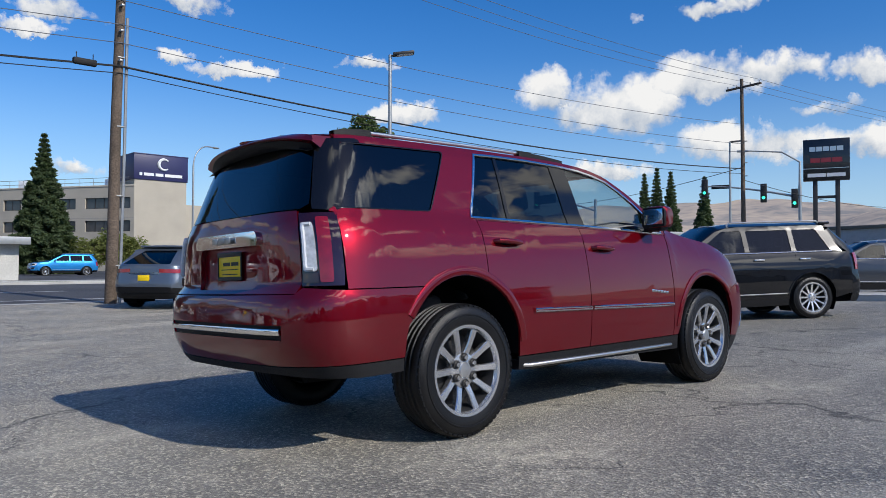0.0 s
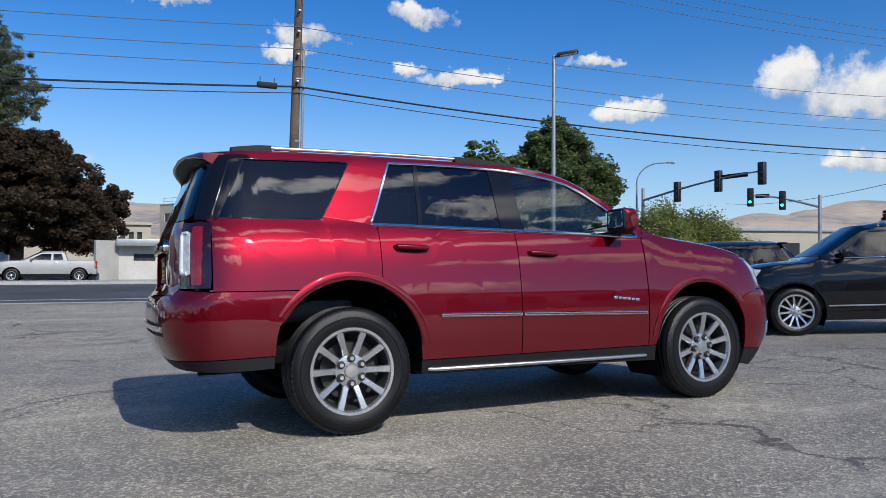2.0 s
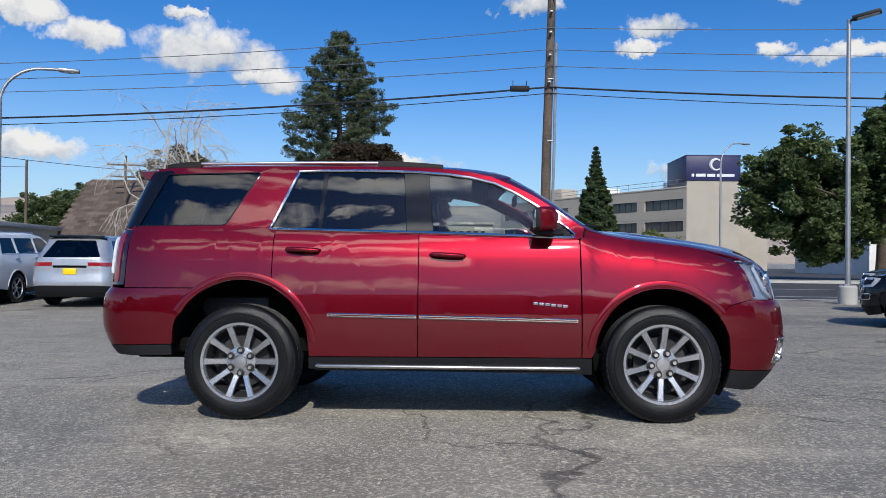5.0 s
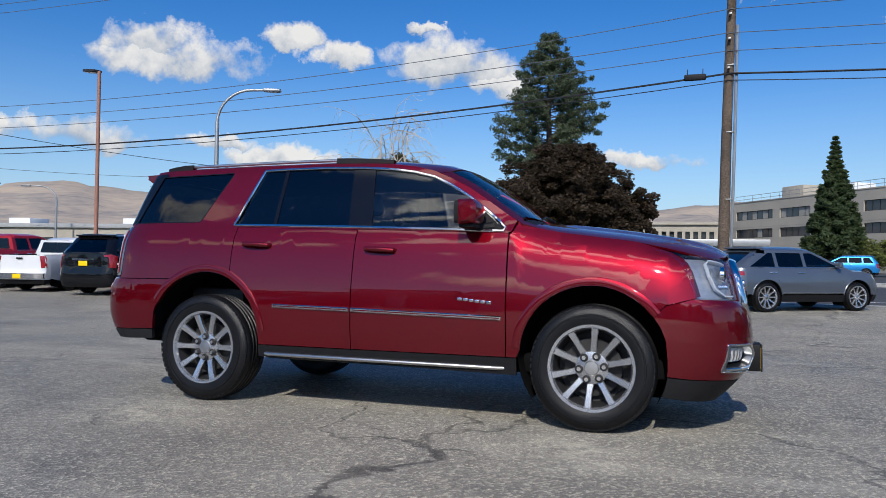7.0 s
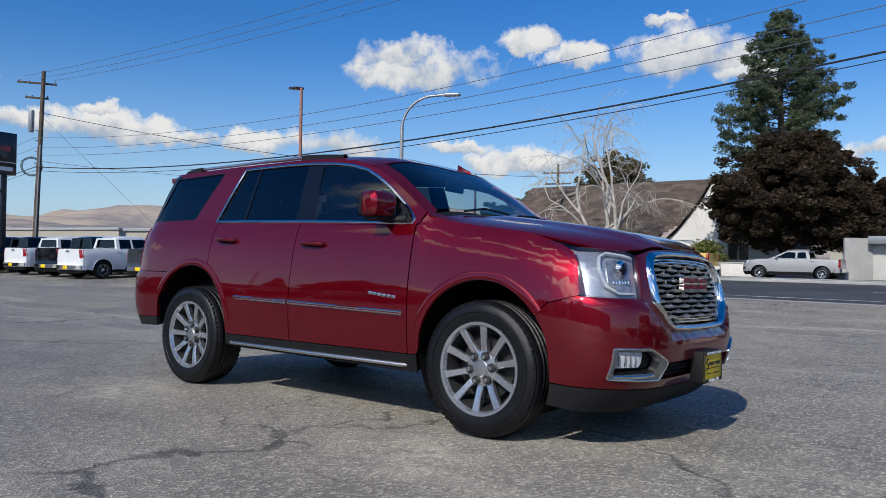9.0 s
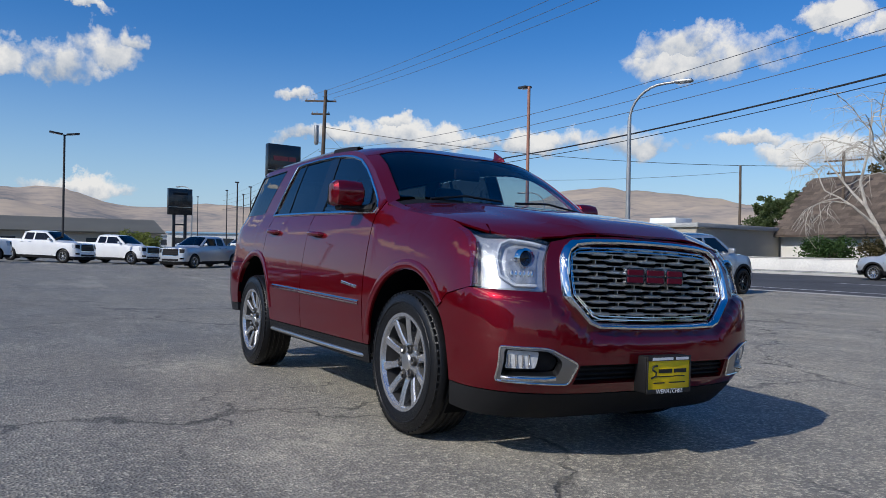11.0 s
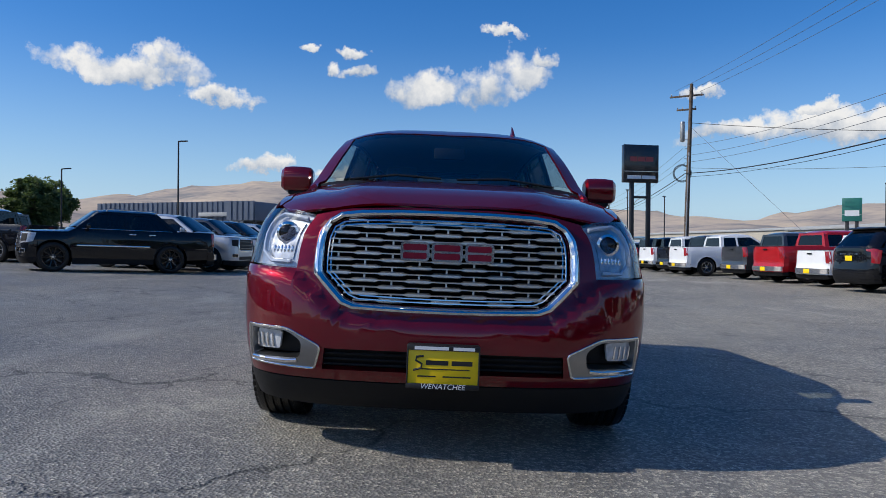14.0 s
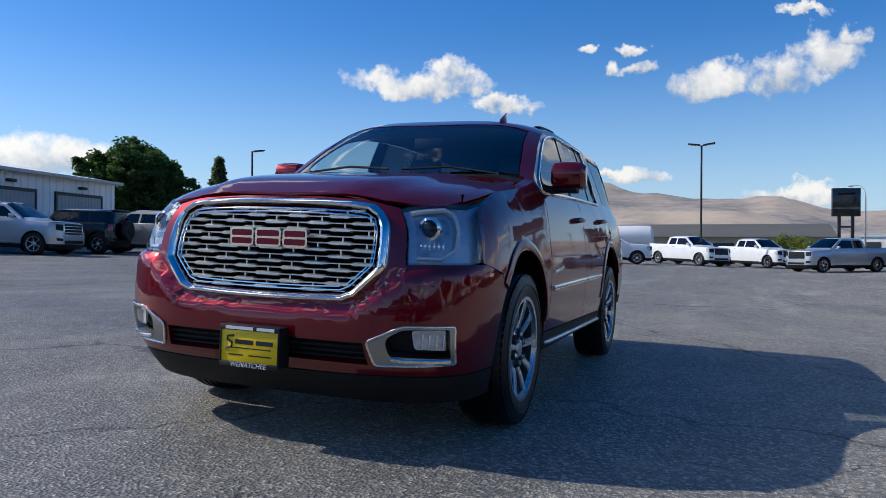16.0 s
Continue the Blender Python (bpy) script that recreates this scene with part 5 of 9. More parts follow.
def hero():
    b = HB
    car = thing("sport_utility_vehicle", "glossy crimson red full-size sport utility vehicle with chrome trim", "car")
    RA, FA = (-1.473, 0.495, 0.487), (1.473, 0.462, 0.467)
    uf = lambda x: b.u_of(x, 1)
    ur = lambda x: b.u_of(x, -1)

    # --- sides ---
    for sg in (-1, 1):
        q_win = rounded([(-2.315, 1.373), (-1.630, 1.376), (-1.405, 1.777), (-2.19, 1.762)], 0.03)
        dlo_top = [(-1.12, 1.785), (-0.94, 1.79), (-0.6, 1.79), (-0.25, 1.778), (-0.02, 1.76), (0.16, 1.732), (0.32, 1.69), (0.46, 1.622), (0.60, 1.535), (0.74, 1.432), (0.83, 1.358), (0.880, 1.308), (0.872, 1.285)]
        dlo = [(-1.300, 1.348)] + dlo_top + [(0.80, 1.284), (0.3, 1.305), (-0.22, 1.322), (-0.8, 1.337)]
        dlo_r = dlo[:]
        seam = 0.0035
        rear_edge = [(-2.316, 0.925), (-2.316, 1.347), (-2.338, 1.354), (-2.208, 1.79), (-2.2, b.edge(-2.2))]
        top_line = [(x, b.edge(x)) for x in (-1.9, -1.6, -1.3, -1.0, -0.7, -0.4, -0.2, 0.0, 0.15, 0.3, 0.45, 0.6, 0.75, 0.88, 0.955)]
        belt = [(0.93, 1.285), (0.90, 1.270), (0.3, 1.29), (-0.22, 1.306), (-0.8, 1.320), (-1.262, 1.333)]
        arch_rear = arch(*RA, 65, 118, 10)
        outline = rear_edge + top_line + belt + [(-1.262, 0.985)] + arch_rear + [(-1.722, 0.925)]
        body = part("quarter_panel", side_panel(b, sg, [outline, q_win, dlo_r]), RED, car, "crimson rear quarter, roof rail and window frame")
        # doors
        rear_door = [(-1.256, 1.330), (-0.8, 1.317), (-0.226, 1.303), (-0.226, 0.448), (-0.985, 0.448), (-0.995, 0.56)] + arch(*RA, 8, 63, 8)[1:] + [(-1.256, 0.985)]
        part("rear_door", side_panel(b, sg, [rear_door]), RED, car)
        front_door = [(-0.219, 1.303), (0.3, 1.287), (0.908, 1.268), (0.912, 0.448), (-0.219, 0.448)]
        part("front_door", side_panel(b, sg, [front_door]), RED, car)
        fend = [(0.919, 1.262), (0.945, 1.29)] + [(x, b.edge(x)) for x in (0.97, 1.1, 1.25, 1.45, 1.6, 1.75)] + [(1.86, b.edge(1.86) - 0.012), (1.96, 1.14), (2.03, 1.10), (2.07, 1.035), (2.105, 0.862), (1.93, 0.816), (1.862, 0.759)] + arch(*FA, 38, 176, 16) + [(0.985, 0.448), (0.919, 0.448)]
        part("front_fender", side_panel(b, sg, [fend], (0.09, 0.08)), RED, car)
        part("rocker", side_panel(b, sg, [[(-0.99, 0.441), (0.985, 0.441), (0.985, 0.33), (-0.99, 0.36)]]), BLACK_PLASTIC, car, "black plastic rocker panel")
        # glass
        part("quarter_window", side_panel(b, sg, [q_win], fold=0.0, sink=0.006), PRIVACY, car, "dark privacy glass")

        def glass_piece(x0b, x1b, x0t, x1t):
            lo = lambda x: float(np.interp(x, [-1.3, -0.8, -0.22, 0.3, 0.8, 0.872], [1.352, 1.341, 1.326, 1.309, 1.288, 1.288])) + 0.008
            tx, tz = [p[0] for p in dlo_top], [p[1] for p in dlo_top]
            hi = lambda x: float(np.interp(x, tx, tz)) - 0.010
            topx = [x0t] + [p[0] for p in dlo_top if x0t < p[0] < x1t] + [x1t]
            return [(x1b, lo(x1b)), (x0b, lo(x0b))] + [(x, hi(x)) for x in topx]
        part("vent_window", side_panel(b, sg, [glass_piece(-1.285, -0.955, -1.115, -0.935)], fold=0.0, sink=0.008), PRIVACY, car, "dark privacy glass")
        part("rear_door_window", side_panel(b, sg, [glass_piece(-0.925, -0.315, -0.905, -0.345)], fold=0.0, sink=0.008), PRIVACY, car, "dark privacy glass")
        part("front_door_window", side_panel(b, sg, [glass_piece(-0.120, 0.700, -0.160, 0.640)], fold=0.0, sink=0.008), CLEAR, car, "lightly tinted glass")
        part("pillar_trim", side_panel(b, sg, [glass_piece(-0.312, -0.123, -0.342, -0.163)], fold=0.01, sink=0.003), GLOSS_BLACK, car, "gloss black pillar trim")
        part("division_bar", side_panel(b, sg, [glass_piece(-0.955, -0.925, -0.935, -0.905)], fold=0.01, sink=0.003), GLOSS_BLACK, car)
        part("mirror_sail", side_panel(b, sg, [[(0.705, 1.298), (0.705, 1.44), (0.865, 1.300)]], fold=0.01, sink=0.003), BLACK_PLASTIC, car)
        part("window_surround", side_strip(b, sg, dense(dlo, 0.05), 0.020, 0.009, True), CHROME, car, "bright chrome window surround")
        part("belt_moulding", side_strip(b, sg, dense([(-1.29, 1.344), (-0.22, 1.318), (0.87, 1.283)], 0.1, False), 0.016, 0.012), CHROME, car)
        part("rear_pillar_strip", side_panel(b, sg, [[(-2.345, 1.358), (-2.312, 1.374), (-2.187, 1.763), (-2.06, 1.770), (-2.07, 1.788), (-2.212, 1.786)]], fold=0.004, sink=-0.003), GLOSS_BLACK, car, "gloss black rear pillar strip")
        part("quarter_seal", side_strip(b, sg, dense(q_win, 0.05), 0.008, 0.002, True), GLOSS_BLACK, car)
        # mouldings, handles, badge, step
        for x0, x1, z0, z1 in ((-0.855, -0.232, 0.738, 0.726), (-0.213, 0.885, 0.726, 0.702)):
            part("door_moulding", side_strip(b, sg, dense([(x0, z0), (x1, z1)], 0.1, False), 0.030, 0.018), CHROME, car, "chrome door moulding")
            part("moulding_insert", side_strip(b, sg, dense([(x0 + 0.01, z0), (x1 - 0.01, z1)], 0.1, False), 0.010, 0.0195), RED, car)
        for x0, z in ((-1.160, 1.192), (-0.135, 1.155)):
            y = b.half(x0 + 0.12, z)
            bm = bmesh.new()
            pts = [(x0 + dx, sg * (y + dy), z + dz) for dx, dy, dz in ((0, -0.005, 0.004), (0.015, 0.026, 0.006), (0.06, 0.036, 0.005), (0.12, 0.038, 0.002), (0.18, 0.035, -0.002), (0.222, 0.024, -0.004), (0.236, -0.006, -0.005))]
            add_tube(bm, pts, [0.014, 0.017, 0.018, 0.018, 0.018, 0.017, 0.014], 10)
            part("door_handle", bm, RED, car, "crimson door handle")
            # no hollow is cut: a flat black lens paints the shade under the handle
            bm = bmesh.new()
            bmesh.ops.create_uvsphere(bm, u_segments=16, v_segments=8, radius=1, matrix=Matrix.Translation((x0 + 0.10, sg * (y - 0.004), z - 0.012)) @ Matrix.Diagonal((0.075, 0.008, 0.030, 1)))
            part("handle_recess", bm, DARK, car)
        # name on the door: six plain bright bars
        for k in range(6):
            xx = 0.596 + 0.041 * k
            zz = 0.822 - 0.004 * k
            yy = b.half(xx, zz)
            bm = box((xx - 0.0165, min(sg * (yy - 0.004), sg * (yy + 0.005)), zz - 0.010), (xx + 0.0165, max(sg * (yy - 0.004), sg * (yy + 0.005)), zz + 0.010), 0.002)
            part("badge_bar", bm, CHROME, car, "plain chrome badge bar")
        # running board
        y0 = 0.90
        path = [(-0.985, 0.80, 0.405), (-0.965, 0.935, 0.395), (-0.90, 0.975, 0.392), (0.0, 0.975, 0.387), (0.86, 0.965, 0.383), (0.95, 0.93, 0.385), (0.985, 0.80, 0.395)]
        bm = bmesh.new()
        rings = []
        for x, y, z in path:
            rings.append([bm.verts.new((x, sg * yy, zz)) for yy, zz in ((0.70, z + 0.025), (y - 0.02, z + 0.025), (y, z + 0.012), (y, z - 0.03), (y - 0.03, z - 0.045), (0.70, z - 0.045))])
        for p, q in zip(rings, rings[1:]):
            for i in range(6):
                bm.faces.new((p[i], p[(i + 1) % 6], q[(i + 1) % 6], q[i]))
        bm.faces.new(rings[0]); bm.faces.new(rings[-1])
        bmesh.ops.recalc_face_normals(bm, faces=bm.faces)
        for k in range(5):
            yy = 0.80 + 0.03 * k
            add_box(bm, (-0.90, min(sg * yy, sg * (yy + 0.012)), 0.412), (0.88, max(sg * yy, sg * (yy + 0.012)), 0.419))
        board = part("running_board", bm, BLACK_PLASTIC, car, "black running board with ribbed tread")
        bm = bmesh.new()
        add_tube(bm, [(x, sg * (y + 0.004), z - 0.012) for x, y, z in path[1:-1]], 0.014, 10)
        part("step_trim", bm, SATIN, board, "bright metal edge")
        for (cx, cz, r), a0, a1 in ((RA, 6, 150), (FA, 36, 174)):
            part("arch_lip", side_strip(b, sg, arch(cx, cz, r + 0.030, a0, a1, 26), 0.052, 0.010), RED, car, "raised wheel-arch lip")
        # wheel-arch liners, half tubes closed at the inside
        for (cx, cz, r), in ((RA,), (FA,)):
            bm = bmesh.new()
            a0 = arch(cx, cz, r + 0.012, *((-35, 215) if cx > 0 else (-4, 184)), 24)
            ins, outs = [], []
            for x, z in a0:
                ins.append(bm.verts.new((x, sg * 0.55, z)))
                outs.append(bm.verts.new((x, sg * (b.half(x, max(z, 0.3)) - 0.012), z)))
            for i in range(len(a0) - 1):
                bm.faces.new((ins[i], ins[i + 1], outs[i + 1], outs[i]))
            bm.faces.new(ins)
            part("arch_liner", bm, DARK, car, "black wheel-arch liner")
        # roof rail
        bm = bmesh.new()
        xs = [-2.16, -2.08, -1.98, -1.9, -1.0, -0.55, -0.42, -0.30, -0.16, -0.06]
        hs = [0.002, 0.010, 0.018, 0.018, 0.018, 0.017, 0.016, 0.012, 0.006, 0.002]
        pts = []
        for x, h in zip(xs, hs):
            X, Y, Z = b.over(x, 0.86)
            pts.append((X, sg * Y, Z + h))
        add_tube(bm, pts[2:-3], 0.013, 10)
        rail = part("roof_rail", bm, SATIN, car, "bright metal roof rail")
        for seq in (pts[:4], pts[-5:]):
            bm = bmesh.new()
            rr = []
            for p in seq:
                base = p[2] - hs[pts.index(p)]
                rr.append([bm.verts.new(q) for q in ((p[0], p[1] - 0.03, base - 0.02), (p[0], p[1] - 0.022, p[2] + 0.014), (p[0], p[1] + 0.022, p[2] + 0.014), (p[0], p[1] + 0.03, base - 0.03))])
            for p, q in zip(rr, rr[1:]):
                for i in range(3):
                    bm.faces.new((p[i], p[i + 1], q[i + 1], q[i]))
            bmesh.ops.recalc_face_normals(bm, faces=bm.faces)
            part("rail_foot", bm, BLACK_PLASTIC, rail, "black rail end")
        # door mirror
        bm = bmesh.new()
        mx, my, mz = 0.66, 1.025, 1.402
        secs = [(dy * 1.18, sx * 1.22, sz * 1.24) for dy, sx, sz in ((-0.085, 0.80, 0.72), (-0.072, 0.98, 0.95), (-0.03, 1.02, 1.0), (0.03, 1.0, 1.0), (0.072, 0.9, 0.95), (0.092, 0.55, 0.72))]
        rr = []
        for dy, sx, sz in secs:
            o = rounded([(-0.055 * sx, -0.070 * sz), (0.062 * sx, -0.062 * sz), (0.075 * sx, 0.028 * sz), (0.045 * sx, 0.072 * sz), (-0.055 * sx, 0.072 * sz)], 0.03, 3)
            rr.append([bm.verts.new((mx + p[0], sg * (my + dy), mz + p[1])) for p in o])
        for p, q in zip(rr, rr[1:]):
            for i in range(len(p)):
                bm.faces.new((p[i], p[(i + 1) % len(p)], q[(i + 1) % len(p)], q[i]))
        bm.faces.new(rr[0]); bm.faces.new(rr[-1])
        bmesh.ops.recalc_face_normals(bm, faces=bm.faces)
        mirror = part("door_mirror", bm, RED, car, "crimson door mirror")
        bm = bmesh.new()
        add_box(bm, (mx - 0.055, min(sg * (my - 0.10), sg * (my + 0.06)), mz - 0.104), (mx + 0.055, max(sg * (my - 0.10), sg * (my + 0.06)), mz - 0.066), 0.012)
        add_tube(bm, [(mx - 0.01, sg * (my - 0.05), mz - 0.085), (mx + 0.06, sg * (my - 0.12), mz - 0.092), (mx + 0.13, sg * 0.872, mz - 0.085)], [0.024, 0.028, 0.036], 8)
        part("mirror_arm", bm, BLACK_PLASTIC, mirror, "black mirror arm")
        bm = box((mx - 0.078, min(sg * (my - 0.080), sg * (my + 0.088)), mz - 0.056), (mx - 0.070, max(sg * (my - 0.080), sg * (my + 0.088)), mz + 0.066), 0.003)
        part("mirror_glass", bm, CHROME, mirror, "mirror glass")
        rim_o = rounded([(sg * (my - 0.100), mz - 0.082), (sg * (my + 0.102), mz - 0.075), (sg * (my + 0.100), mz + 0.074), (sg * (my - 0.092), mz + 0.084)], 0.026, 3)
        part("mirror_rim", prism(rim_o, mx - 0.073, mx - 0.045, "x"), BLACK_PLASTIC, mirror, "black mirror rim")

    # --- top ---
    roof = [(-2.36, -0.6), (-2.42, -0.3), (-2.43, 0.0), (-2.42, 0.3), (-2.36, 0.6), (-2.21, 0.999), (0.36, 0.999), (0.41, 0.9), (0.47, 0.5), (0.485, 0.0), (0.47, -0.5), (0.41, -0.9), (0.36, -0.999), (-2.21, -0.999)]
    part("roof", panel([roof], b.over, (0.16, 0.11)), RED, car, "crimson roof panel")
    for sg in (-1, 1):
        pil = [(0.365, 0.999), (0.420, 0.895), (0.60, 0.885), (0.98, 0.900), (1.0, 0.999)]
        lp = pil if sg > 0 else [(x, -k) for x, k in pil]
        part("windshield_pillar", panel([lp], b.over, (0.09, 0.06)), RED, car)
    ws = [(0.49, 0.0), (0.475, 0.5), (0.425, 0.885), (0.60, 0.875), (0.965, 0.89), (1.03, 0.6), (1.075, 0.3), (1.085, 0.0), (1.075, -0.3), (1.03, -0.6), (0.965, -0.89), (0.60, -0.875), (0.425, -0.885), (0.475, -0.5)]
    part("windshield", panel([ws], b.over, (0.08, 0.11), 0.0, 0.004), WINDSHIELD, car, "tinted windshield")
    cowl = [(0.985, -0.93), (1.04, -0.6), (1.085, -0.3), (1.095, 0), (1.085, 0.3), (1.04, 0.6), (0.985, 0.93), (1.06, 0.93), (1.12, 0.6), (1.155, 0.0), (1.12, -0.6), (1.06, -0.93)]
    part("cowl", panel([cowl], b.over, (0.08, 0.11), 0.01, 0.012), BLACK_PLASTIC, car, "black cowl under the windshield")
    hood = [(1.065, -0.92), (1.125, -0.6), (1.16, 0), (1.125, 0.6), (1.065, 0.92), (1.4, 0.935), (1.8, 0.93), (1.985, 0.925), (2.06, 0.985), (2.17, 0.985), (2.230, 0.95), (2.278, 0.84), (2.302, 0.5), (2.310, 0.0), (2.302, -0.5), (2.278, -0.84), (2.230, -0.95), (2.17, -0.985), (2.06, -0.985), (1.985, -0.925), (1.8, -0.93), (1.4, -0.935)]

    def hood_skin(x, k):
        X, Y, Z = b.over(x, k)
        rise = 0.022 / (1 + math.exp((abs(k) - 0.60) * 38))
        return X, Y, Z + rise * min(1, max(0, (x - 1.1) / 0.2)) * min(1, max(0, (2.31 - x) / 0.15)) - 0.004
    part("hood", panel([hood], hood_skin, (0.09, 0.07)), RED, car, "crimson hood with a raised centre")
    for sg in (-1, 1):
        band = [(0.99, 0.94), (1.4, 0.945), (1.8, 0.94), (1.97, 0.932), (2.052, 0.986), (2.06, 0.999), (1.80, 0.999), (1.4, 0.999), (0.99, 0.999)]
        part("fender_top", panel([[(x, sg * k) for x, k in band]], b.over, (0.12, 0.04)), RED, car)
    for y0, y1 in ((-0.62, -0.05), (0.05, 0.66)):
        z0 = b.over(1.06, y0 / 0.86)[2]
        pts = [(1.075, y0, z0 + 0.012), (1.04, (y0 + y1) / 2, b.over(1.03, (y0 + y1) / 1.72)[2] + 0.018), (1.055, y1, b.over(1.05, y1 / 0.86)[2] + 0.012)]
        part("wiper", tube(pts, 0.008, 6), BLACK_PLASTIC, car, "black wiper arm")
    bm = bmesh.new()
    secs = [(0.20, 0.006, 0.0), (0.23, 0.022, 0.022), (0.30, 0.020, 0.045), (0.335, 0.012, 0.062), (0.35, 0.008, 0.068)]
    X0, Y0, Z0 = b.over(0.20, 0.62)
    rr = []
    for x, w, h in secs:
        dx = 0.20 + (0.35 - x)
        zz = b.over(dx, 0.62)[2]
        rr.append([bm.verts.new(p) for p in ((dx, Y0 - w, zz - 0.01), (dx, Y0 - w * 0.4, zz + h), (dx, Y0 + w * 0.4, zz + h), (dx, Y0 + w, zz - 0.01))])
    for p, q in zip(rr, rr[1:]):
        for i in range(3):
            bm.faces.new((p[i], p[i + 1], q[i + 1], q[i]))
    bmesh.ops.recalc_face_normals(bm, faces=bm.faces)
    part("roof_antenna", bm, RED, car, "crimson fin antenna")

    hero_front(car, b, uf)
    hero_rear(car, b, ur)
    hero_inside(car, b)
    # --- underside and wheels ---
    bm = box((-1.0, -0.80, 0.33), (2.25, 0.80, 0.46), 0.03)
    add_box(bm, (-2.40, -0.80, 0.455), (-0.95, 0.80, 0.54), 0.03)
    add_tube(bm, [(-2.36, -0.58, 0.43), (-2.1, -0.58, 0.43), (-1.85, -0.50, 0.44)], 0.035, 10)
    add_box(bm, (-2.20, -0.56, 0.39), (-1.95, -0.30, 0.47), 0.03)
    add_tube(bm, [(-1.473, -0.8, 0.40), (-1.473, 0.8, 0.40)], 0.05, 10)
    add_tube(bm, [(1.473, -0.8, 0.40), (1.473, 0.8, 0.40)], 0.04, 10)
    part("underbody", bm, DARK, car, "black underbody")
    w = build_wheel(car, 0.405, 0.264, 0.275, 10, ALLOY, Matrix(), bold=True)
    wheels_round(car, w, (-1.473, 1.473), 0.862, 0.405)
    car.matrix_world = LOT_TURN.to_4x4()
    return car


red_vehicle = hero()

# ---- parked vehicles ----
WHITE_PAINT = car_paint("white_paint", (0.76, 0.77, 0.77), 0.0, 0.35)
BLACK_PAINT = car_paint("black_paint", (0.005, 0.005, 0.006), 0.0, 0.25)
SILVER_PAINT = car_paint("silver_paint", (0.50, 0.52, 0.54), 0.6, 0.32)
STEEL_PAINT = car_paint("blue_grey_paint", (0.145, 0.170, 0.205), 0.6, 0.30)
GREY_PAINT = car_paint("dark_grey_paint", (0.065, 0.07, 0.078), 0.5, 0.30)
BRIGHT_RED = car_paint("bright_red_paint", (0.42, 0.012, 0.016), 0.1, 0.32)
TAN_PAINT = car_paint("faded_tan_paint", (0.40, 0.36, 0.30), 0.3, 0.45)
OLD_SILVER = car_paint("faded_silver_paint", (0.34, 0.34, 0.335), 0.2, 0.5)
YELLOW_PAINT = car_paint("faded_yellow_paint", (0.62, 0.42, 0.10), 0.0, 0.5)
BLUE_PAINT = car_paint("bright_blue_paint", (0.02, 0.22, 0.55), 0.3, 0.3)
DARK_GLASS = glass("parked_glass", (0.07, 0.08, 0.085), mirror=0.06)
TAIL_RED = material("tail_lens", (0.30, 0.010, 0.014), 0.12, coat=1.0, vary=0.1, vary_scale=20)


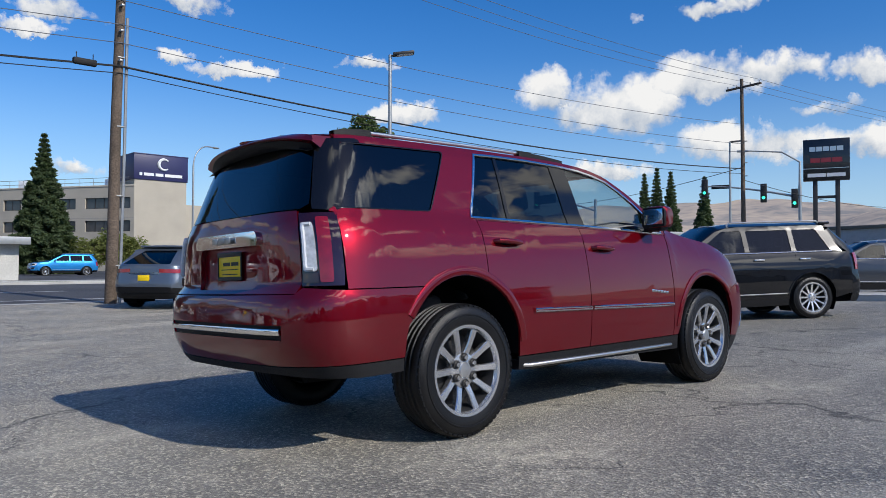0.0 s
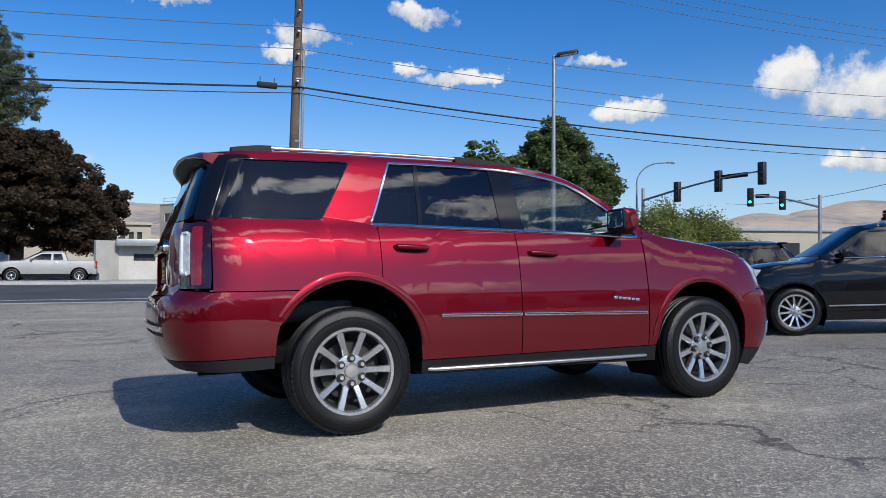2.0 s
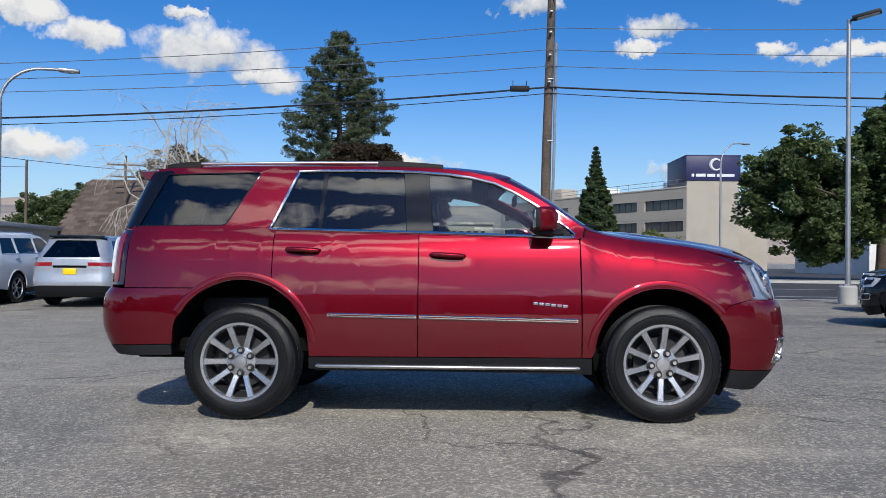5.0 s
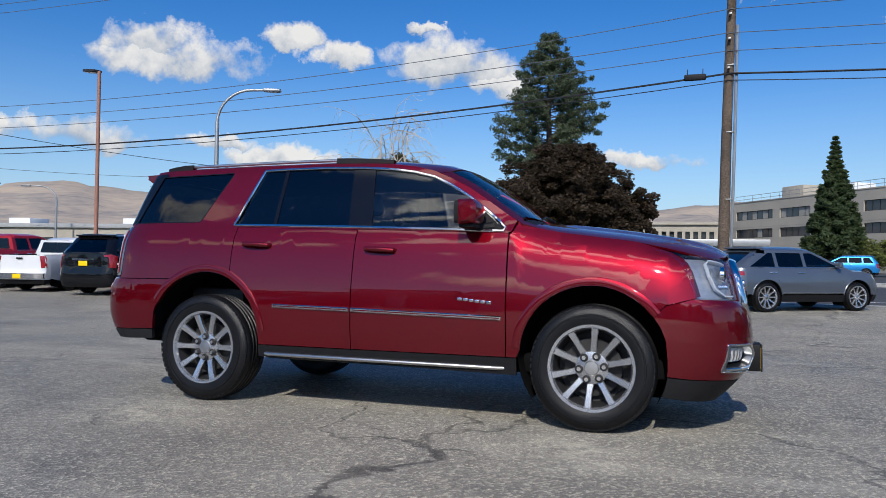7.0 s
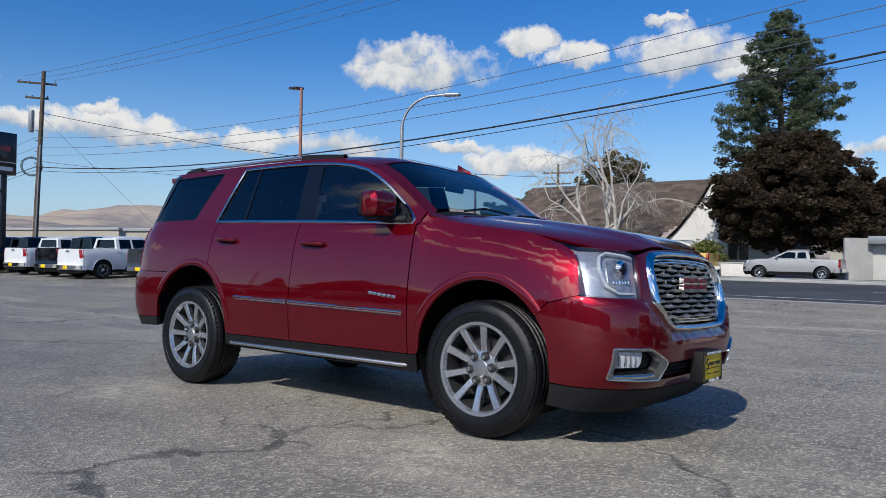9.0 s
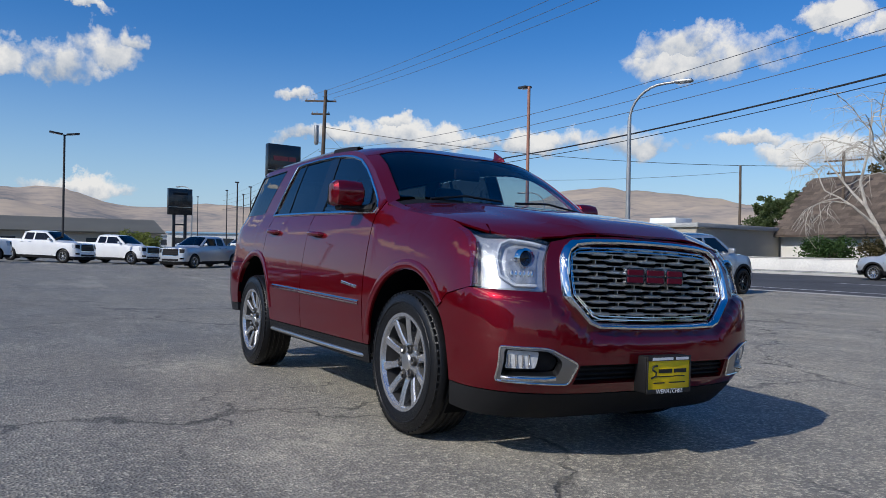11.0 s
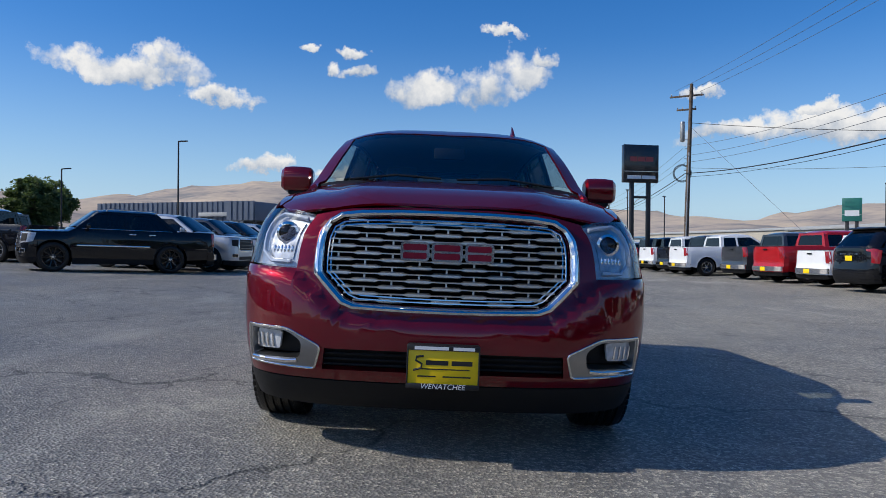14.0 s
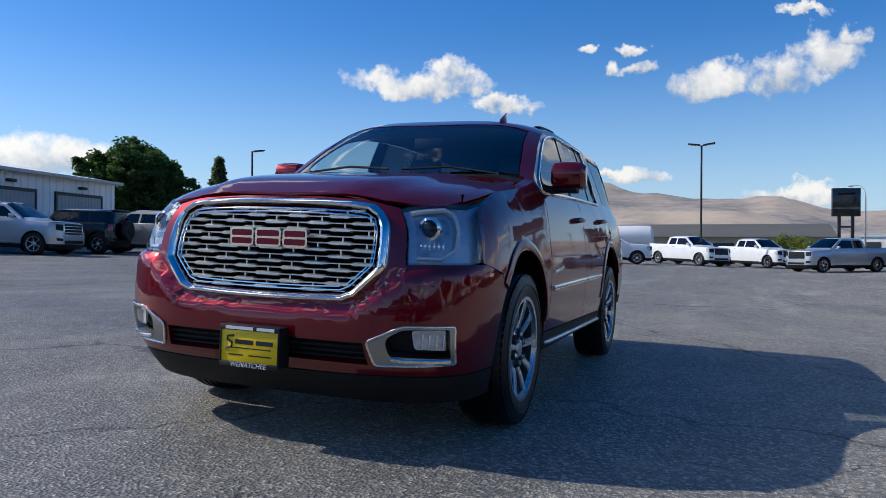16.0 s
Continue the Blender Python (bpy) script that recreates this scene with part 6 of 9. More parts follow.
def vehicle_body(L, W, H, wb, fo, hood, belt, cowl, ws, rtop, rbelt, nose_z=None, bed=None, **_):
    xF, xR, w = wb / 2 + fo, wb / 2 + fo - L, W / 2
    eR = H - 0.09
    wz = ((0.15, 0.32, 0.5, 0.72, belt - 0.25, belt - 0.05, belt, belt + 0.04, H - 0.09, H),
          (w * 0.93, w * 0.965, w * 0.99, w, w * 0.985, w * 0.95, w * 0.92, w * 0.895, w * 0.72, w * 0.62))
    hz = hood
    if bed is None:
        edge = ((xR - 0.2, xR + 0.1, rtop, ws - 0.25, ws, cowl, cowl + 0.15, (cowl + xF) / 2, xF - 0.3, xF), (eR - 0.25, eR - 0.08, eR, eR, eR - 0.05, belt + 0.02, hz + 0.02, hz, hz - 0.06, hz - 0.16))
        top = ((xR - 0.2, xR + 0.1, rtop, ws - 0.4, ws, cowl + 0.06, cowl + 0.2, (cowl + xF) / 2, xF - 0.25, xF), (H - 0.22, H - 0.06, H - 0.01, H, H - 0.035, belt + 0.07, hz + 0.075, hz + 0.055, hz - 0.01, hz - 0.12))
        tail = ((0.2, 0.35, 0.55, 0.72, 0.82, belt - 0.05, belt + 0.05, H - 0.1, H), (xR + 0.16, xR + 0.05, xR, xR + 0.005, xR + 0.05, xR + 0.06, xR + 0.09, rtop - 0.12, rtop - 0.02))
    else:
        edge = ((xR, rbelt - 0.02, rbelt + 0.02, rtop, ws - 0.25, ws, cowl, cowl + 0.15, (cowl + xF) / 2, xF - 0.3, xF), (bed, bed, belt + 0.03, eR, eR, eR - 0.05, belt + 0.02, hz + 0.02, hz, hz - 0.06, hz - 0.16))
        top = ((xR, rbelt, rtop - 0.02, ws - 0.4, ws, cowl + 0.06, cowl + 0.2, (cowl + xF) / 2, xF - 0.25, xF), (bed, belt + 0.05, H - 0.01, H, H - 0.035, belt + 0.07, hz + 0.075, hz + 0.055, hz - 0.01, hz - 0.12))
        tail = ((0.2, 0.4, 0.5, 0.62, 0.70, bed + 0.3), (xR + 0.12, xR + 0.02, xR - 0.02, xR, xR + 0.06, xR + 0.06))
    nose = ((0.15, 0.25, 0.4, 0.6, hz - 0.25, hz - 0.1, hz + 0.1), (xF - 0.22, xF - 0.08, xF, xF, xF - 0.05, xF - 0.09, xF - 0.25))
    blunt = L > 5.3
    if blunt:
        nose = ((0.15, 0.25, 0.4, 0.6, hz - 0.25, hz - 0.06, hz + 0.06), (xF - 0.18, xF - 0.06, xF, xF, xF - 0.04, xF - 0.06, xF - 0.16))
        edge = (edge[0], edge[1][:-2] + (hz - 0.015, hz - 0.05))
        top = (top[0], top[1][:-2] + (hz + 0.035, hz - 0.03))
    return Body(wz, edge, top, nose, tail, front=xF - (0.6 if blunt else 0.85), back=xR + (0.7 if bed is None else 0.45), nf=4.6 if blunt else 3.6, nr=5.0 if bed is None else 6.5, cowl=cowl, belt=belt, low=0.7), xF, xR


def build_vehicle(name, label, category, paint, L, W, H, wb, fo, hood, belt, cowl, ws, rtop, rbelt, tyre=0.38, rim=0.24, splits=(), bed=None, alloy=ALLOY, spokes=6,
                  clad=None, roof_paint=None, rails=False, plate=True, chrome=True, spare=False, upright=False, arch_r=None, glass_mat=None, dark_grille=True, group="", lampbar=False, cap=False, moulding=False):
    b, xF, xR = vehicle_body(L, W, H, wb, fo, hood, belt, cowl, ws, rtop, rbelt, bed=bed)
    root = thing(name, label, category, group)
    gm = glass_mat or DARK_GLASS
    blunt = L > 5.3
    ar = arch_r or tyre + 0.07
    axles = (-wb / 2, wb / 2)
    xs_r, xs_f = xR + 0.34, xF - 0.42
    low = 0.36
    st = (0.20, 0.16)
    trim = clad or paint
    eR = H - 0.09
    for sg in (-1, 1):
        # lower side, with both arches
        fa, ra = arch(axles[1], tyre, ar, -2, 182, 14), arch(axles[0], tyre, ar, -2, 182, 14)
        if bed is None:
            up = [(xs_r, belt), (cowl, belt)] + [(x, b.edge(x) - 0.006) for x in np.linspace(cowl + 0.08, xs_f, 6)]
        else:
            up = [(xs_r, bed - 0.004), (rbelt - 0.03, bed - 0.004), (rbelt - 0.02, belt), (cowl, belt)] + [(x, b.edge(x) - 0.006) for x in np.linspace(cowl + 0.08, xs_f, 6)]
        outline = up + [(xs_f, 0.45)] + [p for p in fa if p[0] < xs_f - 0.01 and p[1] > low] + [p for p in ra if p[1] > low] + [(xs_r, 0.45)] if axles[1] + ar < xs_f else up + [p for p in fa if p[0] < xs_f - 0.005 and p[1] > low] + [p for p in ra if p[1] > low] + [(xs_r, 0.45)]
        if axles[0] - ar < xs_r:
            outline = [p for p in outline if p[0] >= xs_r - 1e-6]
            outline = [p for p in outline if p != (xs_r, 0.45)]
        part("side_panel", side_panel(b, sg, [outline], st), paint, root)
        part("sill", side_panel(b, sg, [[(axles[0] + ar, low + 0.06), (axles[1] - ar, low + 0.06), (axles[1] - ar, 0.24), (axles[0] + ar, 0.26)]], st), BLACK_PLASTIC, root, "black sill")
        for cx in axles:
            lip = [(x, z) for x, z in arch(cx, tyre, ar + (0.035 if clad else 0.012), 8, 172, 14) if xs_r < x < xs_f]
            part("arch_trim", side_strip(b, sg, lip, 0.075 if clad else 0.03, 0.014), trim, root)
            bm = bmesh.new()
            a0 = arch(cx, tyre, ar + 0.015, -30, 210, 14)
            ins = [bm.verts.new((x, sg * (W / 2 - 0.42), z)) for x, z in a0]
            outs = [bm.verts.new((x, sg * (W / 2 - 0.05), z)) for x, z in a0]
            for i in range(len(a0) - 1):
                bm.faces.new((ins[i], ins[i + 1], outs[i + 1], outs[i]))
            bm.faces.new(ins)
            part("arch_liner", bm, DARK, root)
        # greenhouse frame with its windows
        zt = eR - 0.075
        a_line = lambda z: cowl + (ws - cowl) * (z - belt) / (eR - 0.03 - belt) - 0.10
        d_line = lambda z: rbelt + (rtop - rbelt) * (z - belt) / (eR - belt) + (0.16 if bed is None else 0.12)
        frame_top = [(x, b.edge(x)) for x in np.linspace(rtop, cowl - 0.02, 14)]
        frame_top = [(x, max(z, belt + 0.012)) for x, z in frame_top]
        left = (max(rbelt, xs_r - 0.06), belt + 0.004)
        fr = [left] + ([(rtop - 0.02, eR - 0.1)] if bed is None else []) + frame_top + [(cowl, belt + 0.004)]
        zb = belt + 0.035
        cuts = [d_line] + [(lambda z, s=s: s) for s in splits] + [a_line]
        wins = []
        for i in range(len(cuts) - 1):
            pw = 0.045
            l0, l1 = cuts[i](zb) + pw, cuts[i](zt) + pw
            r0, r1 = cuts[i + 1](zb) - pw, cuts[i + 1](zt) - pw
            if r1 - l1 < 0.06:
                wins.append([(l0, zb), (r0, zb), (l1, zt)])
            else:
                wins.append(rounded([(l0, zb), (r0, zb), (r1, zt), (l1, zt)], 0.03, 2))
        part("window_frame", side_panel(b, sg, [fr] + wins, st, 0.012), paint, root)
        for wn in wins:
            part("window", side_panel(b, sg, [wn], st, 0.0, 0.012), gm, root, "dark tinted glass")
        if chrome:
            part("belt_moulding", side_strip(b, sg, [(d_line(belt) + 0.05, belt + 0.018), ((cowl + rbelt) / 2, belt + 0.018), (a_line(belt) - 0.05, belt + 0.018)], 0.018, 0.012), CHROME, root, "bright belt moulding")
        for s in [(splits[-1] if splits else 0) - 0.28, (splits[-2] if len(splits) > 1 else -0.9) + (-0.26 if len(splits) < 2 else -0.26)]:
            y = b.half(s, belt - 0.11)
            y0, y1 = sorted((sg * (y - 0.01), sg * (y + 0.028)))
            part("door_handle", box((s, y0, belt - 0.125), (s + 0.2, y1, belt - 0.095), 0.008), CHROME if chrome else paint, root)
        for s in list(splits) + [cowl - 0.12]:
            part("door_seam", side_strip(b, sg, [(s, belt - 0.02), (s, (belt + 0.45) / 2), (s, 0.47)], 0.006, 0.0015), DARK, root)
        mxx, my, mz = cowl - 0.32, W / 2 + 0.02, belt + 0.09
        y0, y1 = sorted((sg * (my - 0.09), sg * (my + 0.11)))
        bm = box((mxx - 0.05, y0, mz - 0.065), (mxx + 0.06, y1, mz + 0.07), 0.03)
        add_tube(bm, [(mxx, sg * (my - 0.04), mz - 0.05), (mxx + 0.03, sg * (W / 2 * 0.9), mz - 0.08)], 0.025, 6)
        part("door_mirror", bm, paint, root)
        if moulding:
            part("door_moulding", side_strip(b, sg, dense([(axles[0] + ar + 0.12, 0.80), (axles[1] - ar - 0.10, 0.79)], 0.3, False), 0.045, 0.014), CHROME, root, "bright door moulding")
        if chrome and bed is None:
            part("sill_trim", side_strip(b, sg, dense([(axles[0] + ar + 0.03, 0.475), (axles[1] - ar - 0.03, 0.470)], 0.3, False), 0.022, 0.012), SATIN, root, "bright sill trim")
        if rails:
            pts = []
            for x in np.linspace(rtop + 0.05, ws - 0.3, 9):
                X, Y, Z = b.over(float(x), 0.86)
                pts.append((X, sg * Y, Z + 0.045))
            pts = [(pts[0][0] - 0.05, pts[0][1], pts[0][2] - 0.05)] + pts + [(pts[-1][0] + 0.05, pts[-1][1], pts[-1][2] - 0.055)]
            part("roof_rail", tube(pts, 0.016, 6), SATIN, root)
    # top skins
    rp = roof_paint or paint
    r0 = rtop - (0.08 if bed is None else 0.0)
    part("roof", panel([[(r0, -0.98), (ws - 0.05, -0.98), (ws, -0.5), (ws + 0.01, 0), (ws, 0.5), (ws - 0.05, 0.98), (r0, 0.98)]], b.over, (0.3, 0.2)), rp, root)
    part("windshield", panel([[(ws + 0.02, 0), (ws + 0.005, 0.5), (ws - 0.03, 0.90), (cowl - 0.03, 0.92), (cowl + 0.04, 0.5), (cowl + 0.06, 0), (cowl + 0.04, -0.5), (cowl - 0.03, -0.92), (ws - 0.03, -0.90), (ws + 0.005, -0.5)]], b.over, (0.15, 0.2), 0.0, 0.004), gm, root, "tinted windshield")
    for sg in (-1, 1):
        part("windshield_pillar", panel([[(x, sg * k) for x, k in ((ws - 0.05, 0.985), (ws - 0.03, 0.905), (cowl - 0.03, 0.925), (cowl, 0.985))]], b.over, (0.15, 0.1)), paint, root)
    part("hood", panel([[(cowl + 0.02, -0.985), (cowl + 0.07, -0.5), (cowl + 0.09, 0), (cowl + 0.07, 0.5), (cowl + 0.02, 0.985), (xs_f, 0.985), (xF - 0.22, 0.8), (xF - 0.13, 0.4), (xF - 0.12, 0), (xF - 0.13, -0.4), (xF - 0.22, -0.8), (xs_f, -0.985)]], b.over, (0.2, 0.2)), paint, root)
    # front
    F = b.at_front
    uf = b.u_of(xs_f, 1)
    ez = [(u, b.edge(F(u, hood - 0.1)[0]) + 0.03 * (1 - abs(u) / uf)) for u in np.linspace(uf, 0, 7)]
    part("front_panel", panel([mirrored([(0, 0.42), (uf * 0.6, 0.42), (uf, 0.42)] + ez)], F, (0.2, 0.15)), paint, root)
    part("front_valance", panel([mirrored([(0, 0.41), (uf * 0.6, 0.41), (uf, 0.41), (uf, 0.27), (uf * 0.6, 0.22), (0, 0.22)])], F, (0.25, 0.1)), BLACK_PLASTIC, root, "black lower bumper")
    gw = W * 0.30
    P = lambda d: (lambda u, z: tuple(Vector(F(u, z)) + Vector((d, 0, 0))))
    g0, g1 = (hood - 0.46, hood - 0.05) if L > 5.3 else (hood - 0.36, hood - 0.07)
    gr = rounded([(-gw, g0 + 0.04), (-gw * 0.9, g0), (gw * 0.9, g0), (gw, g0 + 0.04), (gw, g1), (-gw, g1)], 0.03, 2)
    part("grille", panel([gr], P(0.006), (0.2, 0.15), 0.02), BLACK_PLASTIC if blunt else GLOSS_BLACK if dark_grille else SATIN, root, "dark grille")
    part("grille_surround", strip(dense(gr, 0.12), P(0.008), 0.035, 0.014, True), CHROME if chrome else BLACK_PLASTIC, root)
    for k in range(3):
        z = g0 + (g1 - g0) * (k + 0.8) / 3.6
        part("grille_bar", strip(dense([(-gw * 0.93, z), (gw * 0.93, z)], 0.2, False), P(0.008), 0.022, 0.012), SATIN if chrome and bed is None else GLOSS_BLACK, root)
    part("bumper_intake", panel([[(-gw, 0.44), (gw, 0.44), (gw, 0.56), (-gw, 0.56)]], P(0.006), (0.3, 0.1), 0.01), BLACK_PLASTIC, root)
    for sg in (-1, 1):
        hl = [(gw + 0.03, g0 + 0.10), (W / 2 * 1.0, g0 + 0.13), (uf - 0.10, g0 + 0.17), (uf - 0.03, g1 + 0.0), (W / 2 * 1.0, g1 + 0.01), (gw + 0.03, g1 + 0.01)]
        hl = hl if sg > 0 else flip(hl)
        part("headlamp", panel([hl], P(0.006), (0.12, 0.1), 0.02), LENS_GREY, root, "clear headlamp")
        fo_ = rounded([(gw + 0.10, 0.535), (gw + 0.36, 0.545), (gw + 0.36, 0.650), (gw + 0.10, 0.640)], 0.02, 2)
        fo_ = fo_ if sg > 0 else flip(fo_)
        part("fog_lamp", panel([fo_], P(0.007), (0.12, 0.1), 0.008), GLOSS_BLACK, root, "dark fog lamp recess")
        if chrome:
            part("fog_trim", strip(dense(fo_, 0.08), P(0.009), 0.018, 0.010, True), CHROME, root, "chrome fog lamp frame")
        hb = [(gw + 0.06, g0 + 0.15), (W / 2 * 0.95, g0 + 0.17), (W / 2 * 0.98, g1 - 0.03), (gw + 0.06, g1 - 0.03)]
        part("lamp_core", panel([hb if sg > 0 else flip(hb)], P(0.010), (0.12, 0.1), 0.006), GREY_PLASTIC, root)
    # rear
    R = b.at_rear
    ru = b.u_of(xs_r, -1)
    tz = (belt + 0.002) if bed is None else bed - 0.004
    part("rear_panel", panel([mirrored([(0, 0.42), (ru * 0.6, 0.42), (ru, 0.42), (ru, tz), (ru * 0.6, tz), (0, tz)])], R, (0.2, 0.15)), paint, root)
    part("rear_valance", panel([mirrored([(0, 0.41), (ru * 0.6, 0.41), (ru, 0.41), (ru, 0.30), (ru * 0.6, 0.27), (0, 0.27)])], R, (0.25, 0.1)), BLACK_PLASTIC, root, "black lower bumper")
    Q = lambda d: (lambda u, z: tuple(Vector(R(u, z)) - Vector((d, 0, 0))))
    if bed is None:
        gl = rounded([(-W / 2 * 0.80, belt + 0.05), (W / 2 * 0.80, belt + 0.05), (W / 2 * 0.66, eR - 0.06), (-W / 2 * 0.66, eR - 0.06)], 0.04, 2)
        rf = [(-ru, belt + 0.006), (ru, belt + 0.006), (b.u_of(rtop - 0.03, -1), eR - 0.1), (W / 2 * 0.66, eR - 0.005), (-W / 2 * 0.66, eR - 0.005), (-b.u_of(rtop - 0.03, -1), eR - 0.1)]
        part("rear_frame", panel([rf, gl], R, (0.2, 0.15), 0.01), paint, root)
        part("rear_window", panel([gl], R, (0.25, 0.15), 0.0, 0.008), gm, root, "dark rear window")
        part("rear_spoiler", box((rtop - 0.20, -W / 2 * 0.66, H - 0.075), (rtop + 0.02, W / 2 * 0.66, H - 0.025), 0.02), rp, root)
        l0, l1 = belt - 0.33, belt - 0.02
    else:
        l0, l1 = bed - 0.42, bed - 0.03
        # open load bed
        bm = bmesh.new()
        x0, x1, hw = xR + 0.12, rbelt - 0.04, W / 2 - 0.22
        add_box(bm, (x0, -hw, 0.70), (x1, hw, 0.76))
        for y0, y1 in ((-W / 2 * 0.885, -hw), (hw, W / 2 * 0.885)):
            add_box(bm, (x0 + 0.14, y0, 0.74), (x1, y1, bed + 0.008), 0.012)
        add_box(bm, (x0 - 0.045, -W / 2 * 0.74, 0.74), (x0 + 0.03, W / 2 * 0.74, bed + 0.008), 0.012)
        part("load_bed", bm, BLACK_PLASTIC, root, "open load bed with dark liner")
        gl = rounded([(-W / 2 * 0.72, belt + 0.07), (W / 2 * 0.72, belt + 0.07), (W / 2 * 0.62, eR - 0.08), (-W / 2 * 0.62, eR - 0.08)], 0.04, 2)
        back = lambda y, z: (rbelt + (rtop - rbelt) * max(0, (z - belt)) / (eR - belt) + 0.02, -y, z)
        bw = W / 2
        part("cab_back", panel([[(-bw * 0.90, 0.74), (bw * 0.90, 0.74), (bw * 0.90, belt), (bw * 0.72, eR), (-bw * 0.72, eR), (-bw * 0.90, belt)], gl], back, (0.3, 0.3), 0.01), paint, root)
        part("rear_window", panel([gl], back, (0.3, 0.3), 0.0, 0.01), gm, root, "dark rear window")
        bm = prism(rounded([(xR - 0.06, -W / 2 * 0.70), (xR - 0.09, -0.3), (xR - 0.09, 0.3), (xR - 0.06, W / 2 * 0.70), (xR + 0.06, W / 2 * 0.95), (xR + 0.26, W / 2 * 0.97), (xR + 0.26, W / 2 * 0.5), (xR + 0.26, -W / 2 * 0.5), (xR + 0.26, -W / 2 * 0.97), (xR + 0.06, -W / 2 * 0.95)], 0.03, 2), 0.46, 0.63, "z")
        part("rear_bumper", bm, CHROME if chrome else BLACK_PLASTIC, root, "bright rear bumper")
        part("tailgate_handle", box((xR + 0.02, -0.12, bed - 0.13), (xR + 0.05, 0.12, bed - 0.08), 0.01), BLACK_PLASTIC, root)
        if cap:
            bm = box((x0 - 0.02, -W / 2 * 0.9, bed), (x1, W / 2 * 0.9, H - 0.15), 0.05)
            part("canopy", bm, paint, root, "canopy over the load bed")
            for sg in (-1, 1):
                y0, y1 = sorted((sg * W / 2 * 0.895, sg * W / 2 * 0.906))
                part("canopy_window", box((x0 + 0.2, y0, bed + 0.12), (x1 - 0.2, y1, H - 0.3), 0.004), gm, root)
    for sg in (-1, 1):
        if lampbar:
            tl = [(W / 2 * 0.45, l1 - 0.14), (W / 2 * 1.10, l1 - 0.16), (W / 2 * 1.10, l1 - 0.06), (W / 2 * 0.45, l1 - 0.05)]
        else:
            tl = [(W / 2 * 0.84, l0), (W / 2 * 1.05, l0), (W / 2 * 1.06, l1), (W / 2 * 0.84, l1)]
            if bed is None and blunt:
                tl = [(W / 2 * 0.88, l0 - 0.10), (W / 2 * 1.10, l0 - 0.12), (W / 2 * 1.20, l1 - 0.06), (W / 2 * 0.98, l1), (W / 2 * 0.74, l1 - 0.02), (W / 2 * 0.74, l1 - 0.07), (W / 2 * 0.88, l1 - 0.09)]
        part("tail_lamp", panel([tl if sg > 0 else flip(tl)], Q(0.008), (0.12, 0.12), 0.02), TAIL_RED, root, "red tail lamp")
    if plate and bed is None:
        part("bumper_cover", panel([mirrored([(0, 0.415), (ru * 0.6, 0.415), (ru * 0.99, 0.415), (ru * 0.99, 0.53), (ru * 0.6, 0.57), (0, 0.57)])], Q(0.006), (0.2, 0.08), 0.02), BLACK_PLASTIC, root, "black bumper cover")
        part("tailgate_bar", panel([rounded([(-0.42, belt - 0.205), (0.42, belt - 0.205), (0.42, belt - 0.15), (-0.42, belt - 0.15)], 0.012, 2)], Q(0.012), (0.2, 0.05), 0.02), CHROME if chrome else GLOSS_BLACK, root)
    if plate:
        zc = belt - 0.30 if bed is None else 0.535
        xp = R(0, zc)[0] if bed is None else xR - 0.07
        part("dealer_plate", box((xp - 0.022, -0.16, zc - 0.075), (xp - 0.010, 0.16, zc + 0.075), 0.004), YELLOW, root, "yellow dealer plate")
    if spare:
        bm = bmesh.new()
        add_lathe(bm, [(0.001, -0.13), (0.16, -0.13), (0.18, -0.10), (0.22, -0.12), (tyre - 0.02, -0.12), (tyre, -0.06), (tyre, 0.06), (tyre - 0.03, 0.11)], 28)
        bmesh.ops.transform(bm, matrix=Matrix.Translation((xR - 0.13, 0, 0.98)) @ Matrix.Rotation(radians(-90), 4, "Z"), verts=bm.verts)
        part("spare_wheel", bm, RUBBER, root, "spare wheel on the tailgate")
    # inside and underside
    bm = box((max(rbelt, xR + 0.3), -W / 2 * 0.84, 0.42), (cowl + 0.1, W / 2 * 0.84, belt - 0.12), 0.02)
    for x in ([ws - 0.55, ws - 1.35] if rbelt < ws - 1.7 else [ws - 0.55]):
        for y in (-W * 0.2, W * 0.2):
            add_box(bm, (x - 0.09, y - 0.22, belt - 0.2), (x + 0.06, y + 0.22, belt + 0.14), 0.04)
            add_box(bm, (x - 0.09, y - 0.11, belt + 0.14), (x + 0.0, y + 0.11, belt + 0.30), 0.03)
    part("interior", bm, LEATHER, root, "dark seats and trim")
    bm = box((xR + 0.25, -W / 2 * 0.78, 0.28), (xF - 0.3, W / 2 * 0.78, 0.46), 0.03)
    part("underbody", bm, DARK, root)
    if bed is not None:
        part("front_bay", box((cowl, -W / 2 * 0.8, 0.46), (xF - 0.4, W / 2 * 0.8, hood - 0.2), 0.03), DARK, root)
    w = build_wheel(root, tyre, rim, 0.24, spokes, alloy, Matrix(), lugs=5)
    wheels_round(root, w, axles, W / 2 - 0.125, tyre)
    return root


def park(ob, x, y, heading, copy=False, tilt=True):
    z = ground_z(x, y)
    h = radians(heading)
    c, s = math.cos(h), math.sin(h)
    sx = math.degrees(math.atan((ground_z(x + c, y + s) - ground_z(x - c, y - s)) / 2))
    sy = math.degrees(math.atan((ground_z(x - s, y + c) - ground_z(x + s, y - c)) / 2))
    m = pose(x, y, z, 0, 0, heading) @ pose(0, 0, 0, sy, -sx, 0)
    if copy:
        return copy_thing(ob, m)
    ob.matrix_world = m
    return ob


PICKUP = dict(L=5.75, W=2.03, H=1.93, wb=3.70, fo=0.95, hood=1.21, belt=1.31, cowl=1.22, ws=0.50, rtop=-1.05, rbelt=-1.12, bed=1.36, splits=(-0.28,), tyre=0.41, rim=0.25, category="pickup truck")
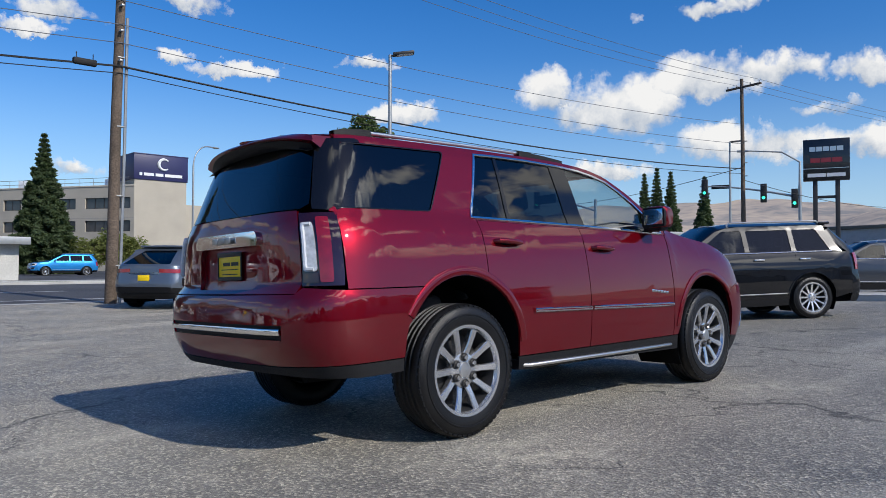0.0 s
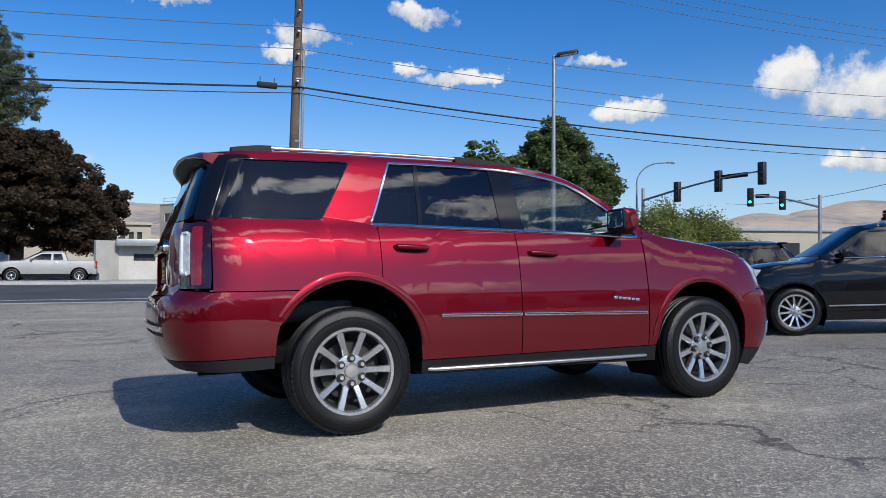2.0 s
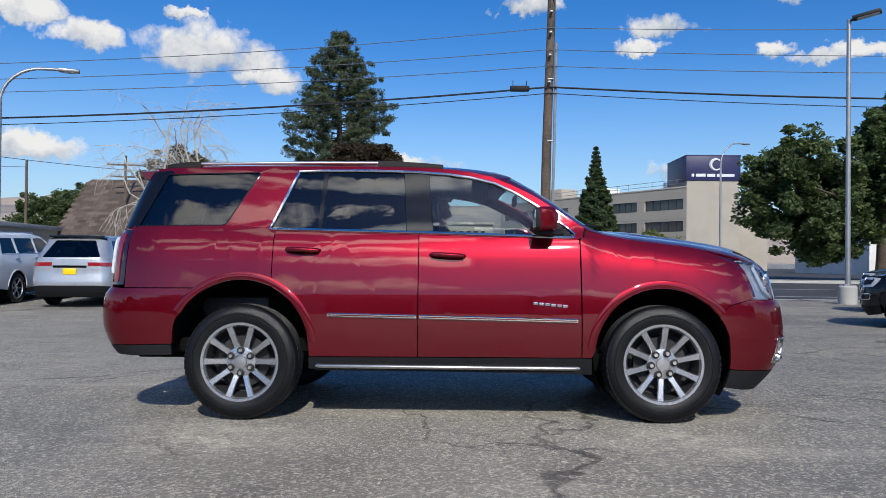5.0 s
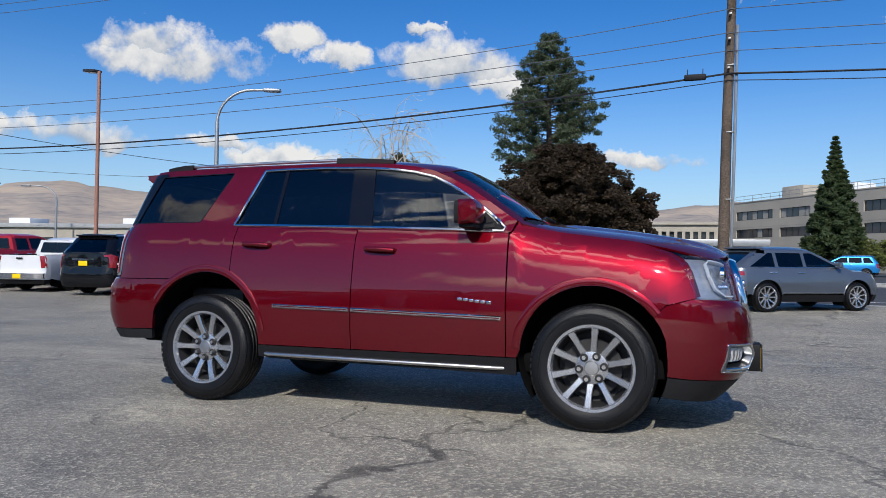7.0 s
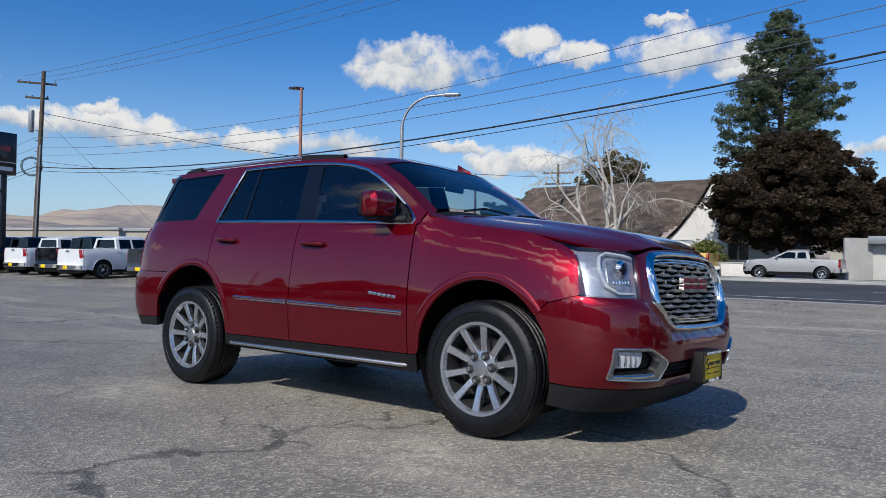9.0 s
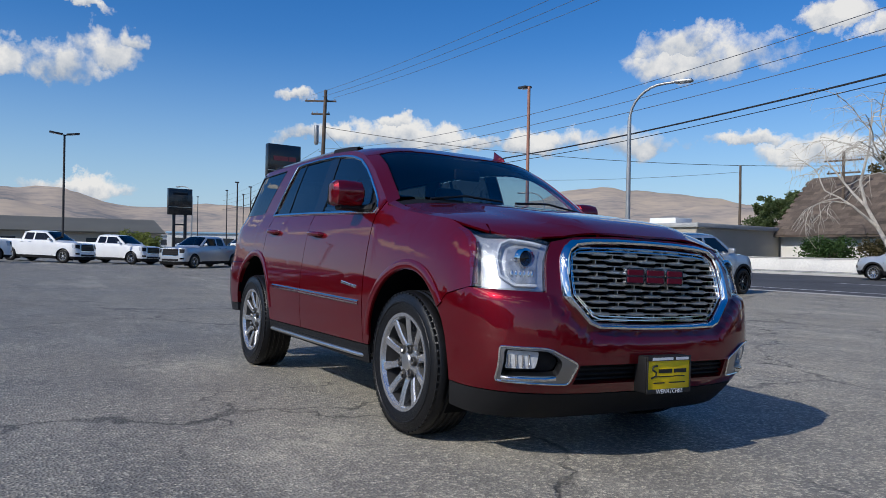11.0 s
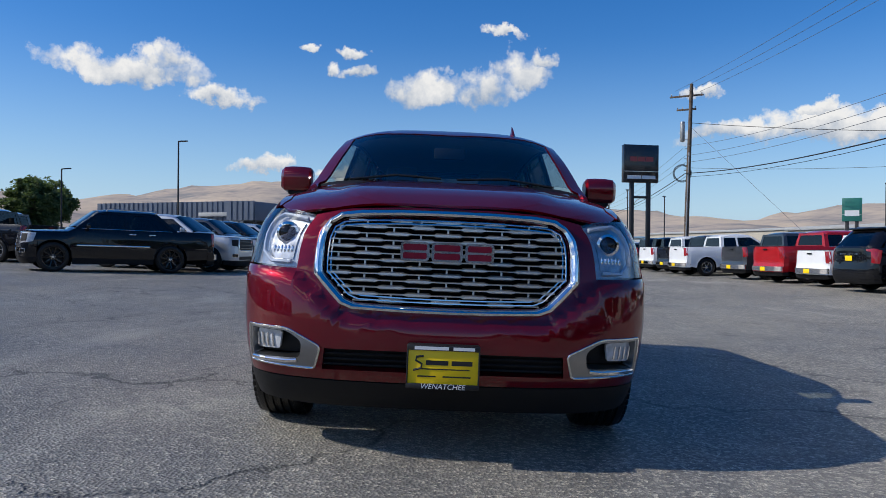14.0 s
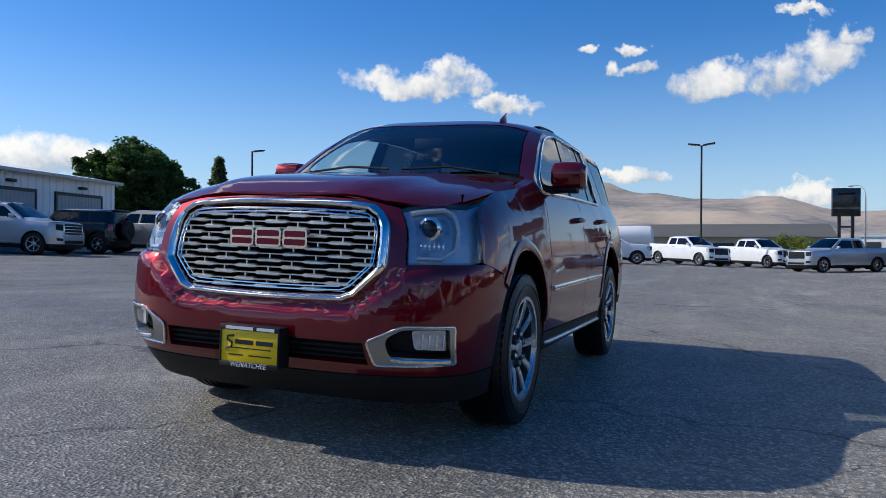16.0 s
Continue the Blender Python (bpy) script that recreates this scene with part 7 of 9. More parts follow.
TAHOE = dict(L=5.35, W=2.05, H=1.92, wb=3.07, fo=0.95, hood=1.22, belt=1.31, cowl=1.02, ws=0.30, rtop=-2.15, rbelt=-2.38, splits=(-1.35, -0.30), tyre=0.41, rim=0.27, rails=True, category="car")
WAGON = dict(L=4.80, W=1.82, H=1.65, wb=2.74, fo=0.95, hood=1.00, belt=1.08, cowl=1.05, ws=0.25, rtop=-1.75, rbelt=-2.05, splits=(-1.15, -0.25), tyre=0.335, rim=0.22, rails=True, category="car")


def parked_vehicles():
    black4 = build_vehicle("compact_sport_utility_vehicle", "glossy black sport utility vehicle with chrome belt trim and multi-spoke wheels", "car", BLACK_PAINT, L=4.83, W=1.92, H=1.80, wb=2.79, fo=0.92, hood=1.14, belt=1.20, cowl=0.98, ws=0.28,
                           rtop=-1.80, rbelt=-2.05, splits=(-1.12, -0.22), tyre=0.385, rim=0.262, spokes=12, rails=True, alloy=ALLOY)
    park(black4, 8.85, 2.75, 144)
    cuv = build_vehicle("crossover_car", "black compact crossover parked beside other cars", "car", BLACK_PAINT, L=4.52, W=1.84, H=1.66, wb=2.69, fo=0.90, hood=1.02, belt=1.10, cowl=1.05, ws=0.22, rtop=-1.62, rbelt=-1.9,
                        splits=(-1.10, -0.22), tyre=0.345, rim=0.225, spokes=10, rails=True)
    park(cuv, 9.95, 7.75, 144)
    greyc = build_vehicle("crossover_car", "dark grey crossover with a silver roof rail", "car", GREY_PAINT, L=4.6, W=1.86, H=1.68, wb=2.7, fo=0.9, hood=1.03, belt=1.11, cowl=1.05, ws=0.22, rtop=-1.65, rbelt=-1.95, splits=(-1.12, -0.22), tyre=0.35, rim=0.23, rails=True)
    park(greyc, 12.0, 11.7, 144)
    envi = build_vehicle("crossover_car", "blue-grey crossover with chrome exhaust trim and yellow dealer plate", "car", STEEL_PAINT, L=4.64, W=1.88, H=1.64, wb=2.78, fo=0.92, hood=1.00, belt=1.09, cowl=1.05, ws=0.12,
                         rtop=-1.30, rbelt=-2.12, splits=(-1.05, -0.20), tyre=0.37, rim=0.27, spokes=10, lampbar=True)
    park(envi, 4.15, 15.75, 36)
    disc = build_vehicle("sport_utility_vehicle", "silver sport utility vehicle with black roof and wheels, yellow dealer plate", "car", SILVER_PAINT, L=4.97, W=2.0, H=1.85, wb=2.92, fo=0.86, hood=1.16, belt=1.22, cowl=1.10, ws=0.45,
                         rtop=-2.05, rbelt=-2.25, splits=(-1.40, -0.25), tyre=0.39, rim=0.27, alloy=GLOSS_BLACK, spokes=10, roof_paint=BLACK_PAINT, lampbar=True, chrome=False, clad=BLACK_PLASTIC)
    park(disc, -10.05, 14.6, 96)
    def tahoe(paint, col):
        return build_vehicle("full_size_sport_utility_vehicle", col + " full-size sport utility vehicle with dark windows, yellow dealer plate", paint=paint, **TAHOE)
    wt = tahoe(WHITE_PAINT, "white")
    park(wt, -13.1, 14.85, 95)
    bt = tahoe(BLACK_PAINT, "black")
    park(bt, -16.15, 14.75, 95)
    def pick(paint, col, **kw):
        d = dict(PICKUP)
        d.update(kw)
        return build_vehicle("pickup_truck", col + " crew-cab pickup truck with an open load bed", paint=paint, group="pickup trucks in the lot", **d)
    pw, pb, pr, pg, ps = pick(WHITE_PAINT, "white"), pick(BLACK_PAINT, "black"), pick(BRIGHT_RED, "bright red"), pick(GREY_PAINT, "dark grey"), pick(SILVER_PAINT, "silver")
    # row along the street, tails to the lot
    mid = dict(L=5.40, W=1.90, H=1.80, wb=3.26, fo=0.92, hood=1.13, belt=1.20, cowl=1.12, ws=0.30, rtop=-1.10, rbelt=-1.17, bed=1.22, tyre=0.385, rim=0.235)
    midw = pick(WHITE_PAINT, "white mid-size", **mid)
    row = [(midw, -19.3, 15.1, 97), (pr, -22.3, 15.0, 98), (pg, -25.3, 14.9, 98), (pw, -29.6, 14.0, 96), (pb, -32.4, 14.2, 99), (pw, -35.8, 14.2, 97), (pb, -39.6, 14.3, 98), (pb, -43.0, 14.4, 99)]
    used = set()

    def put(ob, x, y, h):
        if ob in used:
            return park(ob, x, y, h, True)
        used.add(ob)
        return park(ob, x, y, h)
    for ob, x, y, h in row:
        put(ob, x, y, h)
    # row with noses to the lot
    row2 = [(ps, -20.6), (pg, -23.7), (pb, -26.8), (ps, -29.9), (pw, -33.0), (pw, -36.1), (pb, -39.0)]
    for ob, x in row2:
        put(ob, x, -9.7 - 0.043 * (x + 20.6), 84)
    put(pw, -42.3, -5.4, 101)
    put(pw, -46.6, -0.6, 48)
    put(pw, -48.6, 3.7, 42)
    put(ps, -41.6, 7.6, -52)
    put(pb, -21.9, -17.4, -103)
    put(pg, -25.5, -19.0, -103)
    aval = build_vehicle("sport_utility_truck", "black sport utility truck with bright door moulding and black wheels", "car", BLACK_PAINT, L=5.55, W=2.01, H=1.90, wb=3.25, fo=0.84, hood=1.16, belt=1.27, cowl=1.05, ws=0.46, rtop=-1.25, rbelt=-1.85,
                         bed=1.30, splits=(-0.32,), tyre=0.43, rim=0.29, alloy=GLOSS_BLACK, spokes=10, plate=False, moulding=True, rails=True)
    park(aval, -17.15, -10.35, -56)
    xl = build_vehicle("full_size_sport_utility_vehicle", "silver full-size sport utility vehicle with bright grille", paint=SILVER_PAINT, **{**TAHOE, "L": 5.6})
    park(xl, -14.6, -23.2, 108)
    jeep = build_vehicle("off_road_vehicle", "black boxy off-road vehicle with a spare wheel on the tailgate", "car", BLACK_PAINT, L=4.2, W=1.87, H=1.85, wb=2.95, fo=0.6, hood=1.18, belt=1.26, cowl=0.75, ws=0.45, rtop=-1.85, rbelt=-1.92, splits=(-1.05, -0.15),
                         tyre=0.42, rim=0.24, spare=True, chrome=False, clad=BLACK_PLASTIC)
    park(jeep, -17.9, -23.6, -72)
    sub = build_vehicle("full_size_sport_utility_vehicle", "tan and silver old sport utility vehicle", paint=TAN_PAINT, **{**TAHOE, "L": 5.5, "plate": False})
    park(sub, -21.2, -23.0, -80)
    outb = build_vehicle("estate_car", "silver station wagon at the far kerb", paint=SILVER_PAINT, **WAGON, spokes=10, clad=GREY_PLASTIC, plate=False)
    park(outb, -11.3, 30.2, 180)
    old = build_vehicle("pickup_truck", "faded silver old pickup truck parked before the low wall", paint=OLD_SILVER, **{**PICKUP, "L": 4.85, "W": 1.75, "H": 1.60, "wb": 3.0, "cowl": 0.95, "ws": 0.25, "rtop": -0.85, "rbelt": -0.95, "hood": 1.05, "belt": 1.10, "bed": 1.10, "tyre": 0.35, "rim": 0.2, "plate": False})
    park(old, -5.25, 37.3, 180)
    yel = build_vehicle("pickup_truck", "faded yellow old pickup truck at the far kerb", paint=YELLOW_PAINT, **{**PICKUP, "L": 5.2, "W": 1.95, "H": 1.8, "tyre": 0.40, "rim": 0.2, "plate": False})
    park(yel, -11.7, 37.3, 180)
    blue = build_vehicle("crossover_car", "bright blue crossover in the lot across the street", paint=BLUE_PAINT, **{**WAGON, "L": 4.6, "plate": False})
    park(blue, 11.5, 55.0, 178)
    wh = copy_thing(wt, pose(17.0, 16.6, ground_z(17, 16.6), 0, 0, 144))
    for ob, fx, fy, h in ((greyc, -66.0, 19.2, 100), (outb, -70.5, 20.2, 98), (wt, -75.0, 21.0, 100), (cuv, -79.5, 22.0, 97), (greyc, -84.5, 22.6, 100)):
        copy_thing(ob, pose(fx, fy, ground_z(fx, fy), 0, 0, h))
    cross2 = copy_thing(greyc, pose(19.5, 3.5, ground_z(19.5, 3.5), 0, 0, 130))


parked_vehicles()

# ---- poles, lamps, signs, wires ----
SIGN_BLACK = material("sign_black", (0.012, 0.014, 0.016), 0.25, coat=0.4, vary=0.1)
SIGN_WHITE = material("sign_white", (0.75, 0.76, 0.76), 0.4)
SIGN_GREEN = material("sign_green", (0.02, 0.16, 0.13), 0.5, vary=0.1)
LAMP_GLASS = material("lamp_glass", (0.70, 0.71, 0.70), 0.3)
GREEN_LIGHT = material("signal_green", (0.02, 0.5, 0.3), 0.3, emit=((0.05, 1.0, 0.55), 1.6))
SIGNAL_DARK = material("signal_dark", (0.02, 0.02, 0.018), 0.5)
CERAMIC = material("insulator", (0.25, 0.24, 0.24), 0.3)


def wood_pole(name, x, y, h, r=0.16, lean=(0, 0), conduit=True, arms=(), fittings=True, label="weathered brown wooden utility pole"):
    root = thing(name, label, "utility pole")
    root.location = (x, y, ground_z(x, y))
    n = 12
    part("shaft", tube([(lean[0] * k / n + 0.01 * math.sin(k), lean[1] * k / n, h * k / n - (0.3 if k == 0 else 0)) for k in range(n + 1)], [r * (1 - 0.35 * k / n) for k in range(n + 1)], 14), WOOD_POLE, root)
    if conduit:
        part("conduit", tube([(r + 0.05, -r * 0.5, 0.0), (r + 0.05 + lean[0] * 0.35, -r * 0.5 + lean[1] * 0.35, h * 0.35), (r + 0.02 + lean[0] * 0.62, -r * 0.4 + lean[1] * 0.62, h * 0.62)], 0.045, 8), STEEL_GREY, root, "grey conduit up the pole")
        for k in range(4):
            z = h * (0.08 + 0.15 * k)
            part("conduit_strap", box((r * 0.5, -r * 0.9, z), (r + 0.11, -r * 0.2, z + 0.03), 0.004), STEEL_GREY, root)
    for z, w, ang in arms:
        a = part("cross_arm", box((-w / 2, -0.06, z - 0.06), (w / 2, 0.06, z + 0.06), 0.01), WOOD_POLE, root)
        a.matrix_basis = pose(0, 0, 0, 0, 0, ang)
        for k in (-0.45, -0.2, 0.2, 0.45):
            i = part("insulator", lathe([(0.001, z + 0.20), (0.03, z + 0.19), (0.045, z + 0.15), (0.03, z + 0.12), (0.04, z + 0.09), (0.02, z + 0.06)], 10, "z"), CERAMIC, a)
            i.location = (k * w, 0, 0)
    if fittings:
        for z in (h * 0.52, h * 0.585, h * 0.64, h * 0.69):
            part("bracket", box((-0.06 + lean[0] * z / h, -r - 0.14 + lean[1] * z / h, z), (0.02 + lean[0] * z / h, -r * 0.4 + lean[1] * z / h, z + 0.05), 0.006), STEEL_GREY, root)
    return root


main_pole = wood_pole("utility_pole", 2.55, 17.6, 13.2, 0.17, (0.28, 0.0))
# closure and tap box hung near the pole
def hung_box(name, x, y, z, l, label):
    root = thing(name, label, "cable closure")
    root.location = (x, y, z)
    part("case", box((-l / 2, -0.08, -0.09), (l / 2, 0.08, 0.09), 0.04), GREY_PLASTIC, root)
    part("hanger", tube([(-l * 0.35, 0, 0.08), (-l * 0.35, 0, 0.25)], 0.012, 6), WIRE, root)
    part("hanger", tube([(l * 0.35, 0, 0.08), (l * 0.35, 0, 0.25)], 0.012, 6), WIRE, root)


hung_box("cable_closure", 1.75, 17.45, 6.62, 0.62, "grey cable closure hung below the wires by the pole")
far_pole = wood_pole("utility_pole", -48.6, 17.9, 13.2, 0.19, (0.5, 0.2), True, ((12.4, 2.4, 60), (11.4, 1.4, 60)), True, "weathered utility pole with transformer and coiled cable")
part("transformer", lathe([(0.001, 10.6), (0.16, 10.6), (0.18, 10.5), (0.18, 9.2), (0.12, 9.1), (0.001, 9.1)], 16, "z"), STEEL_GREY, far_pole, "pale cylindrical transformer").location = (-0.55, -0.1, 0)
bm = bmesh.new()
for rr_ in (0.55, 0.6, 0.65):
    add_tube(bm, [(rr_ * math.cos(a), 0, 6.7 + rr_ * math.sin(a)) for a in np.linspace(0, 2 * math.pi, 30)], 0.02, 5)
part("cable_coil", bm, WIRE, far_pole, "coiled black cable").matrix_basis = pose(0.1, -0.3, 0, 0, 0, 75)
pole_e = wood_pole("utility_pole", 38.9, 16.4, 12.4, 0.15, (0.0, 0.1), False, ((11.9, 2.4, 80),), True, "slim wooden utility pole with a cross-arm")
pole_n = wood_pole("utility_pole", -25.8, 49.0, 8.6, 0.14, (0, 0), False, ((7.9, 2.6, 15), (7.0, 2.2, 15)), False, "dark wooden pole with two cross-arms")
pole_w = wood_pole("utility_pole", -51.0, 34.5, 6.4, 0.12, (0, 0), False, (), False, "short dark wooden pole")
pole_v = wood_pole("utility_pole", -29.5, 42.5, 7.4, 0.12, (0, 0), False, (), False, "short wooden pole behind the street")


def wire(name, a, b, sag, r, mat, label, n=26):
    a, b = Vector(a), Vector(b)
    pts = []
    for k in range(n + 1):
        f = k / n
        p = a.lerp(b, f)
        p.z -= sag * 4 * f * (1 - f)
        pts.append(tuple(p))
    ob = link_mesh(name, tube(pts, r, 5), mat)
    return tagged(ob, label, "overhead wire", "overhead wires")


PX, PY, PZ = 2.70, 17.6, ground_z(2.55, 17.6)
for z, zw, ze, sag, west, r, mat, name, lab in (
        (6.75, 6.6, 6.9, 0.55, 1.15, 0.030, WIRE, "overhead_cable", "thick black cable bundle strung between poles"),
        (6.55, 6.35, 6.6, 0.6, 1.15, 0.014, WIRE, "overhead_wire", "thin black overhead wire"),
        (7.42, 7.4, 7.9, 0.5, 1.0, 0.012, WIRE_GREY, "overhead_wire", "thin grey overhead wire"),
        (7.95, 7.9, 8.4, 0.5, 1.1, 0.012, WIRE_GREY, "overhead_wire", "thin grey overhead wire"),
        (8.65, 8.6, 9.6, 0.5, 1.3, 0.012, WIRE_GREY, "overhead_wire", "thin grey overhead wire")):
    wire(name, (PX, PY - 0.15, PZ + z), (-48.4, 17.8, zw), west, r, mat, lab)
    wire(name, (PX, PY - 0.15, PZ + z), (38.9, 16.4, ze), sag, r, mat, lab)
    wire(name, (-48.4, 17.8, zw), (-110, 26, zw), sag, r, mat, lab)
for dy in (-0.9, 0.0, 0.9):
    wire("overhead_wire", (PX, PY + dy, PZ + 12.4), (38.9, 16.4 + dy, 12.2), 0.7, 0.012, WIRE_GREY, "thin grey overhead wire")
    wire("overhead_wire", (PX, PY + dy, PZ + 12.4), (-48.3, 17.9 + dy, 12.6), 0.7, 0.012, WIRE_GREY, "thin grey overhead wire")
    wire("overhead_wire", (38.9, 16.4 + dy, 12.2), (95, 5 + dy, 12.4), 0.7, 0.012, WIRE_GREY, "thin grey overhead wire")
wire("overhead_wire", (PX, PY, PZ + 9.6), (22.0, -18.0, 13.0), 0.9, 0.013, WIRE_GREY, "thin grey overhead wire")
wire("overhead_wire", (-48.3, 17.9, 10.3), (-25.8, 49.0, 7.6), 0.9, 0.02, WIRE, "thin black overhead wire")
wire("overhead_wire", (-48.3, 17.9, 7.0), (-29.5, 42.5, 7.0), 0.7, 0.014, WIRE_GREY, "thin grey overhead wire")
wire("guy_wire", (-48.3, 17.9, 10.2), (-39.0, 24.0, 0.2), 0.0, 0.012, WIRE_GREY, "thin steel guy wire", 2)
wire("overhead_wire", (38.9, 16.4, 7.0), (60, 55, 8.0), 0.9, 0.02, WIRE, "thin black overhead wire")
wire("overhead_wire", (38.9, 16.4, 6.2), (92, 20, 8.0), 0.9, 0.02, WIRE, "thin black overhead wire")


def lot_lamp(x, y, h, heading, mat=None, double=False, label="tall grey car-lot lamp post with a flat lamp head", r=0.075, arm=0.75):
    root = thing("lot_lamp", label, "street lamp", "lot lamps")
    root.location = (x, y, ground_z(x, y))
    mat = mat or STEEL_GREY
    part("base", lathe([(0.001, 0.55), (0.22, 0.55), (0.26, 0.50), (0.26, -0.2), (0.001, -0.2)], 16, "z"), CONCRETE, root, "round concrete footing")
    part("post", tube([(0, 0, 0.5), (0, 0, h)], [r, r * 0.8], 10), mat, root)
    part("base_plate", box((-0.16, -0.16, 0.55), (0.16, 0.16, 0.58), 0.01), mat, root)
    for sgn in ((1, -1) if double else (1,)):
        hd = part("lamp_head", box((0.10 if arm else 0.0, -0.17, h - 0.05), (0.10 + arm, 0.17, h + 0.05), 0.03), BRONZE, root, "flat dark lamp head")
        hd.matrix_basis = Matrix.Translation((0, 0, 0)) @ pose(0, 0, 0, 0, 0, heading if sgn > 0 else heading + 180) @ Matrix.Translation((0, 0, h)) @ Matrix.Rotation(radians(-8), 4, "Y") @ Matrix.Translation((0, 0, -h))
        ls = part("lens", box((0.22, -0.13, h - 0.062), (0.05 + arm, 0.13, h - 0.049), 0.004), LAMP_GLASS, hd)
        ax = part("bracket", tube([(0, 0, h - 0.05), (0.14, 0, h - 0.01)], 0.035, 6), BRONZE, root)
        ax.matrix_basis = pose(0, 0, 0, 0, 0, heading if sgn > 0 else heading + 180)
    return root


lot_lamp(11.4, 16.1, 8.45, -35)
lot_lamp(-18.7, 15.2, 7.85, 165, RUST_POLE, label="tall reddish car-lot lamp post with a flat dark lamp head")
lot_lamp(-46.0, 0.2, 7.9, 90, BRONZE, True, "tall dark lamp post with two small lamp heads")
lot_lamp(-35.7, -27.6, 6.6, 150, BRONZE, label="dark car-lot lamp post with one flat head")
lot_lamp(-60.7, -34.3, 7.2, 150, BRONZE, label="dark car-lot lamp post with one flat head")
lot_lamp(-54.0, -21.4, 8.9, 150, BRONZE, label="dark car-lot lamp post with one flat head")
lot_lamp(-63.0, 15.5, 7.0, 170, BRONZE, label="dark car-lot lamp post with one flat head")
for fx, fy, fh in ((-76.0, 20.5, 7.6), (-92.0, 22.0, 8.2), (-104.0, 27.5, 8.6), (-118.0, 24.0, 8.8), (-84.0, 27.0, 7.4), (-131.0, 38.0, 8.8)):
    lot_lamp(fx, fy, fh, 170, BRONZE, label="far dark lamp post with one flat head")
lot_lamp(40.2, 17.9, 8.9, -20, STEEL_GREY, label="grey lamp post with one flat head")
lot_lamp(-38.3, 26.5, 5.0, 0, BRONZE, label="short dark lamp post with one flat head")


def street_lamp(x, y, h, reach, heading, label="grey street lamp with a curved arm"):
    root = thing("street_lamp", label, "street lamp", "curved street lamps")
    root.location = (x, y, ground_z(x, y))
    root.rotation_euler = (0, 0, radians(heading))
    pts = [(0, 0, 0), (0, 0, h * 0.45), (0, 0, h * 0.82)] + [(reach * (1 - math.cos(a)) * 0.75, 0, h * 0.82 + h * 0.17 * math.sin(a)) for a in np.linspace(0.2, math.pi / 2, 8)] + [(reach, 0, h * 0.992)]
    part("post", tube(pts, [0.10, 0.085, 0.07] + [0.05] * 8 + [0.045], 10), STEEL_GREY, root)
    part("lamp_head", box((reach - 0.05, -0.14, h * 0.992 - 0.06), (reach + 0.6, 0.14, h * 0.992 + 0.05), 0.045), STEEL_GREY, root)
    part("lens", box((reach + 0.12, -0.1, h * 0.992 - 0.075), (reach + 0.5, 0.1, h * 0.992 - 0.058), 0.01), LAMP_GLASS, root)
    part("base", lathe([(0.001, 0.12), (0.2, 0.12), (0.22, 0.0), (0.22, -0.1)], 12, "z"), CONCRETE, root)


street_lamp(-14.9, 17.0, 7.4, 1.7, 25)
street_lamp(-40.0, 33.0, 5.6, 1.8, 200)
street_lamp(19.3, 50.3, 10.2, 2.0, 20)
street_lamp(33.6, 38.3, 8.7, 2.2, -40)
street_lamp(-75.0, 14.0, 7.5, 2.4, 200)
street_lamp(-95.0, 26.0, 8.0, 2.4, 30)


def pylon_sign(x, y, z0, z1, w, heading, rows, label, posts=True, mat=SIGN_BLACK):
    """A framed panel on two posts; rows of plain bars: height, width, bar height, colour."""
    root = thing("pylon_sign", label, "sign")
    root.location = (x, y, ground_z(x, y))
    root.rotation_euler = (0, 0, radians(heading))
    g = ground_z(x, y)
    z0, z1 = z0 - g, z1 - g
    part("panel", box((-0.2, -w / 2, z0), (0.2, w / 2, z1), 0.03), mat, root, "dark sign panel")
    for s in (-1, 1):
        part("post", box((-0.12, s * w * 0.24 - 0.12, -0.2), (0.12, s * w * 0.24 + 0.12, z0 + 0.02), 0.015), BRONZE, root)
    part("cross_bar", box((-0.08, -w * 0.24, z0 - 1.0), (0.08, w * 0.24, z0 - 0.85), 0.01), BRONZE, root)
    part("trim", box((-0.205, -w / 2 + 0.03, z0 + (z1 - z0) * 0.285), (0.205, w / 2 - 0.03, z0 + (z1 - z0) * 0.30)), SATIN, root)
    for zf, ww, hh, n, m in rows:
        zc = z0 + (z1 - z0) * zf
        gap = 0.04
        bw = (ww - gap * (n - 1)) / n
        for sx in (-1, 1):
            for k in range(n):
                y0 = -ww / 2 + k * (bw + gap)
                x0, x1 = sorted((sx * 0.199, sx * 0.212))
                part("lettering_bar", box((x0, y0, zc - hh / 2), (x1, y0 + bw, zc + hh / 2)), m, root, "plain sign bar")
    return root


RED_SIGN = material("sign_red", (0.30, 0.03, 0.04), 0.3)
pylon_sign(39.5, 11.9, 5.85, 8.2, 2.35, 200, ((0.76, 1.7, 0.26, 5, SATIN), (0.49, 1.6, 0.26, 3, RED_SIGN), (0.13, 1.9, 0.2, 2, SIGN_WHITE)), "black pylon sign with silver and red bars on two posts")
pylon_sign(-41.4, 12.6, 5.25, 7.65, 2.35, 10, ((0.62, 1.6, 0.30, 3, RED_SIGN), (0.14, 1.9, 0.22, 2, SIGN_WHITE)), "black pylon sign with red bars on two posts")
pylon_sign(-68.5, 11.5, 3.9, 6.4, 2.3, 10, ((0.8, 1.4, 0.2, 2, GREY_PLASTIC),), "plain dark pylon sign on two posts")
pylon_sign(-46.5, 29.0, 3.1, 4.75, 1.25, -30, ((0.75, 0.9, 0.35, 1, SIGN_GREEN), (0.35, 0.9, 0.4, 1, SIGN_WHITE)), "green and white board sign on posts", mat=SIGN_GREEN)


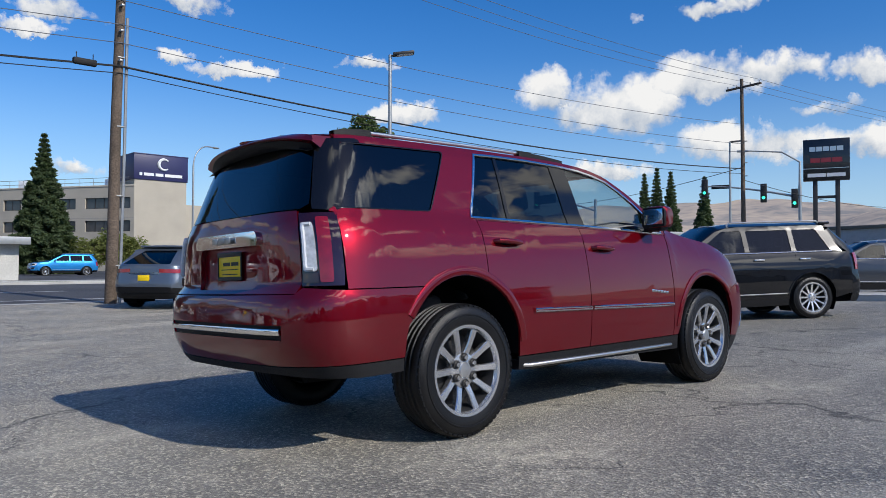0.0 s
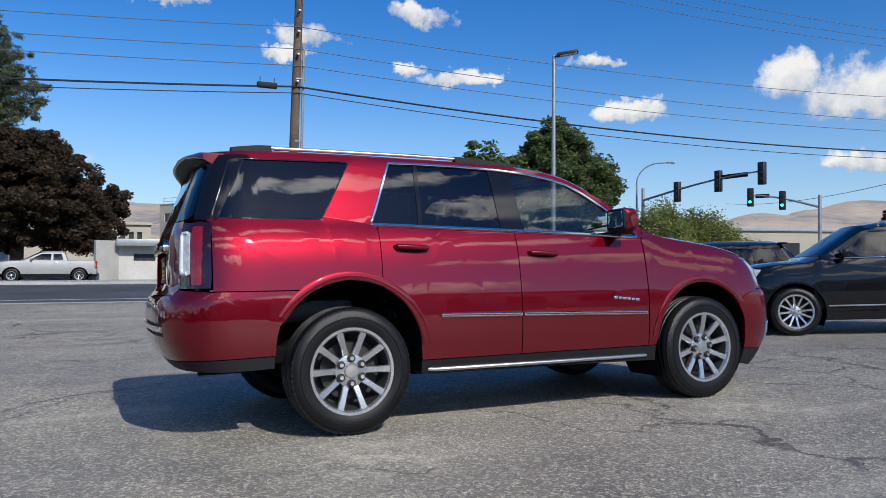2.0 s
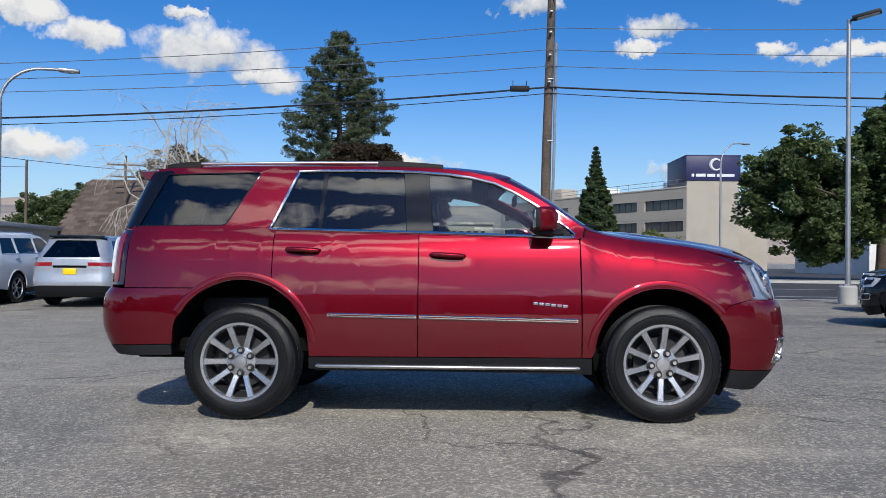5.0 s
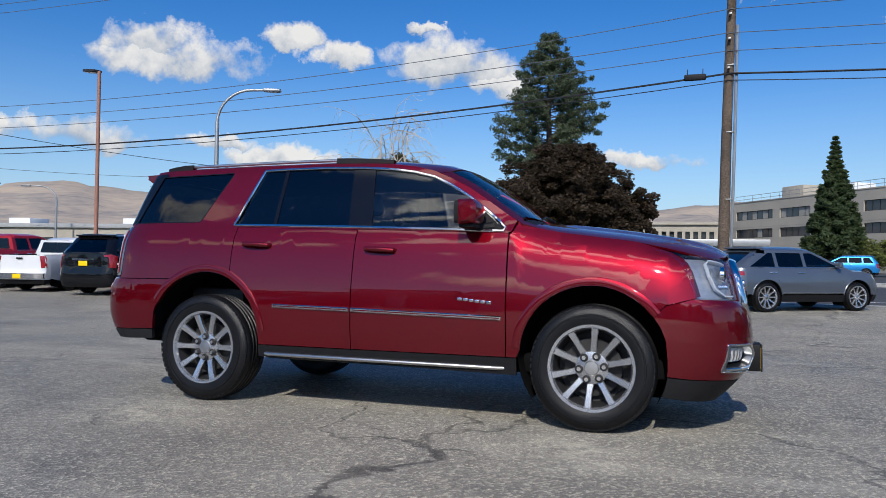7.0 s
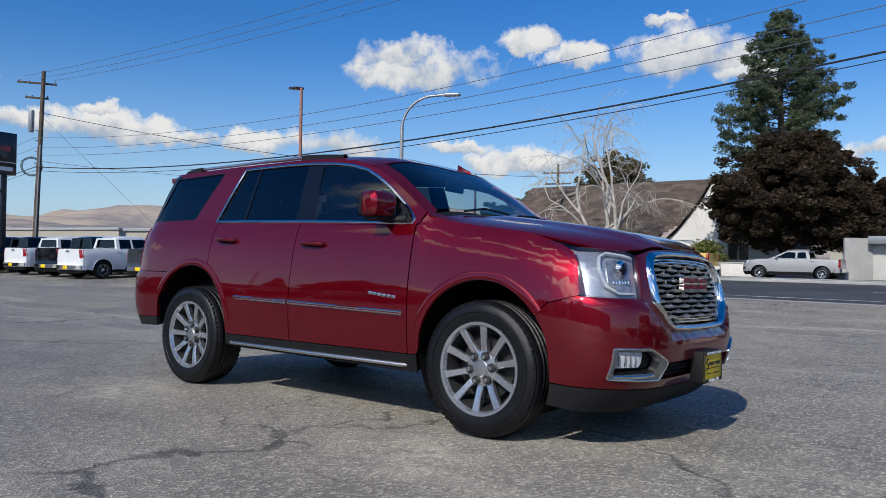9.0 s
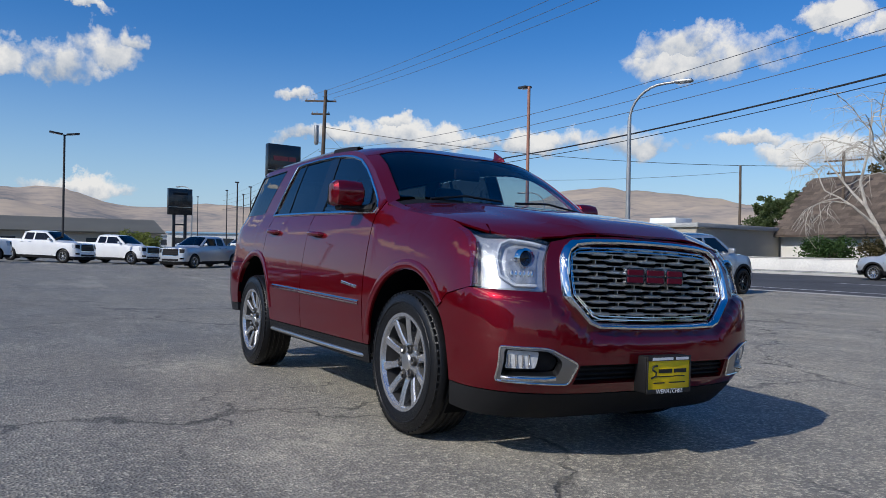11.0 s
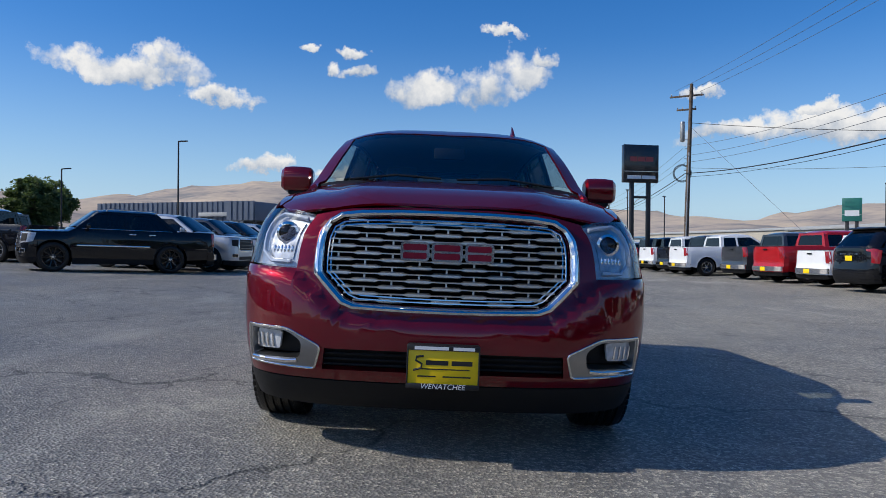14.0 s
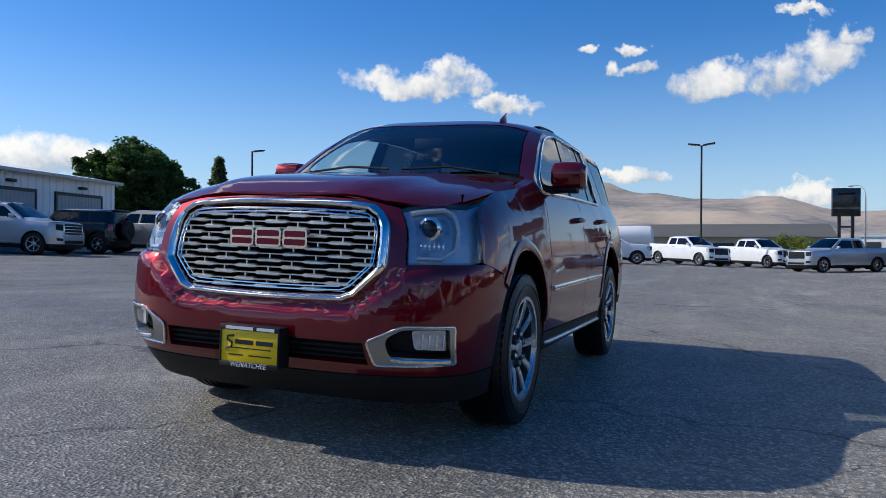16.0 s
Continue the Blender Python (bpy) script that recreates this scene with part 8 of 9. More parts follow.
def signal_mast(x, y, h, heading, reach, heads, label="traffic signal mast arm with black signal heads", lit=False):
    root = thing("traffic_signal", label, "traffic light")
    root.location = (x, y, ground_z(x, y))
    root.rotation_euler = (0, 0, radians(heading))
    part("post", tube([(0, 0, 0), (0, 0, h)], [0.15, 0.11], 12), STEEL_GREY, root)
    pts = [(reach * k / 8, 0, h - 0.9 + 1.1 * math.sin(k / 8 * 1.5)) for k in range(9)]
    part("mast_arm", tube(pts, [0.09 - 0.005 * k for k in range(9)], 8), STEEL_GREY, root)
    if lit:
        part("lamp_arm", tube([(0, 0, h - 0.3), (0, 0, h + 1.7), (1.2, 0, h + 2.5), (3.6, 0, h + 2.75)], [0.10, 0.08, 0.06, 0.05], 8), STEEL_GREY, root, "curved lamp bracket")
        part("lamp_head", box((3.5, -0.14, h + 2.68), (4.3, 0.14, h + 2.82), 0.03), STEEL_GREY, root, "flat street lamp head")
    part("name_board", box((reach * 0.68, -0.02, h - 0.05), (reach * 0.88, 0.02, h + 0.25), 0.01), GREY_PLASTIC, root, "plain street board")
    for f in heads:
        px, pz = reach * f, h - 0.9 + 1.1 * math.sin(f * 1.5)
        hd = part("signal_head", box((px - 0.22, -0.16, pz - 0.85), (px + 0.22, 0.16, pz + 0.55), 0.03), SIGNAL_DARK, root, "black signal head")
        for k in range(3):
            for sy in (-1, 1):
                bm = bmesh.new()
                bmesh.ops.create_cone(bm, cap_ends=True, segments=14, radius1=0.11, radius2=0.12, depth=0.12, matrix=Matrix.Translation((px, sy * 0.18, pz + 0.25 - 0.38 * k)) @ Matrix.Rotation(radians(90), 4, "X"))
                part("lamp", bm, GREEN_LIGHT if k == 2 and sy > 0 else SIGNAL_DARK, hd)
    return root


signal_mast(33.6, 37.6, 6.7, -86, 10.4, (0.32, 0.66, 0.98))
signal_mast(51.2, 18.0, 7.0, 110, 7.0, (0.05, 0.35, 0.95), lit=True)
signal_mast(44.5, 31.3, 6.2, 120, 5.0, (0.5, 0.95))

# island kerb by the far row
isl = kerbed("planter_island", 15.8, 21.0, 1.0, 3.4, 0.16, CONCRETE, "pale concrete island kerb between parked cars", "kerb")

# ---- trees and shrubs ----
def leaf_material(name, color, spread_=0.35):
    m = material(name, color, 0.65, island=spread_, vary=0.25, vary_scale=0.6, spec=0.25)
    nt = m.node_tree
    thin, mx = nt.nodes.new("ShaderNodeBsdfTranslucent"), nt.nodes.new("ShaderNodeMixShader")
    thin.inputs[0].default_value = (color[0] * 1.5, color[1] * 1.6, color[2] * 0.9, 1)
    mx.inputs[0].default_value = 0.38
    nt.links.new(nt.nodes["Principled BSDF"].outputs[0], mx.inputs[1])
    nt.links.new(thin.outputs[0], mx.inputs[2])
    nt.links.new(mx.outputs[0], nt.nodes["Material Output"].inputs["Surface"])
    return m


LEAF_GREEN = leaf_material("leaf_green", (0.098, 0.132, 0.056), 0.5)
LEAF_DARK = leaf_material("leaf_dark_green", (0.052, 0.098, 0.030))
LEAF_OLIVE = leaf_material("leaf_olive", (0.17, 0.19, 0.06))
LEAF_PLUM = leaf_material("leaf_plum", (0.060, 0.042, 0.028))
NEEDLE = leaf_material("needle_green", (0.105, 0.130, 0.082), 0.5)
NEEDLE_BLUE = leaf_material("spruce_needle", (0.075, 0.105, 0.050))
BARK = material("bark", (0.10, 0.075, 0.055), 0.9, vary=0.3, vary_scale=2, grain=0.3, grain_scale=20, bump=0.6, bump_scale=18)
PALE_BARK = material("pale_bark", (0.48, 0.44, 0.38), 0.8, vary=0.3, vary_scale=3, grain=0.3, grain_scale=25, bump=0.3, bump_scale=25)
DRY_LEAF = leaf_material("dry_leaf", (0.11, 0.090, 0.045))


def leaves_mesh(name, centres, per, spread_, size, rng_, flat=0.5, droop=0.0, long=1.6):
    """Many small pointed leaves scattered round clump centres."""
    C = np.array([c[:3] for c in centres])
    Rd = np.array([c[3] for c in centres])
    idx = rng_.integers(0, len(C), len(C) * per)
    off = rng_.normal(0, 1, (len(idx), 3))
    off /= np.maximum(np.linalg.norm(off, axis=1, keepdims=True), 1e-6)
    off *= (rng_.random((len(idx), 1)) ** 0.45) * Rd[idx][:, None] * spread_
    off[:, 2] *= 0.75
    P = C[idx] + off
    P[:, 2] -= droop * rng_.random(len(idx))
    a = rng_.normal(0, 1, (len(idx), 3))
    a[:, 2] *= flat
    a /= np.linalg.norm(a, axis=1, keepdims=True)
    b_ = rng_.normal(0, 1, (len(idx), 3))
    b_ -= a * (a * b_).sum(1, keepdims=True)
    b_ /= np.linalg.norm(b_, axis=1, keepdims=True)
    s = size * (0.6 + 0.8 * rng_.random((len(idx), 1)))
    V = np.stack([P - a * s * long / 2, P + b_ * s * 0.42, P + a * s * long / 2, P - b_ * s * 0.42], 1).reshape(-1, 3)
    n = len(idx)
    me = bpy.data.meshes.new(name)
    me.vertices.add(n * 4)
    me.vertices.foreach_set("co", V.astype(np.float32).ravel())
    me.loops.add(n * 4)
    me.loops.foreach_set("vertex_index", np.arange(n * 4, dtype=np.int32))
    me.polygons.add(n)
    me.polygons.foreach_set("loop_start", np.arange(0, n * 4, 4, dtype=np.int32))
    me.polygons.foreach_set("loop_total", np.full(n, 4, dtype=np.int32))
    me.update()
    me.validate()
    return me


def crown_part(name, me, mat, parent, label=""):
    me.materials.append(mat)
    ob = new(name, me)
    ob.parent = parent
    ob["kind"] = "stuff"
    if label:
        ob["label"] = label
    return ob


def limbs(bm, base, tips, r0, rng_, wob=0.25):
    for t in tips:
        a, b = Vector(base), Vector(t)
        n = 5
        pts = [a.lerp(b, k / n) + Vector(rng_.normal(0, wob * (b - a).length * 0.08 * (0 < k < n), 3)) for k in range(n + 1)]
        for k in range(1, n):
            pts[k].z += 0.12 * (b - a).length * math.sin(k / n * math.pi) * 0.4
        add_tube(bm, pts, [r0 * (1 - 0.8 * k / n) for k in range(n + 1)], 6)


def broadleaf(x, y, h, blobs, mat, label, seed, trunk_r=0.28, per=260, size=0.20, bark=BARK, name="broadleaf_tree", z0=None, clump=0.55, droop=0.0):
    """blobs: dx, dy, z, radius, height radius - the masses of the crown."""
    g = np.random.default_rng(seed)
    root = thing(name, label, "tree")
    root.location = (x, y, ground_z(x, y) if z0 is None else z0)
    cl = []
    for dx, dy, z, r, rz in blobs:
        n = int(22 * r * r * max(rz / r, 0.6)) + 24
        for _ in range(n):
            v = g.normal(0, 1, 3)
            v /= np.linalg.norm(v)
            k = g.random() ** 0.33
            if k < 0.45:
                k += 0.4
            k = min(k * (1 + 0.10 * g.normal()), 1.10)
            cl.append((dx + v[0] * r * k, dy + v[1] * r * k, z + v[2] * rz * k, clump * (0.55 + 0.75 * g.random() ** 2)))
    bm = bmesh.new()
    top = min(b[2] for b in blobs)
    add_tube(bm, [(0, 0, -0.3), (0.05, 0.02, top * 0.5), (0, 0.05, top)], [trunk_r * 1.2, trunk_r, trunk_r * 0.8], 10)
    tips = [cl[i][:3] for i in g.choice(len(cl), min(26, len(cl)), replace=False)]
    limbs(bm, (0, 0.05, top * 0.8), tips, trunk_r * 0.4, g)
    part("trunk", bm, bark, root, "trunk and limbs")
    crown_part("crown", leaves_mesh("crown", cl, int(per * 0.5), 1.15, size * 0.8, g, droop=droop), mat, root, "crown of many small leaves")
    return root


def conifer(x, y, h, w, mat, label, seed, skirt=0.4, per=60, size=0.26, dense_=1.0, z0=None):
    """A spruce: whorls of drooping boughs that shorten upwards."""
    g = np.random.default_rng(seed)
    root = thing("conifer_tree", label, "tree")
    root.location = (x, y, ground_z(x, y) if z0 is None else z0)
    bm = tube([(0, 0, -0.3), (0, 0, h * 0.6), (0, 0, h)], [h * 0.018, h * 0.011, 0.02], 8)
    cl = []
    z = skirt
    while z < h * 0.985:
        f = (z - skirt) / (h - skirt)
        rad = w / 2 * (1 - f) ** 0.92 + 0.03
        n = max(4, int(9 * dense_ * (1 - f) + 4))
        a0 = g.random() * 6.28
        for k in range(n):
            a = a0 + 6.283 * k / n + g.normal() * 0.15
            L = rad * (0.62 + 0.48 * g.random())
            m = max(2, int(L / 0.38))
            for j in range(m):
                q = (j + 0.6) / m
                cl.append((math.cos(a) * L * q, math.sin(a) * L * q, z - 0.32 * L * q + 0.12 * L * q * q, (0.20 + 0.13 * (1 - q) + 0.05 * L) * min(1.0, 0.22 + 1.6 * (1 - f))))
            if L > 0.6 and k % 2 == 0:
                add_tube(bm, [(0, 0, z), (math.cos(a) * L * 0.8, math.sin(a) * L * 0.8, z - 0.22 * L)], [0.03, 0.008], 4)
        z += 0.36 * h / 11
    part("trunk", bm, BARK, root)
    crown_part("crown", leaves_mesh("crown", cl, per, 1.15, size, g, flat=0.6, long=2.2), mat, root, "drooping needle boughs")
    return root


def pine(x, y, h, seed, mat, label, w=9.6):
    """A tall pine: a ragged pointed crown of short tufted limbs."""
    g = np.random.default_rng(seed)
    root = thing("pine_tree", label, "tree")
    root.location = (x, y, ground_z(x, y))
    bm = tube([(0, 0, -0.3), (0.1, 0, h * 0.35), (-0.1, 0.1, h * 0.7), (0, 0, h)], [0.42, 0.34, 0.2, 0.03], 10)
    cl = []
    for k in range(190):
        f = (k + 0.5) / 190
        z = h * (0.16 + 0.83 * f)
        up = 1 - z / h
        L = w / 2 * min(1.0, (up / 0.34) ** 0.72) * (0.62 + 0.46 * g.random()) + 0.12
        if g.random() < 0.10:
            L *= 1.18
        a = 2.4 * k + g.normal() * 0.4
        lift = 0.10 * L + 0.25 * g.normal() * min(1.0, L / 3)
        tip = (math.cos(a) * L, math.sin(a) * L, z + lift)
        if L > 1.0:
            add_tube(bm, [(0, 0, z), (tip[0] * 0.5, tip[1] * 0.5, z + 0.2 * lift), tip], [0.06, 0.04, 0.015], 4)
        n = max(2, int(L / 0.62))
        for j in range(n):
            q = 0.30 + 0.70 * (j + 0.7) / n
            for _ in range(2):
                cl.append((tip[0] * q + g.normal() * 0.22, tip[1] * q + g.normal() * 0.22, z + lift * q * q + 0.14 * g.normal(), 0.26 + 0.20 * g.random()))
    part("trunk", bm, BARK, root, "trunk and limbs")
    crown_part("crown", leaves_mesh("crown", cl, 46, 1.05, 0.085, g, flat=0.9, long=4.2), mat, root, "ragged tufts of long needles")


def bare_tree(x, y, h, seed):
    g = np.random.default_rng(seed)
    root = thing("bare_tree", "nearly bare pale-barked birch tree with drooping twigs", "tree")
    root.location = (x, y, ground_z(x, y) + 0.1)
    bm = bmesh.new()
    tw = bmesh.new()

    def grow(p, d, L, r, lev):
        n = 4
        pts, q, dd = [Vector(p)], Vector(p), Vector(d).normalized()
        for k in range(n):
            dd = (dd + Vector(g.normal(0, 0.16, 3)) + Vector((0, 0, 0.04 if lev < 2 else -0.14))).normalized()
            q = q + dd * L / n
            pts.append(q.copy())
        add_tube(bm if lev < 3 else tw, pts, [r * (1 - 0.55 * k / n) for k in range(n + 1)], 7 if lev < 2 else 4, False)
        if lev >= 4 or L < 0.35:
            return
        kids = 3 if lev < 2 else 4
        for k in range(kids):
            i = 2 + (k % 3)
            side = Vector(g.normal(0, 1, 3))
            side.z = abs(side.z) * (0.5 if lev < 2 else -0.2)
            nd = (dd * 0.75 + side.normalized() * 0.72)
            grow(pts[min(i, n)], nd, L * (0.58 + 0.14 * g.random()), r * 0.5, lev + 1)
    for a in range(4):
        grow((0.15 * math.cos(a * 1.6), 0.15 * math.sin(a * 1.6), -0.2), (0.46 * math.cos(a * 1.6 + 0.4), 0.35 * math.sin(a * 1.6 + 0.4), 1.0), h * 0.44, 0.16, 0)
    part("trunk", bm, PALE_BARK, root, "pale forked trunk and limbs")
    t = part("twig_mass", tw, PALE_BARK, root, "fine drooping twigs")
    t["kind"] = "stuff"


pine(-11.7, 61.5, 21.9, 5, NEEDLE, "tall ragged grey-green pine tree", 9.8)
broadleaf(-7.3, 45.0, 10, ((0.0, 0, 5.0, 4.2, 3.6), (-2.2, 0, 4.2, 2.5, 2.4), (3.4, 0.5, 3.9, 2.8, 2.4), (0.2, 0, 7.0, 2.7, 2.1)), LEAF_PLUM, "dense dark plum-brown leaf tree across the street", 11, 0.35, 430, 0.17)
bare_tree(-17.2, 40.3, 13.4, 8)
broadleaf(-25.9, 60.0, 11, ((0, 0, 7.0, 3.2, 3.9), (-2.6, 0, 5.6, 2.3, 2.8), (2.6, 0, 5.4, 2.3, 2.8)), DRY_LEAF, "dull brown-green tree behind the cottage", 12, 0.25, 200, 0.19)
conifer(12.1, 63.0, 11.7, 6.0, NEEDLE_BLUE, "dense dark green spruce in front of the office building", 3, per=120, size=0.16, dense_=1.5)
for i, (x, y, h) in enumerate(((88.4, 54.5, 14.2), (89.3, 53.0, 15.0), (90.3, 51.4, 14.4), (92.5, 47.4, 13.5))):
    conifer(x, y, h, 5.2, NEEDLE_BLUE, "tall narrow dark spruce beyond the crossroads", 30 + i, per=60, size=0.20)
broadleaf(22.2, 33.6, 10, ((-4.3, 0, 4.7, 2.9, 3.3), (-2.6, 0.4, 3.2, 2.2, 2.2), (1.3, 0, 5.6, 3.1, 3.2), (0.9, 0, 8.0, 2.2, 1.9), (3.3, -0.3, 6.1, 1.9, 2.0)), LEAF_GREEN, "large full green leafy tree on the street corner", 21, 0.4, 312, 0.20)
broadleaf(17.8, 18.4, 3.6, ((0.2, 0, 2.0, 1.9, 1.8), (2.0, 0, 2.1, 2.0, 1.8), (3.6, 0, 1.5, 1.6, 1.4)), LEAF_OLIVE, "drooping olive-green shrub mass beside the lot", 22, 0.12, 480, 0.085, name="shrub", droop=0.7)
broadleaf(14.0, 60.0, 3.5, ((1.0, 0, 1.9, 1.4, 1.1), (2.7, 0, 2.2, 1.5, 1.3), (4.4, 0, 1.9, 1.4, 1.1)), LEAF_OLIVE, "low spreading green trees before the office building", 23, 0.15, 180, 0.17)
broadleaf(-37.5, -40.5, 9, ((0, 0, 4.8, 3.4, 3.2), (-3.2, 0.5, 4.4, 2.8, 2.8), (-1.4, 0.2, 6.2, 2.2, 2.0)), LEAF_DARK, "dense dark green tree behind the metal shed", 24, 0.35, 264, 0.22)
broadleaf(-64.5, -38.5, 6.5, ((-1.6, 0, 4.2, 2.5, 2.3), (1.6, 0.6, 4.4, 2.5, 2.5)), LEAF_GREEN, "rounded grey-green tree beyond the parked trucks", 26, 0.25, 176, 0.22)
conifer(-62.0, -51.0, 10.4, 5.5, NEEDLE, "open dark pine beyond the shed", 27, per=26, size=0.4)
broadleaf(-27.5, -38.0, 4.4, ((0, 0, 2.6, 2.0, 1.7),), LEAF_DARK, "small dark tree behind the metal shed", 28, 0.2, 192, 0.20)
broadleaf(-64.6, 6.8, 2.4, ((0, 0, 1.3, 1.9, 1.2), (2.4, 1, 1.0, 1.3, 0.9)), LEAF_OLIVE, "low yellow-green bush at the lot's end", 29, 0.1, 80, 0.24, name="shrub")
broadleaf(-36.0, 60.0, 7.5, ((-2.2, 0, 4.4, 2.7, 2.3), (1.6, 0, 5.0, 2.8, 2.4)), LEAF_GREEN, "rounded fresh green tree behind the cottage", 31, 0.25, 220, 0.20)

for i, (x, y, r, mat, lab) in enumerate(((-20.3, 44.5, 1.5, DRY_LEAF, "brown twiggy shrub before the cottage"), (-17.9, 45.2, 1.2, LEAF_PLUM, "dark reddish shrub beside the cottage door"), (-12.6, 45.4, 1.1, LEAF_OLIVE, "olive shrub before the cottage gable"), (-23.8, 44.0, 1.7, LEAF_DARK, "dark green shrub before the cottage wall"))):
    broadleaf(x, y, 2.2, ((0, 0, 1.1, r, 1.1),), mat, lab, 60 + i, 0.08, 170, 0.14, name="shrub")

# ---- buildings ----
STUCCO_TAN = material("tan_stucco", (0.42, 0.38, 0.31), 0.9, vary=0.08, vary_scale=0.4, grain=0.08, grain_scale=20, bump=0.15, bump_scale=40)
STUCCO_WHITE = material("white_stucco", (0.74, 0.72, 0.67), 0.9, vary=0.10, vary_scale=0.5, grain=0.1, grain_scale=15, bump=0.25, bump_scale=25)
NAVY = material("navy_cladding", (0.018, 0.020, 0.085), 0.45, vary=0.08, vary_scale=0.5)
OFFICE_GLASS = material("office_glass", (0.045, 0.050, 0.055), 0.08, spec=0.6, vary=0.25, vary_scale=0.6)
BLIND = material("window_blind", (0.33, 0.32, 0.28), 0.7, vary=0.1)
ROOF_GRAVEL = material("roof_gravel", (0.33, 0.31, 0.28), 0.95, vary=0.15)
SHINGLE = material("brown_shingle", (0.105, 0.080, 0.062), 0.9, island=0.35, vary=0.2, vary_scale=1.5, grain=0.25, grain_scale=18)
METAL_WHITE = material("white_metal_siding", (0.80, 0.81, 0.80), 0.5, metal=0.0, vary=0.08, vary_scale=0.6)
METAL_BLUE = material("blue_grey_siding", (0.10, 0.125, 0.17), 0.45, vary=0.1, vary_scale=0.6)
METAL_DARK = material("dark_olive_roof", (0.115, 0.11, 0.085), 0.7, vary=0.1, vary_scale=0.3)
BLUE_TRIM = material("pale_blue_trim", (0.25, 0.42, 0.55), 0.5, vary=0.08)
DOOR_GREY = material("grey_door", (0.36, 0.37, 0.37), 0.6, vary=0.08)
BLOCK_WHITE = material("painted_block", (0.52, 0.51, 0.47), 0.85, vary=0.12, vary_scale=0.8, grain=0.1, grain_scale=12)


def walled(root, x0, x1, y, z0, z1, thick, mat, holes, name="wall", depth=0.15):
    """A wall facing -y with its openings cut through: bands of boxes round the holes (x0, x1, z0, z1)."""
    e = 0.004
    loops = [[(x0, z0), (x1, z0), (x1, z1), (x0, z1)]] + [[(a + e, max(c, z0 + e)), (b - e, max(c, z0 + e)), (b - e, d), (a + e, d)] for a, b, c, d in holes]
    return part(name, panel(loops, lambda x, z: (x, y, z), (99, 99), thick), mat, root, smooth=False)


def window_unit(root, x0, x1, z0, z1, y, n, frame=BRONZE, glass_=OFFICE_GLASS, blind=0.0, seed=0):
    g = np.random.default_rng(seed)
    win = new("window")
    win.parent = root
    fr = bmesh.new()
    t = 0.06
    add_box(fr, (x0, y, z0), (x1, y + 0.08, z0 + t)); add_box(fr, (x0, y, z1 - t), (x1, y + 0.08, z1))
    for k in range(n + 1):
        x = x0 + (x1 - x0) * k / n
        add_box(fr, (max(x0, x - t / 2), y, z0 + t), (min(x1, x + t / 2), y + 0.08, z1 - t))
    part("window_frame", fr, frame, win)
    for k in range(n):
        a, b = x0 + (x1 - x0) * k / n + t / 2, x0 + (x1 - x0) * (k + 1) / n - t / 2
        part("pane", box((a, y + 0.04, z0 + t), (b, y + 0.055, z1 - t)), BLIND if g.random() < blind else glass_, win)
    return win


